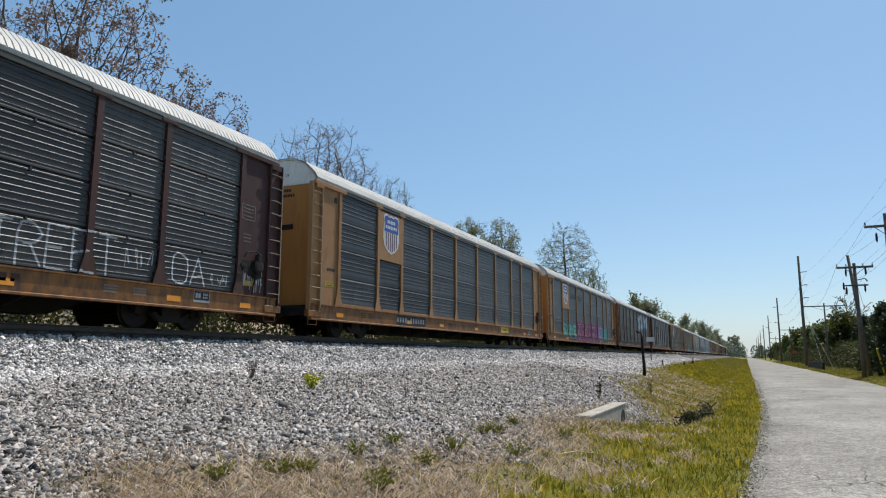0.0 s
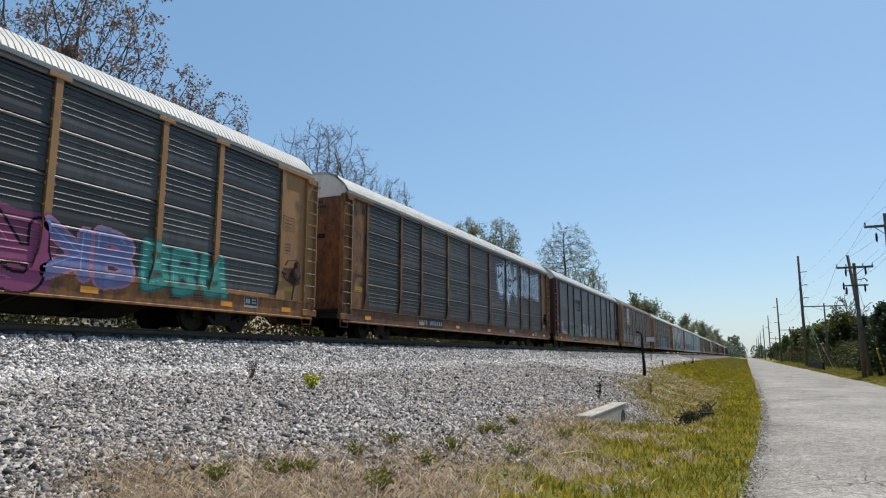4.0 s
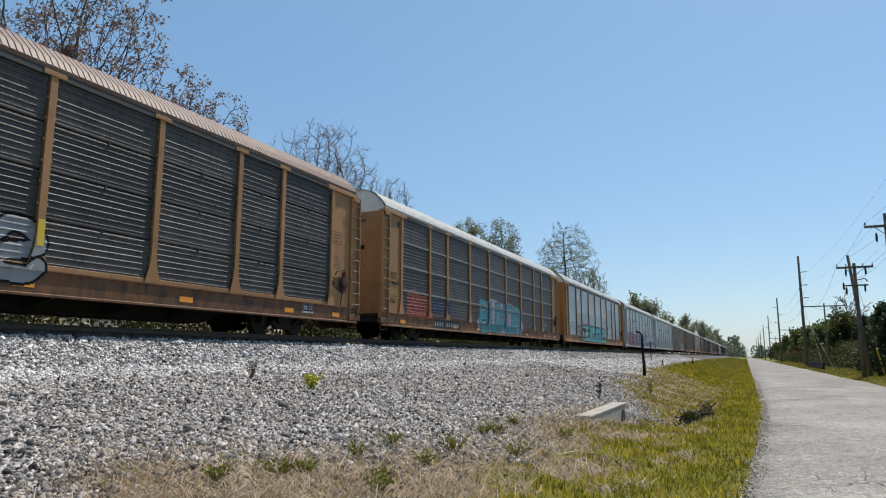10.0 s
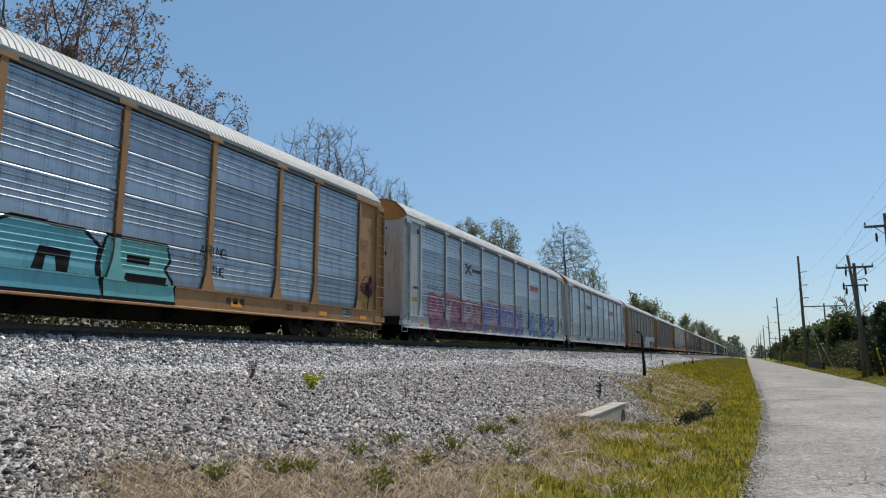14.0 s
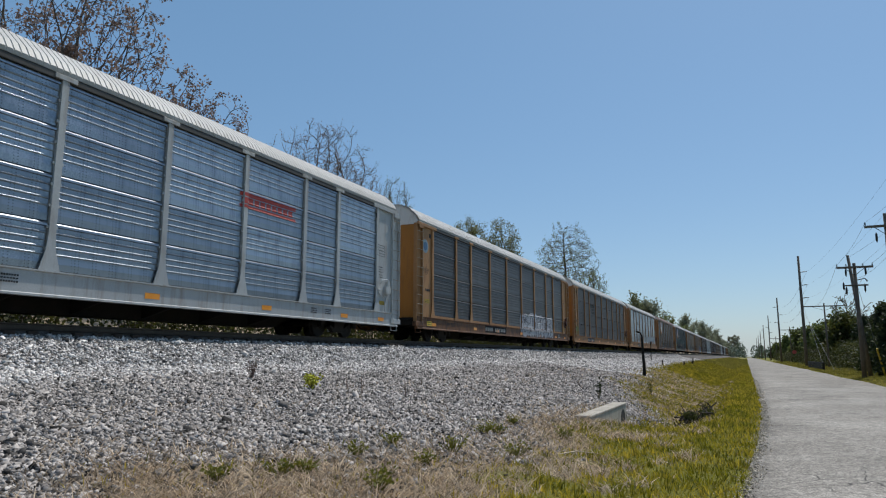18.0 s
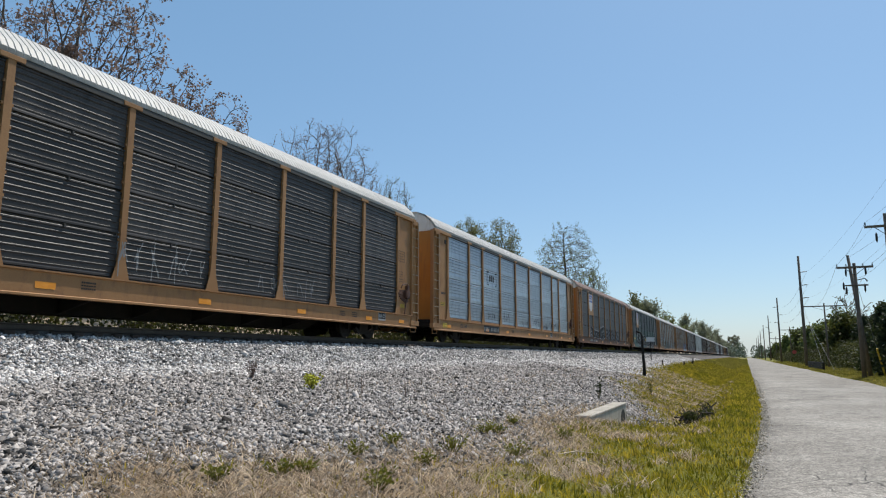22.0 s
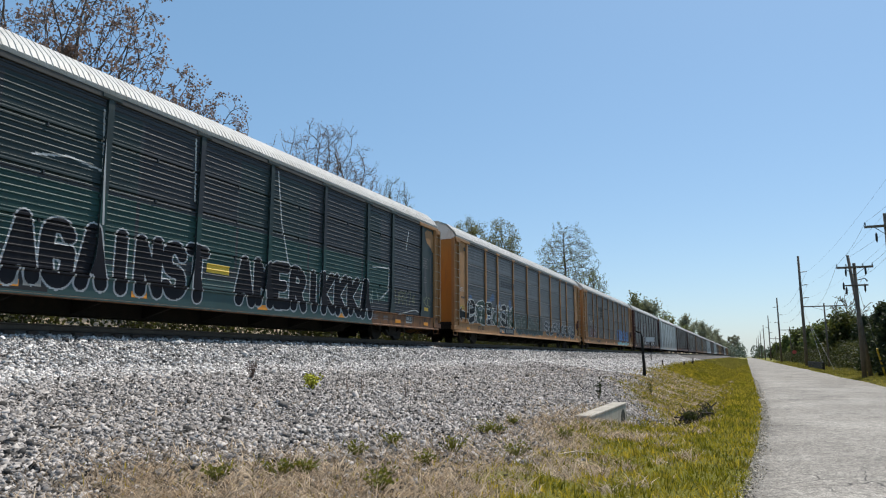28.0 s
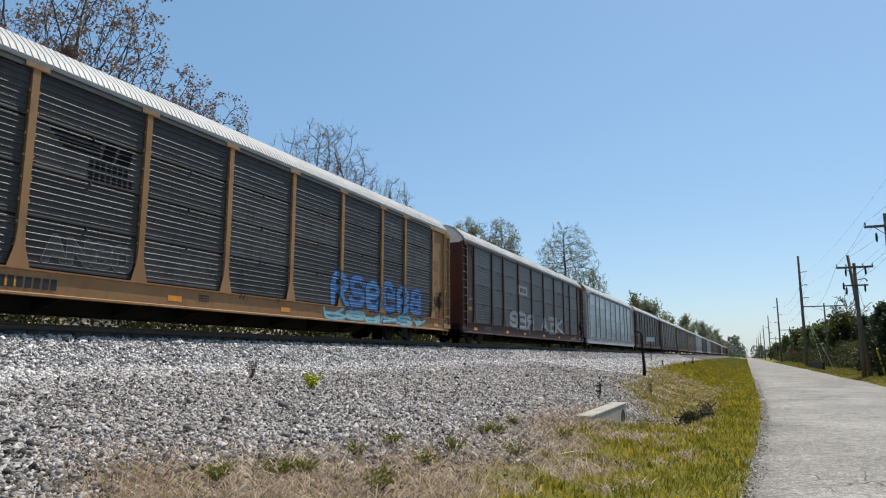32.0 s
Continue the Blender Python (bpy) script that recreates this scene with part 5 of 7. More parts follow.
def wire(a, b, sag, r=0.012, label="thin sagging power line"):
    a, b = Vector(a), Vector(b)
    n = 14
    pts = [a.lerp(b, k / n) - Vector((0, 0, sag * 4 * (k / n) * (1 - k / n))) for k in range(n + 1)]
    s = Shape().tube([p - a for p in pts], [r] * (n + 1), 4)
    ob = new("power_line", s.mesh("power_line", M["wire"]))
    ob.location = a
    tagged(ob, label, "cable", "power lines along the road")


for sx in (-1.05, 1.05):
    wire((7.15 + sx, 53.2, 7.72), (7.8 + sx, 44.8, 9.1), 0.25, 0.007)
    wire((7.15 + sx, 53.2, 7.72), (9.6 + sx, 100, 8.0), 0.7, 0.010)
    wire((7.8 + sx, 44.8, 9.1), (8.2 + sx, 10, 9.2), 0.5, 0.007)
for z in (13.6, 11.7, 9.85):
    wire((8.7, 109.5, z), (8.75, 187, z), 1.3, 0.014)
    wire((8.7, 109.5, z), (8.9, 25, z), 1.2, 0.005)
wire((7.3, 56, 8.6), (8.4, 20, 9.4), 0.5, 0.007)
wire((7.15, 53.4, 6.7), (7.8, 45, 7.2), 0.2, 0.007)
wire((7.15, 53.4, 6.1), (9.6, 100, 6.2), 0.7, 0.010)


def guy(a, b, guard=False):
    a, b = Vector(a), Vector(b)
    g = thing("guy_wire", b, "steel guy wire braced to the ground", "guy wire", "guy wires of the poles")
    part("strand", Shape().tube([a - b, (0, 0, 0)], [0.012, 0.012], 5).mesh("strand", M["wire"]), g)
    if guard:
        part("guard", Shape().tube([(a - b) * 0.30, (a - b) * 0.01], [0.06, 0.06], 7).mesh("guard", M["yellow"]), g, label="yellow plastic guard sleeve")


guy((7.8, 109.5, 9.2), (8.3, 92.0, 0.03))
guy((7.8, 109.5, 8.0), (8.5, 84.0, 0.03))
guy((7.2, 53.6, 6.6), (8.9, 57.0, 0.03), True)


# ---- things on the verge ----
def headwall():
    """The concrete headwall of the culvert, with the mouth of its pipe."""
    t = thing("culvert_headwall", (-3.32, 17.1, 0.0), "weathered concrete culvert headwall with a dark pipe mouth", "culvert")
    rng = np.random.default_rng(2)
    s = Shape()
    w = Shape().box(-0.16, 0.16, -2.3, 2.42, -1.3, 0.13, 0.018)
    me = w.mesh("wall", M["concrete"])
    wall = part("wall", me, t)
    ring = [(0.31 * math.cos(a), 0.31 * math.sin(a)) for a in np.linspace(0, 2 * math.pi, 25)]
    s.quad_strip([[(0.172, y, z) for y, z in ring], [(0.172, y * 0.9, z * 0.9) for y, z in ring], [(0.10, y * 0.9, z * 0.9) for y, z in ring]])
    part("pipe_mouth", s.mesh("pipe_mouth", M["black"], True), t, (0, 1.85, -0.26))
    # flat black disc on the wall paints the shade inside the pipe
    part("pipe_dark", Shape().tube([(0.162, 0, 0), (0.168, 0, 0)], [0.30, 0.30], 24).mesh("pipe_dark", M["black"]), t, (0, 1.85, -0.26))
    part("coping", Shape().box(-0.18, 0.175, -2.32, 2.44, 0.131, 0.19, 0.014).mesh("coping", M["concrete"]), t)


headwall()


def marker_post():
    t = thing("signal_post", (-5.3, 39.4, field_z(-5.3, 39.4)), "dark rusty bent steel post in the gravel", "post")
    s = Shape().tube([(0, 0, -0.2), (0.02, 0, 0.6), (-0.03, 0, 1.7), (-0.02, 0, 2.25)], [0.10, 0.085, 0.07, 0.06], 8)
    part("stem", s.mesh("stem", M["steel_dark"], True), t)
    part("bent_top", Shape().tube([(-0.02, 0, 2.2), (-0.10, 0, 2.42), (-0.34, 0, 2.52)], [0.05, 0.045, 0.05], 7).mesh("bent_top", M["steel_dark"]), t)


marker_post()
for x, y, h in ((-6.3, 92.0, 0.75), (-6.0, 74.7, 0.45), (-7.2, 66.0, 0.45), (-6.0, 86, 0.4)):
    t = thing("stake", (x, y, field_z(x, y)), "short dark weathered stake in the slope", "stake", "stakes along the slope")
    part("stem", Shape().tube([(0, 0, -0.1), (0.02, 0, h)], [0.09, 0.07], 6).mesh("stem", M["tie"]), t)
t = thing("track_sign", (-9.9, 80.0, field_z(-9.9, 80)), "small white trackside sign on a thin post", "sign")
part("post", Shape().tube([(0, 0, -0.1), (0, 0, 2.6)], [0.04, 0.04], 6).mesh("post", M["steel_dark"]), t)
part("plate", Shape().box(-0.45, 0.45, -0.015, 0.015, 2.15, 2.65).mesh("plate", M["white"]), t, (0, -0.06, 0))
t = thing("road_sign", (8.6, 150, 0.0), "small red road sign on a post", "sign")
part("post", Shape().tube([(0, 0, -0.1), (0, 0, 2.6)], [0.04, 0.04], 6).mesh("post", M["steel_dark"]), t)
part("plate", Shape().tube([(0, -0.06, 2.3), (0, -0.03, 2.3)], [0.4, 0.4], 8).mesh("plate", M["red"]), t)


def low_wall():
    t = thing("timber_barrier", (7.35, 92, 0.0), "low dark brown timber barrier beside the road", "barrier")
    for k in range(5):
        part("post", Shape().box(-0.1, 0.1, -0.1, 0.1, -0.2, 0.85, 0.01).mesh("post", M["tie"]), t, (0.02 * k, -10 + 4.5 * k, 0))
    for z in (0.12, 0.38, 0.64):
        part("board", Shape().box(-0.16, -0.105, -10.2, 8.2, z, z + 0.22, 0.008).mesh("board", M["tie"]), t)


low_wall()


def brush_heap():
    """A heap of dead branches washed into the ditch."""
    rng = random.Random(5)
    t = thing("brush_heap", (-1.3, 21.6, field_z(-1.4, 21.2)), "heap of dead grey branches in the ditch", "branches")
    for k in range(64):
        a, e = rng.uniform(0, 6.28), rng.uniform(0.0, 1.25)
        d = Vector((math.cos(a) * math.cos(e), math.sin(a) * math.cos(e), math.sin(e)))
        v = rng.gauss(0, 0.75)
        p = Vector((rng.gauss(-0.1, 0.22) + 0.18 * v, v, rng.uniform(0.0, 0.3) + 0.10 * v))
        n = rng.uniform(0.25, 0.6)
        s = Shape().tube([p - d * n * 0.4, p + d * n * 0.1 + Vector((0, 0, rng.uniform(-0.04, 0.06))), p + d * n * 0.6], [0.026, 0.02, 0.008], 5)
        part("branch", s.mesh("branch", M["tie" if k % 3 else "bark"]), t)


brush_heap()


def weed(x, y, h, w, leaf, label, stems=14, leaves=60, size=0.05, name="weed", flower=False):
    rng = random.Random(int(x * 100 + y * 7))
    t = thing(name, (x, y, field_z(x, y)), label, "weed", "weeds on the gravel")
    s, ends = Shape(), []
    for k in range(stems):
        a = rng.uniform(0, 6.28)
        o = Vector((math.cos(a), math.sin(a), 0)) * w * rng.uniform(0.2, 1)
        top = o + Vector((0, 0, h * rng.uniform(0.55, 1)))
        s.tube([o * 0.2, o * 0.6 + Vector((0, 0, h * 0.45)), top], [0.006, 0.005, 0.003], 4)
        ends += [tuple(top), tuple(o * 0.7 + Vector((0, 0, h * 0.5))), tuple(o * 0.85 + Vector((0, 0, h * 0.7)))]
    tagged(part("stalk", s.mesh("stalk", LEAF["weed"] if leaf == "weed" else LEAF["olive"] if leaf != "buds" else LEAF["buds"]), t), kind="stuff")
    if leaves:
        v, f = leaf_cloud(ends, size, w * 0.15, max(1, leaves // len(ends)))
        part("leaves", raw_mesh("leaves", v, f, LEAF[leaf]), t)
    if flower:
        v, f = leaf_cloud([e for e in ends if e[2] > h * 0.5], 0.06, 0.04, 6)
        tagged(part("blossom", raw_mesh("blossom", v, f, M["petal"]), t), "bright yellow flowers", kind="stuff")
    return t


weed(-8.3, 11.9, 0.30, 0.16, "weed", "small weed with yellow flowers in the gravel", 18, 160, 0.05, "flowering_weed", True)
weed(-9.95, 11.95, 0.42, 0.14, "buds", "tuft of dry reddish stems in the gravel", 22, 20, 0.04)
weed(-4.3, 21.6, 0.75, 0.14, "dark", "tall dark green weed beside the culvert", 10, 90, 0.07)
weed(-1.55, 20.7, 0.45, 0.34, "olive", "dense olive weed at the ditch's edge", 26, 420, 0.07)
weed(-1.25, 21.9, 0.34, 0.30, "olive", "dense olive weed at the ditch's edge", 20, 260, 0.07)
weed(-3.8, 29.9, 0.8, 0.2, "olive", "tall dry weed on the slope", 9, 40, 0.06)
for x, y, h, w in ((-4.69, 5.21, 0.17, 0.17), (-4.41, 5.81, 0.17, 0.17), (-4.29, 6.08, 0.17, 0.17), (-4.36, 7.22, 0.17, 0.17), (-3.47, 6.16, 0.17, 0.17), (-3.57, 7.44, 0.17, 0.17), (-3.81, 10.70, 0.17, 0.17), (-4.10, 12.30, 0.17, 0.17), (-3.7, 8.6, 0.24, 0.2), (-4.4, 8.2, 0.16, 0.18), (-4.0, 10.6, 0.2, 0.3), (-2.9, 11.5, 0.22, 0.2), (-3.0, 9.2, 0.2, 0.25), (-3.7, 6.6, 0.12, 0.2)):
    weed(x, y, h, w, "weed", "low bright green weed among dry straw", 24, 140, 0.045)
for x, y, h in ((-7.4, 12.4, 0.5), (-7.9, 12.6, 0.4), (-3.7, 6.7, 0.24), (-6.9, 13.4, 0.35), (-3.3, 27.5, 0.6), (-2.6, 25.0, 0.5)):
    weed(x, y, h, 0.05, "buds", "thin dark dead stalk in the gravel", 3, 0)
for x0, y0, x1, y1 in ((-4.9, 6.1, -4.4, 5.75), (-4.55, 6.05, -4.4, 6.45), (-2.6, 9.8, -2.1, 10.3)):
    t = thing("stick", (x0, y0, field_z(x0, y0) + 0.03), "pale dry stick lying on the straw", "stick", "sticks on the straw")
    part("stem", Shape().tube([(0, 0, 0), ((x1 - x0) * 0.5, (y1 - y0) * 0.5, 0.03), (x1 - x0, y1 - y0, field_z(x1, y1) - field_z(x0, y0) + 0.03)], [0.009, 0.008, 0.005], 5).mesh("stem", M["ladder"]), t)


# ---- paint on the cars ----
RIBS, LEVELS = {}, {}
for rib_style in ("lapped", "jointed"):
    points = [(SILL1 + k * (TOP - SILL1) / 4 + z, d) for k in range(4) for z, d in sheet_profile(rib_style)]
    RIBS[rib_style] = ([z for z, d in points], [d for z, d in points])
    LEVELS[rib_style] = sorted(set([round(z, 4) for z, d in points] + [round(0.52 + 0.03 * k, 4) for k in range(150) if 0.52 + 0.03 * k < 5.1]))
CAR_INDEX = {car.name: i for i, car in CARS.items()}


PH, PX = {}, {}


def post_half(z):
    k = round(z, 3)
    if k not in PH:
        PH[k] = post_width(z)
    return PH[k]


def post_width(z):
    return float(np.interp(z, [SILL1 - 0.02, 1.45, 1.75, 5], [0.24, 0.11, 0.08, 0.08]))


def side_x(z, y, style="lapped", ledged=False):
    """How far out the car's near side lies at a height and a place along it."""
    if z < SILL1:
        return 1.533 if SILL0 + 0.05 < z < SILL1 - 0.045 else 1.572
    for p in POSTS:
        if abs(y - p) < post_half(z) - 1e-4:
            return 1.543 if z < 1.6 else 1.536
    if abs(y) > POSTS[-1]:
        return 1.477
    if ledged and z < SILL1 + 0.11:
        return 1.505
    k = (style, round(z, 4))
    if k not in PX:
        PX[k] = 1.47 + float(np.interp(z, *RIBS[style]))
    return PX[k]


def spans(polys, z):
    """The stretches along a level that lie inside any of the outlines."""
    out = []
    for segs in polys:
        ys = []
        for (y0, z0), (y1, z1) in segs:
            if (z0 <= z) != (z1 <= z):
                ys.append(y0 + (y1 - y0) * (z - z0) / (z1 - z0))
        ys.sort()
        out += [(ys[k], ys[k + 1]) for k in range(0, len(ys) - 1, 2)]
    out.sort()
    joined = []
    for a, b in out:
        if joined and a <= joined[-1][1] + 0.002:
            joined[-1][1] = max(joined[-1][1], b)
        else:
            joined.append([a, b])
    return joined


def painted(car, name, polys, material, lift=0.004, label="", flat=None):
    """Paint that lies on the ribs, uprights and sill of a car's near side."""
    zs = [z for segs in polys for s in segs for z in (s[0][1], s[1][1])]
    if not zs:
        return None
    lo, hi = max(min(zs), 0.52), min(max(zs), 5.08)
    i = CAR_INDEX[car.name]
    style, ledged = "jointed" if i in JOINTED else "lapped", i in LEDGED
    levels = [lo] + [z for z in LEVELS[style] if lo + 0.004 < z < hi - 0.004] + [hi]
    v, f = [], []
    for za, zb in zip(levels[:-1], levels[1:]):
        zm = (za + zb) / 2
        for a, b in spans(polys, zm):
            cuts = [a, b]
            if zm > SILL1:
                hw = post_half(zm)
                for p in POSTS:
                    cuts += [c for c in (p - hw, p + hw) if a < c < b]
            cuts.sort()
            for y0, y1 in zip(cuts[:-1], cuts[1:]):
                if y1 - y0 < 0.004:
                    continue
                ym = (y0 + y1) / 2
                xa = (flat or side_x(za + 1e-4, ym, style, ledged)) + lift
                xb = (flat or side_x(zb - 1e-4, ym, style, ledged)) + lift
                o = len(v)
                v += [(xa, y0, za), (xa, y1, za), (xb, y1, zb), (xb, y0, zb)]
                f.append((o, o + 1, o + 2, o + 3))
    if not f:
        return None
    ob = part(name, raw_mesh(name, v, f, material), car, label=label)
    if name.endswith(("marking", "lines", "stroke", "halo", "blob", "field", "band", "outline", "rim", "slogan", "head", "patch")):
        tagged(ob, kind="stuff")
    return ob


def closed(pts):
    return [(pts[k], pts[(k + 1) % len(pts)]) for k in range(len(pts))]


def rounded(pts, times=2):
    """A closed run of points with its corners cut round."""
    for _ in range(times):
        out = []
        for k in range(len(pts)):
            (a, b), (c, d) = pts[k], pts[(k + 1) % len(pts)]
            out += [(a * 0.75 + c * 0.25, b * 0.75 + d * 0.25), (a * 0.25 + c * 0.75, b * 0.25 + d * 0.75)]
        pts = out
    return pts


def swollen(pts, d):
    """A closed run of points moved outwards by d."""
    area = sum(a[0] * b[1] - b[0] * a[1] for a, b in zip(pts, pts[1:] + pts[:1]))
    s = d if area > 0 else -d
    out = []
    for k in range(len(pts)):
        a, b = Vector(pts[k - 1]), Vector(pts[(k + 1) % len(pts)])
        t = (b - a).normalized()
        out.append((pts[k][0] + t.y * s, pts[k][1] - t.x * s))
    return out


def rect(y0, y1, z0, z1):
    return closed([(y0, z0), (y1, z0), (y1, z1), (y0, z1)])


def words(body, y0, y1, z0, z1, grow_by=0.0, lean=0.0, wave=0.0):
    """Lettering that fills a rectangle."""
    places, x = [], 0.0
    for ch in body:
        if ch == " ":
            x += 0.35
            continue
        segs = glyph(ch, 0.0)
        xs = [p[0] for s in segs for p in s]
        places.append((ch, x - min(xs)))
        x += max(xs) - min(xs) + 0.09
    full, out = x - 0.09, []
    for k, (ch, o) in enumerate(places):
        up = wave * math.sin(k * 2.1)

        def at(p):
            u, w = (p[0] + o) / full, p[1] / 0.72
            return (y0 + (y1 - y0) * u + lean * w, z0 + (z1 - z0) * w + up)
        out.append([(at(a), at(b)) for a, b in glyph(ch, grow_by)])
    return out


def letter_bars(y0, y1, z0, z1, n, rng, gap=0.25):
    """Plain bars in place of lettering."""
    w = (y1 - y0) / n
    return [rect(y0 + k * w, y0 + (k + 1 - gap) * w, z0, z1) for k in range(n)]


PAINT = {}


def spray(r, g, b):
    k = (r, g, b)
    if k not in PAINT:
        PAINT[k] = surface("sprayed_paint", (r * 0.85, g * 0.85, b * 0.85), (min(r * 1.12, 0.8), min(g * 1.12, 0.8), min(b * 1.12, 0.8)), 0.55, 0, 1.8, 30, 0.04, 0.003, 0.7, (r * 0.55 + 0.02, g * 0.55 + 0.02, b * 0.55 + 0.02), dirt_at=(0.52, 0.8), spec=0.08 if max(k) < 0.03 else 0.3)
    return PAINT[k]


def stroke(pts, w, past=0.3):
    """A thin band along a run of points."""
    out = []
    for (y0, z0), (y1, z1) in zip(pts[:-1], pts[1:]):
        d = Vector((y1 - y0, z1 - z0))
        if d.length < 1e-4:
            continue
        n = Vector((-d.y, d.x)).normalized() * w / 2
        e = d.normalized() * w * past
        out.append(closed([(y0 - e.x + n.x, z0 - e.y + n.y), (y0 - e.x - n.x, z0 - e.y - n.y), (y1 + e.x - n.x, z1 + e.y - n.y), (y1 + e.x + n.x, z1 + e.y + n.y)]))
    return out


def disc(y, z, r, n=8):
    return closed([(y + r * math.cos(2 * math.pi * k / n), z + r * math.sin(2 * math.pi * k / n)) for k in range(n)])


def soften(pts, times=1):
    """An open run of points with its corners cut round."""
    for _ in range(times):
        out = [pts[0]]
        for (a, b), (c, d) in zip(pts[:-1], pts[1:]):
            out += [(a * 0.75 + c * 0.25, b * 0.75 + d * 0.25), (a * 0.25 + c * 0.75, b * 0.25 + d * 0.75)]
        pts = out + [pts[-1]]
    return pts


def thick(pts, w):
    """A band with round joints and ends."""
    return stroke(pts, w, 0.0) + [disc(y, z, w / 2, 12) for y, z in pts]


# single-stroke capitals on a grid four wide and six high: each pair of digits is a point, a space lifts the can
STROKES = {
    "A": "002640 1232", "B": "0006 062645343303 033342413000", "C": "453616050110203041", "D": "0006 062645412000", "E": "46060040 0333", "F": "460600 0333",
    "G": "45361605011020304143 4323", "H": "0006 4046 0343", "I": "2026", "J": "4641301001", "K": "0006 460340", "L": "060040", "M": "0006234640", "N": "00064046",
    "O": "160501103041453616", "P": "00062645443303", "R": "00062645443303 2340", "S": "453616050413334241301001", "T": "0646 2620", "U": "060110304146",
    "V": "062046", "W": "0610243046", "X": "0640 4600", "Y": "062346 2320", "Z": "06460040", "4": "30360242", "7": "064620",
}


def hand_letter(ch, y0, y1, z0, z1, rng, loose=0.05, flip=(False, False), lean=0.0, smooth=1):
    """The runs of points of one sprayed letter that fills a rectangle."""
    runs = []
    for code in STROKES[ch].split(" "):
        pts = []
        for k in range(0, len(code), 2):
            u, v = int(code[k]) / 4, int(code[k + 1]) / 6
            u, v = 1 - u if flip[0] else u, 1 - v if flip[1] else v
            u, v = u + rng.uniform(-loose, loose), v + rng.uniform(-loose, loose)
            pts.append((y0 + (y1 - y0) * u + lean * v, z0 + (z1 - z0) * v))
        runs.append(soften(pts, smooth) if ch in "BCDGJOPRSU" else pts)
    return runs


def hand_words(car, body, y0, y1, z0, z1, colour, w=0.04, seed=1, loose=0.06, lean=0.0, label="hand-sprayed letters"):
    """A word in single sprayed strokes."""
    rng = random.Random(seed)
    cell = (y1 - y0) / len(body)
    polys = []
    for k, ch in enumerate(body):
        if ch == " ":
            continue
        for run in hand_letter(ch, y0 + k * cell, y0 + (k + 0.8) * cell, z0, z1, rng, loose, lean=lean):
            polys += thick(run, w)
    painted(car, "tag_stroke", polys, spray(*colour), 0.005, label)


def fat_words(car, body, y0, y1, z0, z1, fill, line, width, edge=0.05, seed=1, loose=0.03, rim=None):
    """A word in swollen letters with a sprayed outline."""
    rng = random.Random(seed)
    cell = (y1 - y0) / len(body)
    inner, outer, wide = [], [], []
    for k, ch in enumerate(body):
        runs = hand_letter(ch, y0 + k * cell + width * 0.5, y0 + (k + 1) * cell - width * 0.45, z0 + width * 0.5, z1 - width * 0.5, rng, loose)
        inner.append([p for run in runs for p in thick(run, width)])
        outer += [p for run in runs for p in thick(run, width + 2 * edge)]
        wide += [p for run in runs for p in thick(run, width + 5 * edge)] if rim else []
    if rim:
        painted(car, "sprayed_rim", wide, spray(*rim), 0.003)
    painted(car, "sprayed_outline", outer, spray(*line), 0.005)
    for one in inner:
        painted(car, "sprayed_letter", one, spray(*fill), 0.008, "sprayed graffiti letter")


def bubble_letters(car, y0, y1, z0, z1, n, fill, line, seed, fill2=None, halo=None, rim=None):
    """Swollen looping shapes in place of sprayed letters that cannot be read, outlined and overlapping."""
    rng = random.Random(seed)
    cell = (y1 - y0) / n
    if halo:
        pts = []
        for k in range(2 * n + 2):
            pts.append((y0 - 0.2 + (y1 - y0 + 0.4) * k / (2 * n + 1), z1 + rng.uniform(-0.10, 0.18)))
        for k in range(2 * n + 1, -1, -1):
            pts.append((y0 - 0.2 + (y1 - y0 + 0.4) * k / (2 * n + 1), z0 + rng.uniform(-0.02, 0.12)))
        painted(car, "sprayed_halo", [closed(rounded(pts, 1))], spray(*halo), 0.003)
    width = min(cell * 0.25, (z1 - z0) * 0.21)
    edge = min(0.06, width * 0.26)
    inner, outer, wide, marks = [], [], [], []
    for k in range(n):
        ch = rng.choice("ABEGKPRSSRB")
        flip = (rng.random() < 0.6, rng.random() < 0.6)
        runs = hand_letter(ch, y0 + k * cell + width * 0.6 + edge * 0.5, y0 + (k + 1) * cell - width * 0.55 - edge * 0.5, z0 + width * 0.5 + rng.uniform(0, 0.08), z1 - width * 0.5 - rng.uniform(0, 0.14), rng, 0.07, flip, rng.uniform(-0.06, 0.06) * cell, 2)
        if rng.random() < 0.6:
            # a tail that sweeps past the letter
            end = runs[-1][-1]
            runs[-1].append((end[0] + rng.choice((-1, 1)) * cell * 0.12, z0 + width * 0.5))
        inner.append([p for run in runs for p in thick(run, width)])
        outer += [p for run in runs for p in thick(run, width + 2 * edge)]
        wide += [p for run in runs for p in thick(run, width + 4.5 * edge)] if rim else []
        for run in runs:
            a = rng.randrange(max(1, len(run) - 2))
            marks += stroke([(y - width * 0.18, z + width * 0.2) for y, z in run[a:a + 3]], max(0.015, width * 0.10))
    if rim:
        painted(car, "sprayed_rim", wide, spray(*rim), 0.003)
    painted(car, "sprayed_outline", outer, spray(*line), 0.005)
    for k, one in enumerate(inner):
        painted(car, "sprayed_letter", one, spray(*(fill2 if fill2 and k % 2 == 0 else fill)), 0.008, "sprayed graffiti shape")
    light = [min(0.7, v * 1.5 + 0.06) for v in fill]
    painted(car, "sprayed_stroke", marks, spray(*light), 0.011)


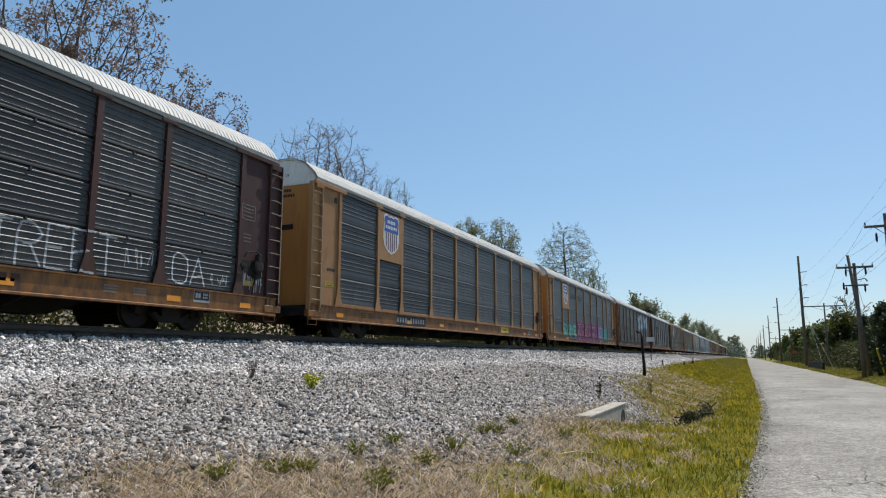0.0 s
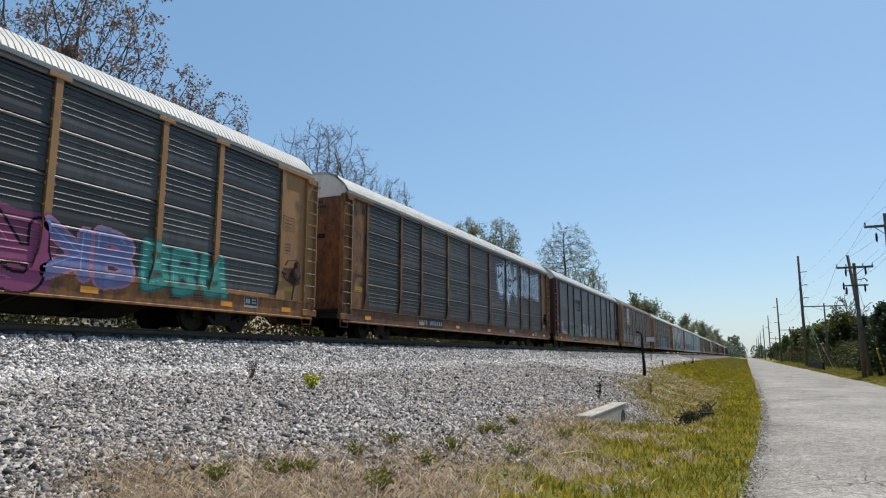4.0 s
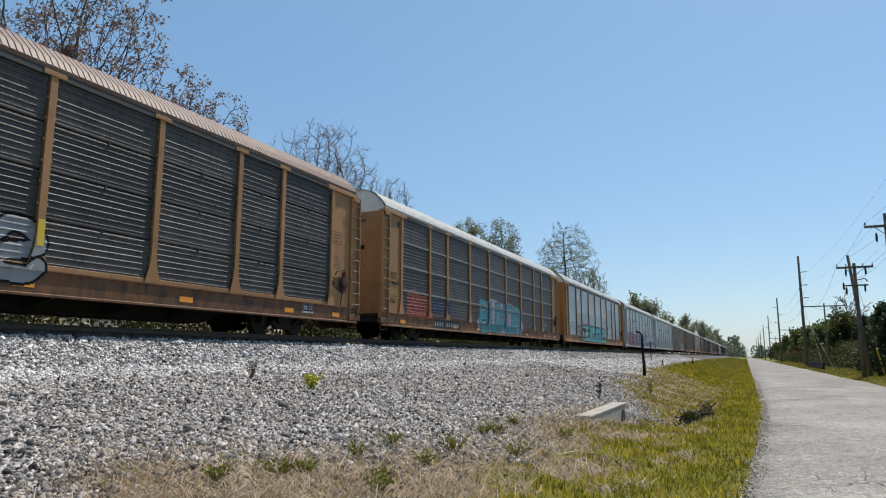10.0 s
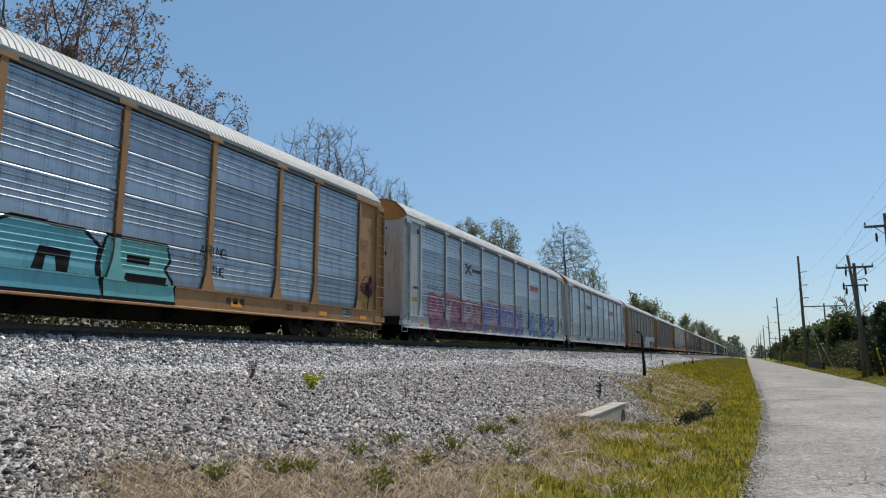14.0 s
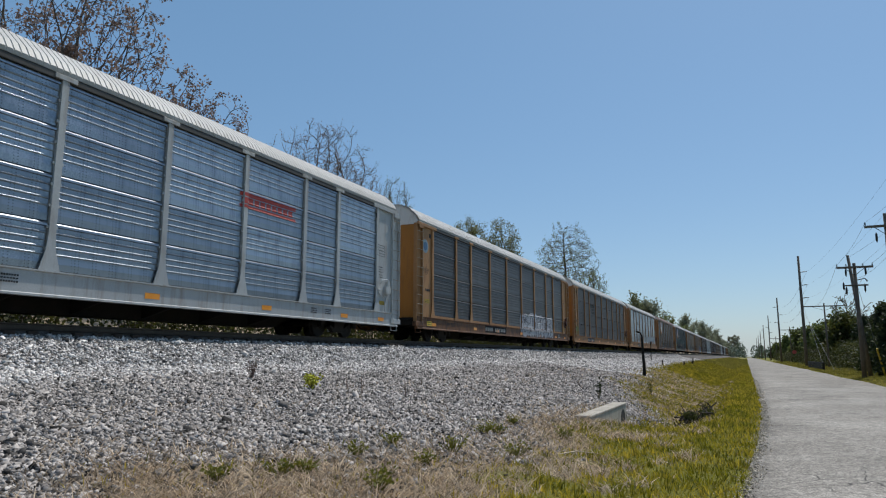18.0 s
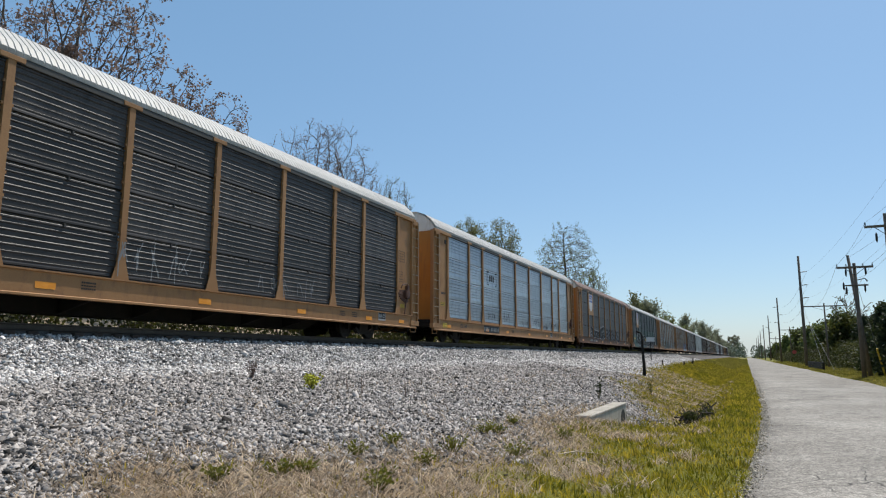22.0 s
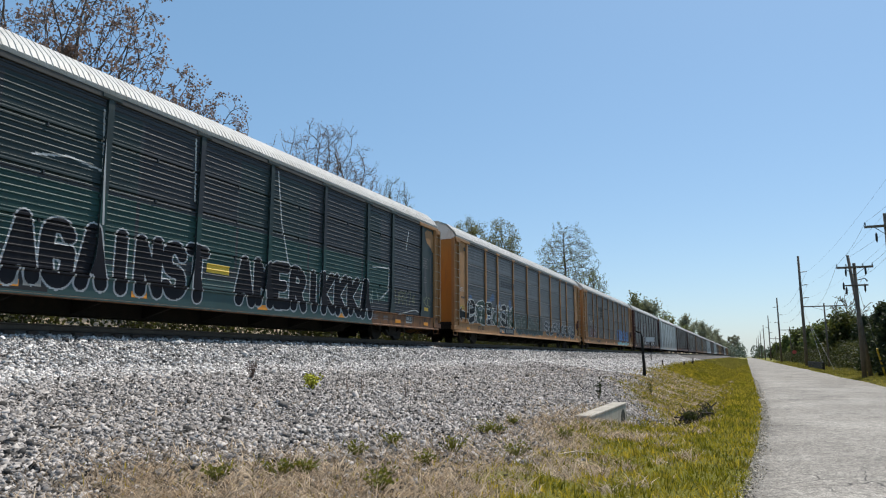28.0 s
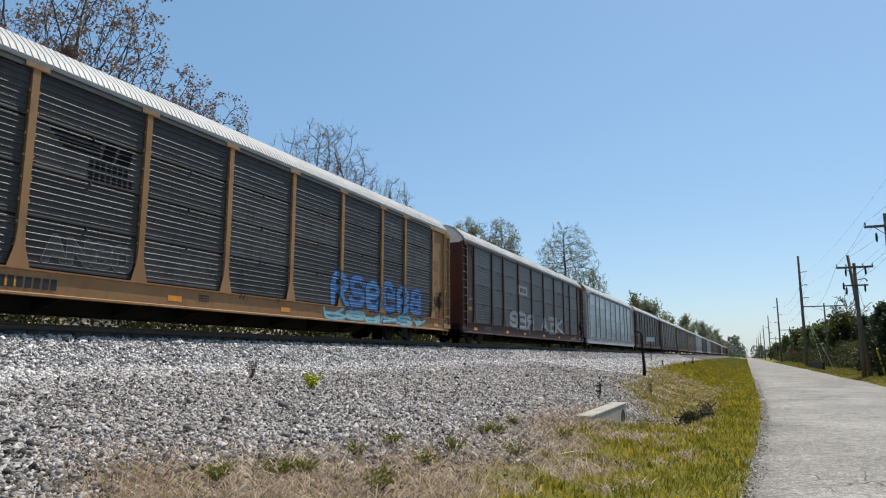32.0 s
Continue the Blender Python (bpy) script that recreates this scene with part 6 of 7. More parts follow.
def scrawl(car, y0, y1, z0, z1, n, colour, seed, w=0.03):
    """Loose looping lines in place of a tag that cannot be read."""
    rng = random.Random(seed)
    polys = []
    cell = (y1 - y0) / n
    for k in range(n):
        a, b = y0 + cell * k, y0 + cell * (k + 0.9)
        pts = [(a + (b - a) * rng.random(), z0 + (z1 - z0) * (rng.uniform(0.6, 1) if q % 2 else rng.uniform(0, 0.4))) for q in range(rng.randrange(4, 7))]
        polys += thick(soften(pts, 2), w)
        if rng.random() < 0.4:
            m = rng.uniform(a, b)
            polys += stroke([(m, z0), (m + rng.uniform(-0.1, 0.1), z1)], w)
    painted(car, "tag_stroke", polys, spray(*colour), 0.005, "thin sprayed tag lines")


def shield(car, lower="stripes", board=True, mats=("tan",)):
    """A painted board with a shield: blue head over pale and dark bars. Lettering stands as plain bars."""
    if board:
        part("sign_board", Shape().box(1.50, 1.535, -9.075, -7.255, 3.05, 4.96, 0.006).mesh("sign_board", M[mats[0]]), car)
    cy, x = -8.165, 1.536
    half, zt, zb = 0.63, 4.86, 3.40

    def outline(s):
        r = [(0, 0.02), (0.18, -0.02), (0.34, 0.05), (0.52, 0.02), (0.60, -0.10), (0.53, -0.28), (0.60, -0.55), (0.62, -0.90), (0.52, -1.18), (0.28, -1.36), (0, -1.46)]
        r = r + [(-a, b) for a, b in r[-2:0:-1]]
        return [(cy + a * s, zt + (b - 0.0) * s - (1 - s) * 0.72) for a, b in r]
    edge, face = closed(outline(1.06)), closed(outline(0.98))
    painted(car, "shield_edge", [edge], M["white"], 0.002, flat=x)
    painted(car, "shield_face", [face], spray(0.58, 0.58, 0.56), 0.004, flat=x)

    def clipped(y0, y1, z0, z1):
        """The part of a rectangle that lies inside the shield."""
        out = []
        zz = np.arange(z0, z1, 0.02)
        for z in zz:
            for a, b in spans([face], z + 0.01):
                a, b = max(a, y0), min(b, y1)
                if b > a:
                    out.append(rect(a, b, z, min(z + 0.02, z1)))
        return out
    painted(car, "shield_head", clipped(cy - 1, cy + 1, 4.22, 4.9), M["blue"], 0.006, flat=x)
    if lower == "stripes":
        for k in range(6):
            y = cy - 0.47 + k * 0.17
            painted(car, "shield_bar", clipped(y, y + 0.085, 3.35, 4.2), spray(0.16, 0.08, 0.12), 0.006, flat=x)
    for n, z in ((5, 4.58), (7, 4.36)):
        painted(car, "lettering_marking", letter_bars(cy - 0.068 * n, cy + 0.068 * n, z, z + 0.13, n, None, 0.35), M["white"], 0.008, flat=x)


def number_plate(car, y0, y1, mat_back="black", mat_bars="white", skip=4, n=11):
    painted(car, "number_band", [rect(y0 - 0.05, y1 + 0.05, 0.60, 0.97)], M[mat_back], 0.003, "dark band of car markings")
    bars = [b for k, b in enumerate(letter_bars(y0, y1, 0.69, 0.88, n, None, 0.42)) if k != skip]
    painted(car, "number_marking", bars, spray(0.28, 0.28, 0.265) if mat_bars == "white" else M[mat_bars], 0.006)


def stripe_logo(car, y0, z1, colour):
    """Three running stripes and two rows of bars in place of a company's name."""
    for k in range(4):
        painted(car, "logo_stripe", [closed([(y0 + 0.1 * k, z1 - 0.09 * k), (y0 + 1.2, z1 - 0.09 * k), (y0 + 1.2, z1 - 0.05 - 0.09 * k), (y0 + 0.1 * k, z1 - 0.05 - 0.09 * k)])], spray(*colour), 0.005)
    painted(car, "logo_block", [closed([(y0 + 1.25, z1 - 0.34), (y0 + 1.32, z1), (y0 + 1.62, z1), (y0 + 1.55, z1 - 0.34)]), closed([(y0 + 1.62, z1 - 0.34), (y0 + 1.70, z1), (y0 + 2.05, z1), (y0 + 1.98, z1 - 0.34)])], spray(*colour), 0.005)
    for n, z in ((7, z1 - 0.60), (8, z1 - 0.86)):
        painted(car, "lettering_marking", letter_bars(y0 + 0.95, y0 + 0.95 + 0.15 * n, z, z + 0.17, n, None, 0.3), spray(*colour), 0.005)


def end_text(car, number=True):
    """Markings on the end that leads: a warning on the pale cap, bars for the car's number."""
    polys = words("EXCESS HEIGHT CAR", -0.50, 0.34, 5.42, 5.53)
    v, f = [], []
    yb = -(HALF - 0.35) - 0.066
    lev = np.linspace(5.42, 5.53, 13)
    for za, zb in zip(lev[:-1], lev[1:]):
        for a, b in spans(polys, (za + zb) / 2):
            o = len(v)
            v += [(a, yb, za), (b, yb, za), (b, yb, zb), (a, yb, zb)]
            f.append((o, o + 1, o + 2, o + 3))
    tagged(part("warning_marking", raw_mesh("warning_marking", v, f, M["black"]), car), kind="stuff")
    s = Shape()
    for k in range(4):
        s.box(0.06 + 0.10 * k, 0.135 + 0.10 * k, yb, yb + 0.004, 4.88, 4.98)
    for k in range(6):
        s.box(0.02 + 0.10 * k, 0.09 + 0.10 * k, yb, yb + 0.004, 4.70, 4.80)
    tagged(part("number_marking", s.mesh("number_marking", M["black"]), car), kind="stuff")
    part("door_handle", Shape().box(-0.50, 0.56, yb - 0.03, yb + 0.06, 3.58, 3.74, 0.01).mesh("door_handle", M["steel_dark"]), car)
    part("door_seam", Shape().box(-1.018, -0.982, yb - 0.006, yb + 0.05, 1.0, 5.62, 0.004).mesh("door_seam", M["steel_dark"]), car)
    for z in (1.9, 3.3, 4.75):
        part("hinge", Shape().box(-1.13, -0.93, yb - 0.035, yb + 0.03, z - 0.17, z + 0.17, 0.02).mesh("hinge", M["gusset"]), car)


def common_marks(i, car, dark=False):
    """Stencils, stickers and reflectors that every car bears."""
    rng = random.Random(900 + i)
    tone = M["black"] if not dark else spray(0.20, 0.18, 0.17)
    painted(car, "sticker", [rect(-12.68, -12.18, 1.66, 1.84)], M["sticker"], 0.004, "yellow warning sticker")
    painted(car, "sticker_lines", letter_bars(-12.64, -12.22, 1.69, 1.73, 8, None) + letter_bars(-12.64, -12.22, 1.77, 1.80, 9, None), M["black"], 0.006)
    # framed stencil block near the trailing end
    y, z = 11.9, 3.2
    frame_polys = stroke([(y, z), (y + 0.62, z), (y + 0.62, z + 0.42), (y, z + 0.42), (y, z)], 0.018)
    painted(car, "stencil_frame", frame_polys, tone, 0.004)
    rows = []
    for k in range(3):
        rows += letter_bars(y + 0.06, y + 0.56, z + 0.08 + 0.11 * k, z + 0.115 + 0.11 * k, 10, None, 0.4)
    painted(car, "stencil_marking", rows, tone, 0.004)
    rows = []
    for k in range(rng.randrange(3, 6)):
        rows += letter_bars(y + 0.1, y + 0.5, 2.75 - 0.10 * k, 2.78 - 0.10 * k, 9, None, 0.4)
    painted(car, "stencil_marking", rows, tone, 0.004)
    painted(car, "stencil_marking", letter_bars(-12.6, -12.1, 2.2, 2.3, 8, None), tone, 0.004)
    if rng.random() < 0.7:
        painted(car, "sticker", [rect(12.15, 12.55, 1.30, 1.45)], M["sticker"], 0.004, "yellow warning sticker")
    for y in (-11.8, -7.0 + rng.uniform(-1, 1), -3.2, 1.2, 5.4, 9.6, 12.2):
        painted(car, "reflector", [rect(y - 0.22, y + 0.22, 0.66, 0.80)], M["amber"], 0.004, "amber reflector strip")
    for y in (-10.4, -9.9, -2.4, 7.6, 8.4):
        rows = letter_bars(y, y + 0.36, 0.86, 0.89, 7, None) + letter_bars(y, y + 0.36, 0.79, 0.82, 6, None) + letter_bars(y, y + 0.36, 0.72, 0.75, 7, None)
        painted(car, "stencil_marking", rows, tone, 0.004)
    # a black placard with pale lines and the owner's mark as plain bars
    y = {-1: 10.25, 2: 9.9, 6: 10.78, 11: 6.35}.get(i, 10.3)
    if TRAIN[i][0] != "grey_paint":
        painted(car, "placard_edge", [rect(y, y + 0.56, 0.69, 0.985)], spray(0.36, 0.36, 0.35), 0.004)
        painted(car, "placard", [rect(y + 0.02, y + 0.54, 0.75, 0.975)], M["black"], 0.006, "black inspection placard")
        painted(car, "placard_lines", letter_bars(y + 0.06, y + 0.26, 0.80, 0.93, 2, None) + letter_bars(y + 0.32, y + 0.5, 0.80, 0.84, 3, None) + letter_bars(y + 0.32, y + 0.5, 0.89, 0.93, 3, None), spray(0.36, 0.36, 0.35), 0.008)
    if i in (-1, 2, 6, 5):
        painted(car, "owner_marking", letter_bars(5.0, 5.8, 0.74, 0.90, 3, None, 0.3), M["gusset"] if i != 2 else spray(0.3, 0.29, 0.27), 0.004)
    if i in (8, 9, 11):
        painted(car, "sticker", [rect(-12.55, -12.05, 0.66, 0.86)], M["yellow"], 0.005, "yellow warning plate")
        painted(car, "sticker_lines", letter_bars(-12.48, -12.12, 0.70, 0.74, 6, None) + letter_bars(-12.48, -12.12, 0.78, 0.82, 5, None), M["black"], 0.007)
    if i == 0:
        painted(car, "owner_plate", [rect(5.1, 6.4, 0.67, 0.985)], M["yellow"], 0.005, "yellow owner's plate")
        painted(car, "owner_marking", letter_bars(5.4, 6.2, 0.77, 0.90, 6, None, 0.45), spray(0.10, 0.06, 0.02), 0.007)
    part("vent_box", Shape().box(1.47, 1.50, -0.09, 0.09, -0.10, 0.10, 0.01).mesh("vent_box", M["black"]), car, (0, -12.15, 4.72))
    part("vent_box", Shape().box(1.47, 1.50, -0.09, 0.09, -0.10, 0.10, 0.01).mesh("vent_box", M["black"]), car, (0, 11.9, 4.75))
    part("door_gap", Shape().box(1.42, 1.47, -0.08, 0.08, SILL1, TOP + 0.1).mesh("door_gap", M["black"]), car, (0, 13.10, 0))
    if i != 13:
        part("handbrake", shared("handbrake", {"tan": M["gusset"], "grey_paint": M["grey_paint"]}.get(TRAIN[i][0], M["steel_dark"]), handbrake_shape), car, (0, 12.55, 1.85))


for i in range(-2, 19):
    common_marks(i, CARS[i], TRAIN[i][0] in ("maroon", "green"))
    end_text(CARS[i])

WHITE, PALE, INK = (0.62, 0.62, 0.62), (0.40, 0.41, 0.42), (0.012, 0.012, 0.014)
TEAL, SKY = (0.07, 0.30, 0.25), (0.40, 0.50, 0.60)

c = CARS[-1]
hand_words(c, "STREET", 4.45, 8.0, 1.10, 1.98, (0.40, 0.40, 0.41), 0.05, 1)
scrawl(c, 8.13, 8.97, 1.25, 1.95, 4, PALE, 2, 0.02)
hand_words(c, "OA", 9.55, 10.75, 1.13, 1.86, (0.50, 0.50, 0.50), 0.045, 3)
scrawl(c, 10.84, 11.5, 1.2, 1.5, 3, PALE, 4, 0.02)
scrawl(c, 12.1, 13.0, 1.15, 1.95, 5, PALE, 5, 0.02)
number_plate(c, 0.6, 3.2, "black", "white")

c = CARS[0]
shield(c)
number_plate(c, -7.6, -5.0, "black", "white")
scrawl(c, -8.3, -7.4, 1.4, 2.2, 3, (0.04, 0.04, 0.045), 8)
scrawl(c, 3.0, 6.0, 1.3, 2.0, 5, (0.04, 0.04, 0.045), 9)

c = CARS[1]
shield(c)
painted(c, "slogan", words("BUILDING", -6.45, -4.50, 4.05, 4.42), spray(0.004, 0.004, 0.005), 0.005)
painted(c, "slogan", words("AMERICA", -4.05, -2.20, 4.05, 4.42), spray(0.004, 0.004, 0.005), 0.005)
bubble_letters(c, -9.1, -4.6, 0.9, 2.0, 5, TEAL, (0.05, 0.2, 0.2), 11, (0.14, 0.42, 0.30))
bubble_letters(c, -4.35, 4.4, 0.56, 2.2, 6, (0.27, 0.06, 0.15), INK, 12, (0.34, 0.11, 0.19), (0.20, 0.05, 0.12))
bubble_letters(c, 4.2, 6.6, 0.8, 2.2, 2, (0.16, 0.18, 0.36), (0.4, 0.2, 0.3), 13)
bubble_letters(c, 6.7, 9.5, 0.87, 2.1, 3, TEAL, (0.04, 0.16, 0.16), 14)
number_plate(c, -7.0, -4.6)

c = CARS[2]
# big looping throw-up in pale blue with dark outlines and hanging spikes
loops = [
    [(2.66, 4.55), (2.95, 4.40), (3.25, 4.62), (3.60, 4.45), (3.98, 4.92), (4.12, 4.5), (4.05, 3.6), (3.9, 3.0), (3.55, 2.72), (3.15, 2.80), (2.85, 3.2), (2.72, 3.9)],
    [(4.2, 4.75), (4.55, 4.6), (4.95, 4.95), (5.3, 4.75), (5.62, 4.3), (5.72, 3.7), (5.45, 3.1), (5.05, 2.85), (4.75, 2.1), (4.6, 2.6), (4.15, 2.85), (4.35, 3.6)],
    [(5.75, 3.9), (6.2, 4.05), (6.62, 3.95), (6.40, 3.3), (6.36, 2.45), (6.2, 2.9), (5.75, 3.15), (5.5, 3.35)],
    [(5.88, 4.1), (6.2, 4.15), (6.42, 4.5), (6.3, 4.85), (6.0, 4.85), (5.82, 4.5)],
]
loops = [rounded(p, 1) for p in loops]
painted(c, "sprayed_rim", [closed(swollen(p, 0.13)) for p in loops], spray(0.44, 0.50, 0.56), 0.003)
painted(c, "sprayed_outline", [closed(swollen(p, 0.085)) for p in loops], spray(0.012, 0.014, 0.03), 0.005)
for one in loops:
    painted(c, "sprayed_letter", [closed(swollen(one, -0.035))], spray(*SKY), 0.008, "pale blue sprayed graffiti shape")
inside = stroke([(3.0, 4.3), (3.02, 3.85), (3.35, 4.0), (3.62, 4.2)], 0.13) + stroke([(3.3, 3.6), (3.45, 3.55), (3.45, 3.75)], 0.06) + stroke([(3.62, 4.2), (3.75, 3.6), (3.72, 3.2)], 0.09)
inside += stroke([(4.35, 3.9), (4.75, 3.2), (5.1, 3.1)], 0.09) + stroke([(4.75, 4.45), (4.95, 4.2), (4.7, 3.8), (4.85, 3.5), (5.2, 3.55), (5.3, 3.85), (5.05, 3.95), (4.85, 3.75)], 0.11) + stroke([(5.25, 4.7), (5.45, 4.2), (5.5, 3.7)], 0.10) + stroke([(6.05, 4.35), (6.05, 4.65)], 0.05)
painted(c, "sprayed_stroke", inside, spray(0.012, 0.014, 0.03), 0.011)
bubble_letters(c, 6.95, 11.15, 3.15, 4.75, 5, (0.34, 0.44, 0.55), INK, 22, None, None, (0.44, 0.5, 0.56))
painted(c, "number_marking", letter_bars(4.7, 5.5, 0.72, 0.90, 5, None, 0.45), M["white"], 0.004)
number_plate(c, -7.5, -5.0)

c = CARS[3]
stripe_logo(c, -6.85, 4.0, (0.005, 0.005, 0.006))
painted(c, "sprayed_blob", [closed([(-11.5, 1.75), (-11.35, 2.0), (-11.0, 1.98), (-10.85, 1.75), (-10.95, 1.45), (-10.6, 1.25), (-10.2, 1.3), (-9.75, 1.08), (-10.6, 1.06), (-11.2, 1.15), (-11.15, 1.5)])], spray(0.30, 0.25, 0.36), 0.005)
bubble_letters(c, -8.9, -5.7, 0.85, 1.6, 5, (0.05, 0.07, 0.05), (0.34, 0.44, 0.26), 31)
fat_words(c, "BUNK", -4.0, -0.15, 1.02, 2.12, (0.30, 0.31, 0.32), (0.17, 0.18, 0.185), 0.24, 0.035, 32)
hand_words(c, "GDN", -5.28, -4.1, 1.05, 1.45, PALE, 0.035, 33)
painted(c, "tag_stroke", stroke([(-5.15, 1.66), (-4.72, 1.66), (-4.94, 1.98), (-5.15, 1.66)], 0.025) + stroke([(-5.15, 1.88), (-4.72, 1.88), (-4.94, 1.56), (-5.15, 1.88)], 0.025), spray(*PALE), 0.005)
hand_words(c, "KP", 1.9, 3.3, 1.05, 1.85, PALE, 0.05, 34)
scrawl(c, 4.2, 6.2, 1.1, 2.1, 5, PALE, 35)
scrawl(c, 8.4, 11.0, 1.1, 1.7, 5, PALE, 36)
scrawl(c, -8.95, -7.2, 1.7, 2.1, 4, PALE, 37)
number_plate(c, -8.3, -5.8)

c = CARS[4]
shield(c)
bubble_letters(c, -11.45, -9.15, 1.12, 2.3, 3, (0.22, 0.225, 0.23), INK, 41, None, None, (0.28, 0.285, 0.29))
bubble_letters(c, -9.1, -7.2, 1.12, 2.45, 2, (0.20, 0.205, 0.21), INK, 42, None, None, (0.28, 0.285, 0.29))
bubble_letters(c, -7.2, -5.7, 1.15, 2.05, 2, (0.24, 0.245, 0.25), INK, 43)
bubble_letters(c, -4.7, 1.65, 0.62, 2.1, 5, (0.33, 0.32, 0.27), INK, 44, (0.26, 0.27, 0.28))
for y in POSTS[1:6]:
    painted(c, "yellow_patch", [rect(y - 0.075, y + 0.075, 1.5, 2.05)], M["yellow"], 0.013)
scrawl(c, -13.2, -11.9, 1.1, 1.35, 5, (0.08, 0.04, 0.02), 45)
number_plate(c, -9.0, -6.3)

c = CARS[5]
painted(c, "sprayed_blob", [closed([(-11.35, 0.98), (-9.15, 0.98), (-9.2, 1.6), (-9.4, 2.0), (-10.0, 1.9), (-10.6, 2.15), (-11.3, 2.05)])], spray(0.36, 0.09, 0.05), 0.003)
bubble_letters(c, -11.3, -9.3, 1.15, 1.95, 4, (0.34, 0.08, 0.05), (0.03, 0.03, 0.045), 51)
bubble_letters(c, -9.0, -6.7, 1.3, 1.95, 4, (0.03, 0.045, 0.09), (0.02, 0.03, 0.06), 52)
painted(c, "sprayed_halo", [closed(rounded([(-3.7, 0.62), (-2.9, 1.5), (-2.0, 2.15), (-1.0, 2.6), (0.6, 2.3), (2.2, 2.5), (3.6, 2.2), (4.6, 1.3), (4.5, 0.62)], 2))], spray(0.32, 0.28, 0.35), 0.003)
fat_words(c, "BUXOR", -2.9, 4.3, 0.62, 2.36, (0.055, 0.25, 0.29), (0.012, 0.03, 0.05), 0.40, 0.05, 53)
hand_words(c, "HIST", -13.0, -12.25, 2.42, 2.66, INK, 0.035, 55)
hand_words(c, "RTE", -12.95, -12.3, 2.08, 2.30, INK, 0.035, 56)
scrawl(c, -12.95, -12.3, 1.4, 1.65, 4, INK, 57, 0.03)
scrawl(c, 9.2, 10.4, 1.2, 1.9, 3, PALE, 54)
number_plate(c, -8.7, -5.8)

c = CARS[6]
painted(c, "sprayed_halo", [closed([(-7.2, 1.0), (-5.0, 0.98), (-2.0, 1.9), (-3.5, 2.35), (-5.5, 2.2), (-7.0, 2.4)])], spray(0.34, 0.26, 0.36), 0.002)
painted(c, "sprayed_stroke", [closed([(-7.05, 1.62), (-6.9, 1.74), (-5.8, 1.70), (-5.5, 1.5), (-5.9, 1.42), (-6.1, 0.95), (-6.35, 0.95), (-6.25, 1.5), (-6.6, 1.52)])], spray(*INK), 0.012)
# four blocky teal letters, edge to edge
blocks = [
    [(-6.3, 0.66), (-5.95, 1.4), (-5.55, 1.45), (-5.85, 1.72), (-6.7, 1.72), (-6.9, 1.98), (-4.2, 2.02), (-3.72, 1.86), (-3.85, 1.5), (-3.62, 1.25), (-3.7, 0.66)],
    [(-3.62, 0.62), (-3.5, 1.3), (-3.75, 1.4), (-3.6, 1.98), (-1.55, 2.0), (-1.35, 1.7), (-1.5, 1.35), (-1.3, 0.9), (-1.45, 0.62)],
    [(-1.36, 0.62), (-1.2, 1.9), (-1.0, 2.0), (0.6, 1.98), (1.0, 1.7), (0.95, 1.2), (1.1, 0.62)],
    [(1.16, 0.62), (1.05, 1.4), (1.2, 1.98), (2.9, 1.98), (3.0, 1.62), (2.85, 1.4), (3.1, 1.1), (3.2, 0.62)],
]
painted(c, "sprayed_outline", [closed(swollen(p, 0.075)) for p in blocks], spray(*INK), 0.005)
for k, one in enumerate(blocks):
    painted(c, "sprayed_letter", [closed(swollen(one, -0.02))], spray(*((0.17, 0.46, 0.40), (0.13, 0.42, 0.42), (0.14, 0.40, 0.46), (0.17, 0.44, 0.42))[k]), 0.008, "teal sprayed block letter")
holes_in = [rect(-5.05, -4.5, 1.5, 1.72), rect(-5.1, -4.45, 0.98, 1.22), closed([(-3.05, 1.12), (-2.85, 1.5), (-2.6, 1.5), (-2.6, 1.12)]), closed([(-2.2, 1.1), (-2.15, 1.5), (-1.85, 1.5), (-1.9, 1.1)]), closed([(-0.5, 1.05), (-0.35, 1.55), (0.35, 1.5), (0.3, 1.05), (0.05, 1.05), (0.0, 1.35), (-0.2, 1.35), (-0.25, 1.05)]), rect(1.75, 2.4, 1.45, 1.62), closed([(1.7, 1.0), (1.75, 1.22), (2.95, 1.2), (2.9, 1.0)])]
painted(c, "sprayed_stroke", holes_in, spray(*INK), 0.011)
painted(c, "tag_words", words("FST", -8.5, -7.5, 1.72, 1.98), M["black"], 0.005)
painted(c, "tag_words", words("TKU", -8.5, -7.5, 1.22, 1.48), M["black"], 0.005)
number_plate(c, -8.9, -6.4)
scrawl(c, 3.4, 4.2, 1.6, 2.0, 3, (0.2, 0.22, 0.26), 62)
hand_words(c, "ARING", 4.0, 5.0, 1.95, 2.2, INK, 0.03, 63)
hand_words(c, "THE", 4.45, 4.95, 1.45, 1.68, INK, 0.03, 64)

c = CARS[7]
bubble_letters(c, -11.0, -4.2, 0.58, 2.15, 5, (0.30, 0.24, 0.27), (0.17, 0.05, 0.07), 71, (0.28, 0.13, 0.17), (0.24, 0.13, 0.13))
bubble_letters(c, -4.1, 2.7, 0.58, 2.3, 4, (0.08, 0.11, 0.30), (0.30, 0.31, 0.36), 72, (0.12, 0.15, 0.33), (0.26, 0.17, 0.18))
bubble_letters(c, 4.2, 10.6, 0.7, 2.2, 5, (0.30, 0.31, 0.33), INK, 73, (0.10, 0.20, 0.42))
painted(c, "logo_cross", stroke([(-6.6, 3.5), (-5.9, 4.0)], 0.13) + stroke([(-6.6, 4.0), (-5.9, 3.5)], 0.13), M["black"], 0.005)
painted(c, "lettering_marking", letter_bars(-5.7, -4.4, 3.66, 3.84, 8, None), M["black"], 0.005)
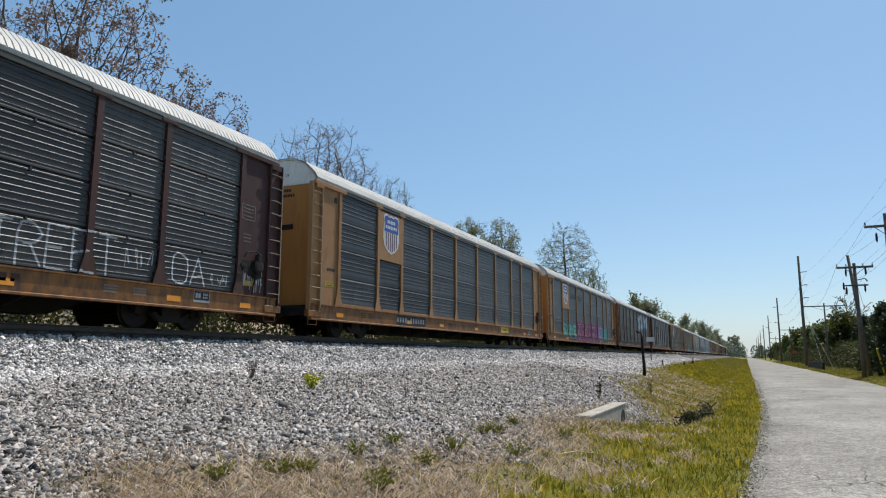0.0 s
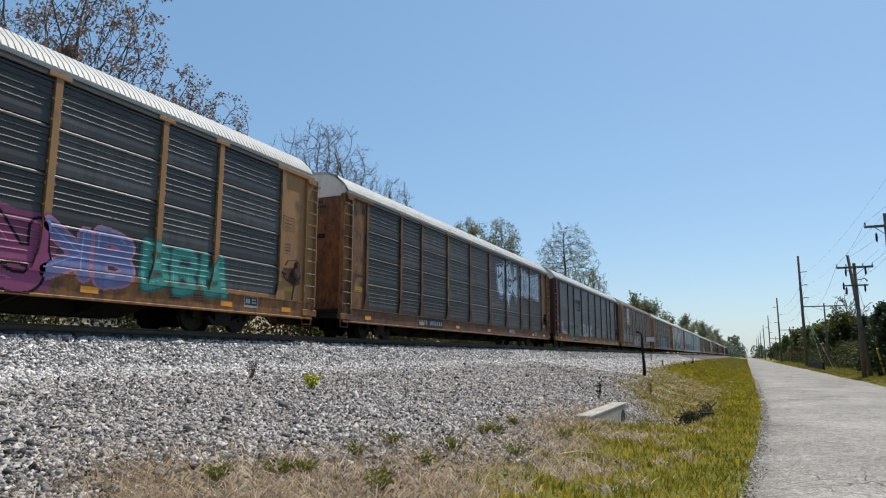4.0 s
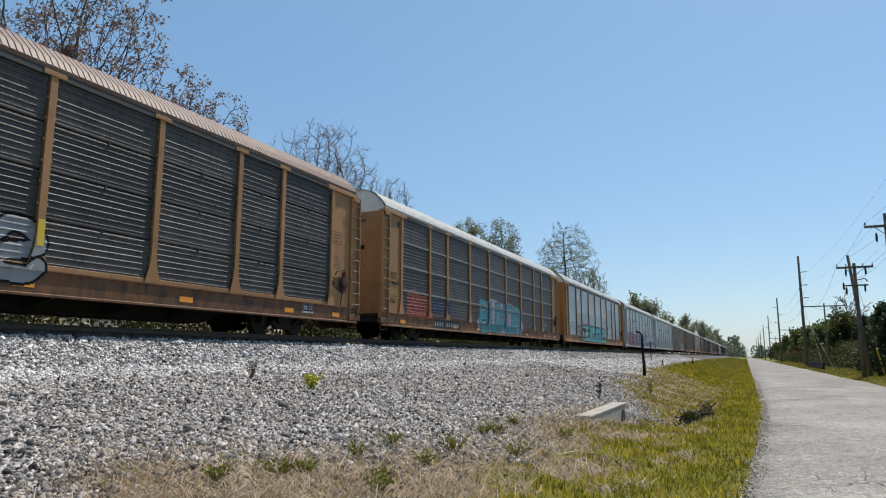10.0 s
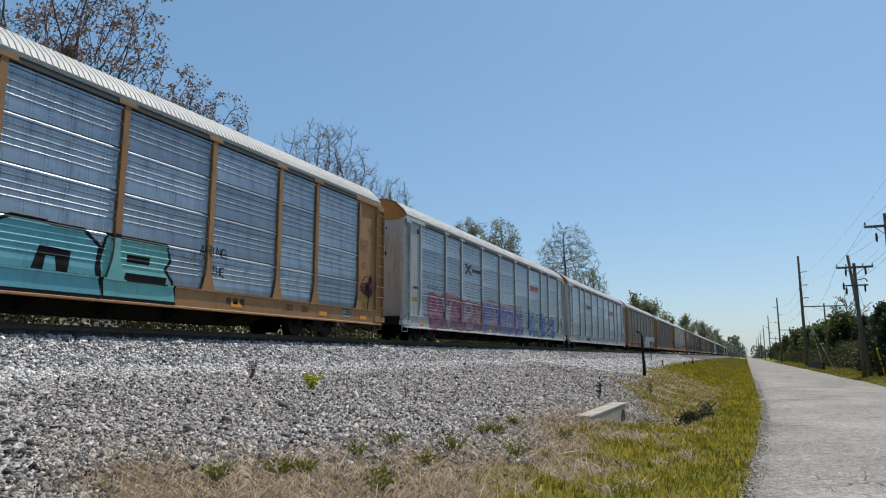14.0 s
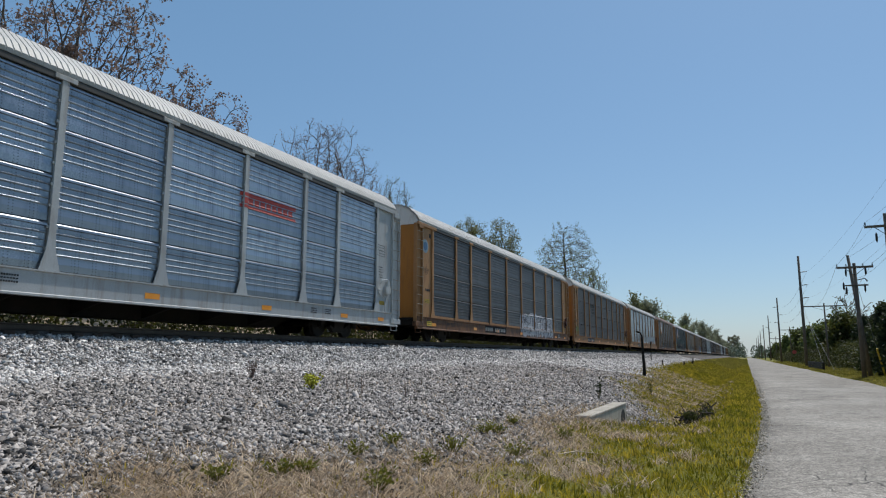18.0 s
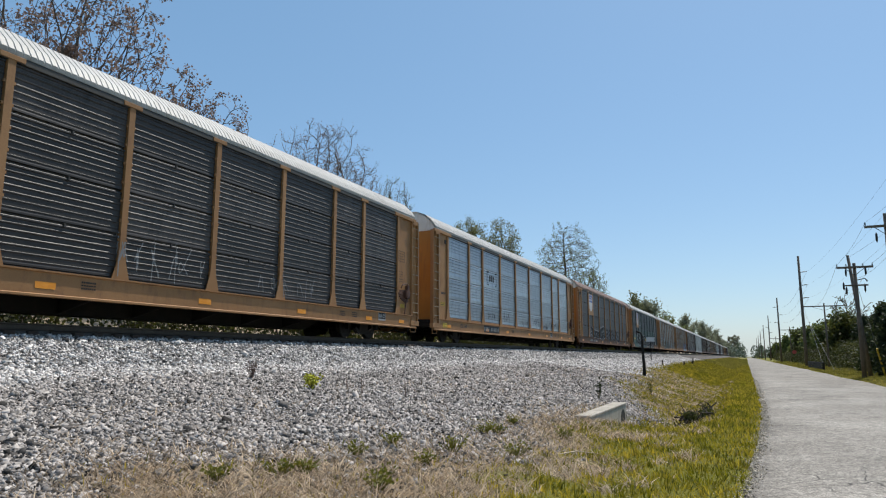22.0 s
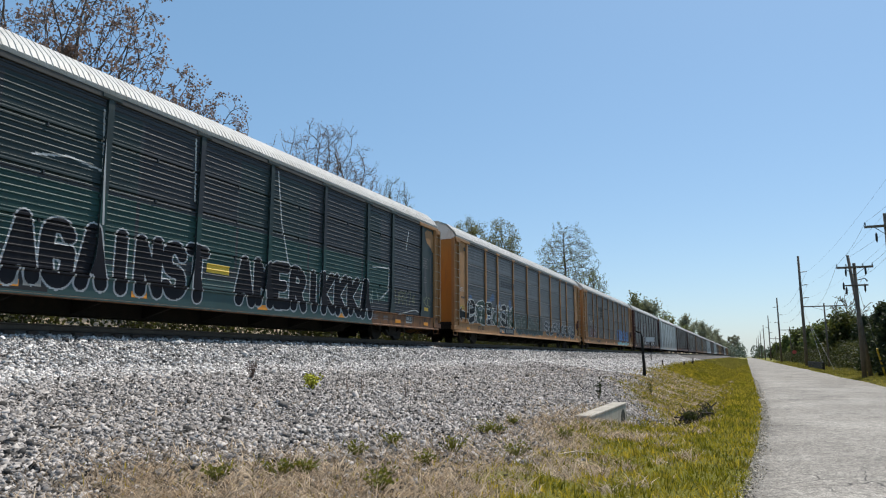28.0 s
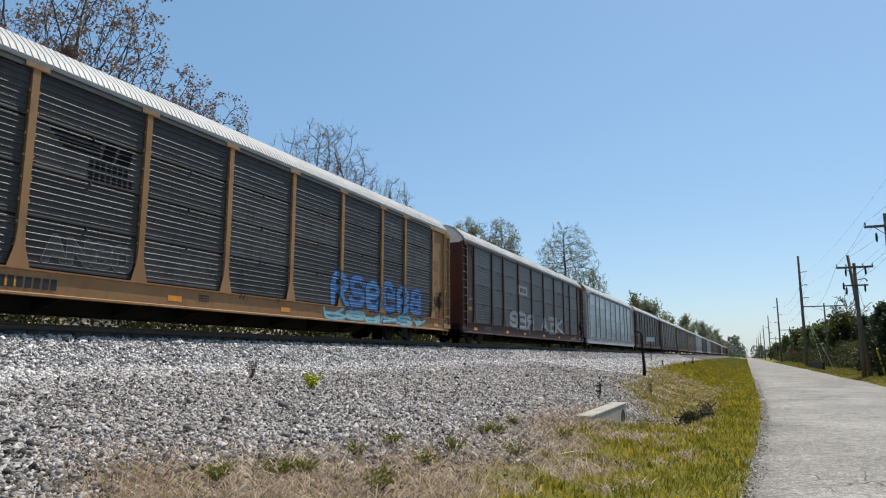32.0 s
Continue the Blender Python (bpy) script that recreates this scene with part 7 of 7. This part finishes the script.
painted(c, "logo_stripe", [rect(4.3, 6.6, 3.86, 3.95), rect(4.3, 6.6, 3.62, 3.70)], M["red"], 0.005)
painted(c, "lettering_marking", letter_bars(4.4, 6.5, 3.72, 3.84, 9, None), M["red"], 0.005)
scrawl(c, -11.2, -9.6, 2.2, 2.6, 4, (0.10, 0.10, 0.12), 74)

c = CARS[8]
painted(c, "logo_cross", stroke([(-7.0, 3.95), (-6.3, 3.42)], 0.15), M["red"], 0.005)
painted(c, "logo_cross", stroke([(-7.0, 3.42), (-6.35, 3.85)], 0.13), spray(0.16, 0.04, 0.07), 0.008)
painted(c, "lettering_marking", letter_bars(-6.2, -4.75, 3.55, 3.80, 9, None), M["black"], 0.005)
painted(c, "logo_stripe", [rect(4.1, 6.7, 3.86, 3.96), rect(4.1, 6.7, 3.52, 3.60)], M["red"], 0.005)
painted(c, "lettering_marking", letter_bars(4.2, 6.6, 3.64, 3.82, 9, None), M["red"], 0.005)
painted(c, "number_marking", letter_bars(-7.15, -5.6, 0.70, 0.92, 10, None), M["black"], 0.006)

c = CARS[9]
bubble_letters(c, 1.3, 8.7, 0.60, 2.0, 6, (0.46, 0.46, 0.47), (0.10, 0.10, 0.11), 91, (0.38, 0.38, 0.40), (0.42, 0.42, 0.44))
spots = random.Random(94)
painted(c, "sprayed_blob", [disc(spots.uniform(1.2, 8.6), spots.uniform(0.62, 1.95), spots.uniform(0.05, 0.12)) for k in range(46)], spray(0.10, 0.105, 0.115), 0.013)
scrawl(c, 9.2, 10.6, 1.5, 2.0, 3, (0.3, 0.3, 0.3), 92)
painted(c, "emblem", [closed([(-12.62 + 0.31 * math.cos(a), 4.2 + 0.31 * math.sin(a)) for a in np.linspace(0, 6.0, 20)])], spray(0.20, 0.28, 0.32), 0.004)
painted(c, "emblem", [closed([(-12.62 + 0.20 * math.cos(a), 4.2 + 0.20 * math.sin(a)) for a in np.linspace(0, 6.0, 14)])], spray(0.06, 0.14, 0.26), 0.007)
scrawl(c, -12.95, -12.2, 2.9, 3.4, 3, (0.16, 0.09, 0.04), 93)
number_plate(c, -5.2, -1.8, "steel_dark", "white")

c = CARS[10]
stripe_logo(c, -7.0, 4.1, (0.005, 0.005, 0.006))
scrawl(c, -1.6, 1.25, 1.1, 2.1, 6, (0.22, 0.22, 0.22), 101)
scrawl(c, 3.2, 6.2, 1.1, 1.8, 5, (0.16, 0.16, 0.16), 102)
scrawl(c, -12.4, -11.8, 1.2, 1.9, 3, (0.08, 0.34, 0.12), 103, 0.05)
number_plate(c, -8.4, -5.6, "maroon", "white")

c = CARS[11]
painted(c, "logo_bracket", stroke([(-6.2, 3.25), (-6.42, 3.25), (-6.42, 3.95), (-6.2, 3.95)], 0.07) + stroke([(-5.15, 3.25), (-4.95, 3.25), (-4.95, 3.95), (-5.15, 3.95)], 0.07), M["black"], 0.005)
painted(c, "lettering_marking", letter_bars(-6.1, -5.25, 3.44, 3.78, 3, None), M["black"], 0.005)
scrawl(c, -6.45, -5.2, 1.27, 1.75, 4, (0.05, 0.05, 0.06), 111)
scrawl(c, -3.7, -2.6, 1.28, 1.9, 3, (0.05, 0.05, 0.06), 112)
hand_words(c, "HOPS", 2.5, 3.75, 1.40, 1.82, (0.05, 0.035, 0.06), 0.035, 113)
scrawl(c, -0.3, 1.2, 1.2, 1.6, 4, (0.08, 0.08, 0.09), 115)
scrawl(c, 4.8, 6.0, 1.10, 1.55, 5, (0.03, 0.03, 0.035), 114, 0.05)
scrawl(c, 6.3, 7.45, 1.35, 1.85, 3, (0.05, 0.04, 0.05), 116)
scrawl(c, 7.6, 9.4, 1.3, 1.8, 5, (0.06, 0.06, 0.07), 117)
number_plate(c, -7.1, -4.7)

c = CARS[12]
shield(c, "plain")
spiked = [(-8.5, 2.15), (-6.9, 1.80), (-6.1, 1.75), (-4.6, 1.68), (-4.0, 1.99), (-1.7, 2.30), (-2.7, 1.83), (-1.35, 1.21), (-3.1, 0.88), (-4.6, 1.05), (-5.2, 0.95), (-6.2, 1.10), (-7.5, 1.0), (-7.7, 1.35), (-8.8, 1.25), (-7.8, 1.62)]
painted(c, "sprayed_outline", [closed(swollen(spiked, 0.035))], spray(0.36, 0.36, 0.37), 0.003)
painted(c, "sprayed_letter", [closed(swollen(spiked, -0.02))], spray(0.016, 0.018, 0.021), 0.006, "black sprayed spiked shape")
veins = [[(-7.6, 1.15), (-7.2, 1.6), (-6.8, 1.15), (-6.4, 1.6)], [(-6.2, 1.2), (-5.6, 1.6), (-5.4, 1.15)], [(-5.1, 1.6), (-4.9, 1.15), (-4.4, 1.2), (-4.5, 1.55)], [(-4.0, 1.8), (-3.9, 1.1), (-3.2, 1.5)]]
painted(c, "white_lines", [p for run in veins for p in thick(soften(run, 1), 0.03)] + [p for p in thick([(-2.9 + 0.42 * math.cos(a), 1.35 + 0.34 * math.sin(a)) for a in np.linspace(0, 6.28, 14)], 0.04)], spray(0.36, 0.36, 0.37), 0.009)
bubble_letters(c, -0.95, 6.5, 0.92, 2.12, 6, (0.016, 0.016, 0.020), (0.15, 0.15, 0.155), 122)
for k in range(9):
    part("door_seam", Shape().box(-0.85 + 0.28 * k, -0.82 + 0.28 * k, -(HALF - 0.35) - 0.075, -(HALF - 0.35) - 0.04, SILL1, 5.62 - 0.04 * max(0, k - 5), 0.004).mesh("door_seam", M["steel_dark"]), c)
hand_words(c, "SEMP", -12.95, -12.2, 4.42, 4.80, INK, 0.06, 123)
hand_words(c, "HYST", -12.98, -12.2, 3.92, 4.30, INK, 0.06, 126)
hand_words(c, "IM", -13.05, -12.45, 2.45, 3.0, INK, 0.05, 124)
scrawl(c, -9.1, -8.2, 1.3, 1.5, 4, PALE, 125)
number_plate(c, -8.8, -5.3, "maroon", "white")

c = CARS[13]
shield(c)
painted(c, "lower_band", [rect(-11.6, -6.9, 0.52, 2.1)], spray(0.07, 0.13, 0.12), 0.002, "pale green lower band")
painted(c, "lower_band", [rect(-6.9, 7.5, 0.52, 1.35)], spray(0.04, 0.08, 0.078), 0.002)
for k in range(5):
    y = -6.7 + 3.4 * k
    painted(c, "colour_field", [rect(y, min(y + 3.3, 8.85), 1.45 + 0.25 * (k % 2), 2.9)], spray(0.012, 0.05, 0.045), 0.002, "green painted field")
    painted(c, "colour_field", [rect(y, min(y + 3.3, 8.2), 3.0, 4.85)], spray(0.02, 0.024, 0.03) if k % 2 else spray(0.016, 0.032, 0.034), 0.002)
painted(c, "slogan", words("We will", -11.3, -9.0, 4.25, 4.75), spray(0.010, 0.013, 0.022), 0.006)
painted(c, "slogan", words("deliver", -11.3, -9.1, 3.25, 3.75), spray(0.010, 0.013, 0.022), 0.006)
fat_words(c, "US", -9.0, -7.1, 0.92, 2.08, (0.016, 0.016, 0.020), (0.42, 0.43, 0.44), 0.34, 0.035, 133)
fat_words(c, "AGAINST", -6.45, -1.0, 0.70, 2.16, (0.016, 0.016, 0.020), (0.42, 0.43, 0.44), 0.31, 0.042, 134)
fat_words(c, "AMERIKKKA", 0.0, 7.5, 0.72, 2.14, (0.016, 0.016, 0.020), (0.42, 0.43, 0.44), 0.32, 0.042, 135)
painted(c, "white_lines", stroke([(-9.95, 1.96), (-9.05, 3.14), (-8.4, 3.5)], 0.05) + stroke([(-6.0, 3.35), (-5.2, 3.5), (-4.4, 3.4)], 0.05) + stroke([(-4.45, 4.8), (-4.3, 2.2)], 0.05) + stroke([(-1.68, 4.95), (-1.6, 3.3)], 0.05) + stroke([(1.75, 4.95), (2.0, 3.4), (2.4, 2.2)], 0.05) + stroke([(10.35, 3.75), (10.6, 4.55)], 0.05) + stroke([(7.6, 2.7), (8.9, 2.8), (8.85, 1.9), (8.2, 1.5)], 0.05), spray(0.45, 0.46, 0.46), 0.006)
painted(c, "yellow_patch", [closed([(-11.1, 1.62), (-10.6, 1.75), (-9.9, 1.6), (-10.2, 1.48), (-10.9, 1.5)]), rect(-1.05, -0.2, 1.5, 1.75)], M["yellow"], 0.006)
number_plate(c, -8.1, -5.5)
scrawl(c, 6.9, 8.7, 1.2, 1.9, 4, (0.24, 0.30, 0.27), 131)
hand_words(c, "HRR74", 9.45, 11.3, 1.45, 1.95, (0.20, 0.21, 0.12), 0.03, 136)
hand_words(c, "KC", 12.1, 12.85, 1.5, 1.9, (0.20, 0.21, 0.12), 0.03, 137)
painted(c, "white_lines", thick(soften([(9.6, 1.0), (10.4, 1.12), (11.2, 1.3), (11.6, 1.2)], 2), 0.035), spray(0.40, 0.41, 0.40), 0.006)
painted(c, "bare_patch", [closed(rounded([(12.15, 4.95), (12.3, 4.4), (12.7, 4.25), (13.1, 3.9), (13.12, 4.95)], 1))], M["tan"], 0.004, "orange paint left bare at the corner")
smear = random.Random(138)
painted(c, "grey_smear", [p for k in range(7) for y in (smear.uniform(12.1, 13.0),) for p in thick(soften([(y, smear.uniform(3.2, 4.1)), (y + smear.uniform(-0.06, 0.06), 2.6), (y + smear.uniform(-0.08, 0.08), smear.uniform(1.6, 2.2))], 2), smear.uniform(0.05, 0.13))], spray(0.060, 0.058, 0.062), 0.003, "grey paint smeared over the corner")
scrawl(c, -13.0, -12.1, 1.9, 2.4, 3, (0.10, 0.22, 0.42), 132, 0.07)

c = CARS[14]
# an arrow, then green looping shapes with pale edges
arrow = [(-13.05, 1.45), (-12.55, 1.75), (-12.55, 1.58), (-11.7, 1.5), (-11.7, 1.2), (-12.5, 1.25), (-12.5, 1.05)]
painted(c, "sprayed_outline", [closed(swollen(arrow, 0.04))], spray(0.46, 0.46, 0.44), 0.005)
painted(c, "sprayed_letter", [closed(arrow)], spray(0.010, 0.012, 0.012), 0.008, "black sprayed arrow")
bubble_letters(c, -11.9, -4.2, 0.98, 2.3, 6, (0.012, 0.036, 0.026), (0.40, 0.41, 0.40), 141, (0.012, 0.014, 0.016))
wild = random.Random(149)
for k in range(9):
    y = -11.6 + 0.82 * k
    run = [(y, wild.uniform(1.05, 1.3)), (y + wild.uniform(0.05, 0.25), wild.uniform(1.5, 1.8)), (y + wild.uniform(-0.05, 0.3), wild.uniform(1.95, 2.35)), (y + wild.uniform(0.35, 0.65), wild.uniform(1.7, 2.2))]
    painted(c, "sprayed_stroke", thick(soften(run, 2), wild.uniform(0.05, 0.11)), spray(0.42, 0.43, 0.42), 0.012, "white sprayed slash")
hand_words(c, "JOKER", -13.05, -12.2, 2.55, 2.72, PALE, 0.02, 145)
dots = random.Random(148)
painted(c, "blue_patch", [disc(dots.uniform(-11.6, -4.4), dots.uniform(1.5, 2.6), dots.uniform(0.08, 0.24), 12) for k in range(26)], spray(0.05, 0.10, 0.20), 0.003)
bubble_letters(c, -3.9, 1.9, 0.70, 1.95, 5, (0.035, 0.052, 0.046), (0.12, 0.145, 0.13), 143, None, (0.065, 0.06, 0.055))
bubble_letters(c, 2.6, 11.4, 0.80, 1.75, 8, (0.025, 0.038, 0.045), (0.36, 0.37, 0.38), 144)
painted(c, "lettering_marking", letter_bars(-6.5, -4.2, 3.3, 3.7, 8, None), spray(0.03, 0.035, 0.04), 0.005)
number_plate(c, -7.0, -4.5)

c = CARS[15]
stripe_logo(c, -6.75, 4.0, (0.005, 0.005, 0.006))
bubble_letters(c, 3.6, 10.8, 1.0, 2.25, 6, (0.055, 0.15, 0.36), (0.02, 0.04, 0.12), 151, (0.08, 0.21, 0.42))
bubble_letters(c, 3.3, 11.0, 0.54, 1.0, 6, (0.30, 0.52, 0.52), (0.10, 0.26, 0.40), 152)
fat_words(c, "ANGO", -6.7, -4.5, 1.2, 1.8, (0.075, 0.07, 0.066), (0.24, 0.24, 0.24), 0.15, 0.014, 153)
scrawl(c, -2.4, 1.6, 0.9, 2.0, 4, (0.03, 0.03, 0.034), 154, 0.05)
painted(c, "sprayed_blob", [closed(rounded([(-10.6, 1.1), (-10.7, 1.6), (-10.0, 2.2), (-9.6, 1.7), (-9.2, 2.3), (-8.8, 2.2), (-8.6, 1.6), (-7.9, 1.9), (-7.85, 1.3), (-8.9, 1.05)], 1))], spray(0.085, 0.035, 0.035), 0.004)
lines = [[(-10.8, 2.95), (-10.7, 2.5), (-9.9, 2.45), (-9.5, 1.9)], [(-10.6, 2.4), (-10.2, 1.9), (-10.7, 1.5), (-10.4, 1.1), (-9.6, 1.3)], [(-9.6, 2.7), (-9.1, 2.1), (-9.0, 1.4)], [(-8.4, 2.6), (-8.7, 1.9), (-8.5, 1.3)], [(-8.0, 2.5), (-7.9, 1.7), (-8.2, 1.1), (-8.9, 1.05)], [(-9.4, 1.5), (-9.0, 1.6), (-9.2, 1.2)]]
painted(c, "white_lines", [p for run in lines for p in thick(soften(run, 2), 0.035)], spray(0.48, 0.46, 0.45), 0.008)
for ch, z in (("A", 4.15), ("N", 3.60), ("G", 3.0), ("O", 2.42)):
    hand_words(c, ch, -12.98, -12.5, z, z + 0.36, (0.48, 0.45, 0.36), 0.022, 156)
painted(c, "number_marking", letter_bars(-7.9, -6.3, 0.64, 0.86, 9, None), M["black"], 0.006)

c = CARS[16]
painted(c, "logo_block", [rect(-4.4, -2.4, 3.2, 3.75)], spray(0.34, 0.34, 0.34), 0.004)
painted(c, "lettering_marking", letter_bars(-4.2, -2.6, 3.32, 3.62, 6, None), M["maroon"], 0.007)
bubble_letters(c, -6.1, -1.0, 0.95, 2.2, 3, (0.30, 0.30, 0.31), (0.08, 0.08, 0.08), 161)
bubble_letters(c, 0.5, 6.7, 0.95, 2.2, 3, (0.30, 0.30, 0.31), (0.08, 0.08, 0.08), 162)
for i in (17, 18):
    scrawl(CARS[i], -5, 6, 0.9, 2.0, 9, (0.3, 0.3, 0.32), 170 + i, 0.06)


# ---- what moves ----
def motions():
    for i, car in CARS.items():
        rows = []
        for k in range(33):
            t = float(k)
            rows.append((t, pose(TRACK_X, rest_y(i) - travelled(t), RAIL_Z)))
        walk(car, rows)
    for i, w, wy in WHEELS:
        if i > 17:
            continue
        rows = []
        for k in range(0, 961):
            t = k / 30
            rows.append((t, pose(0, wy, 0.42, math.degrees(travelled(t) / 0.42) + 40 * i)))
        walk(w, rows)


motions()
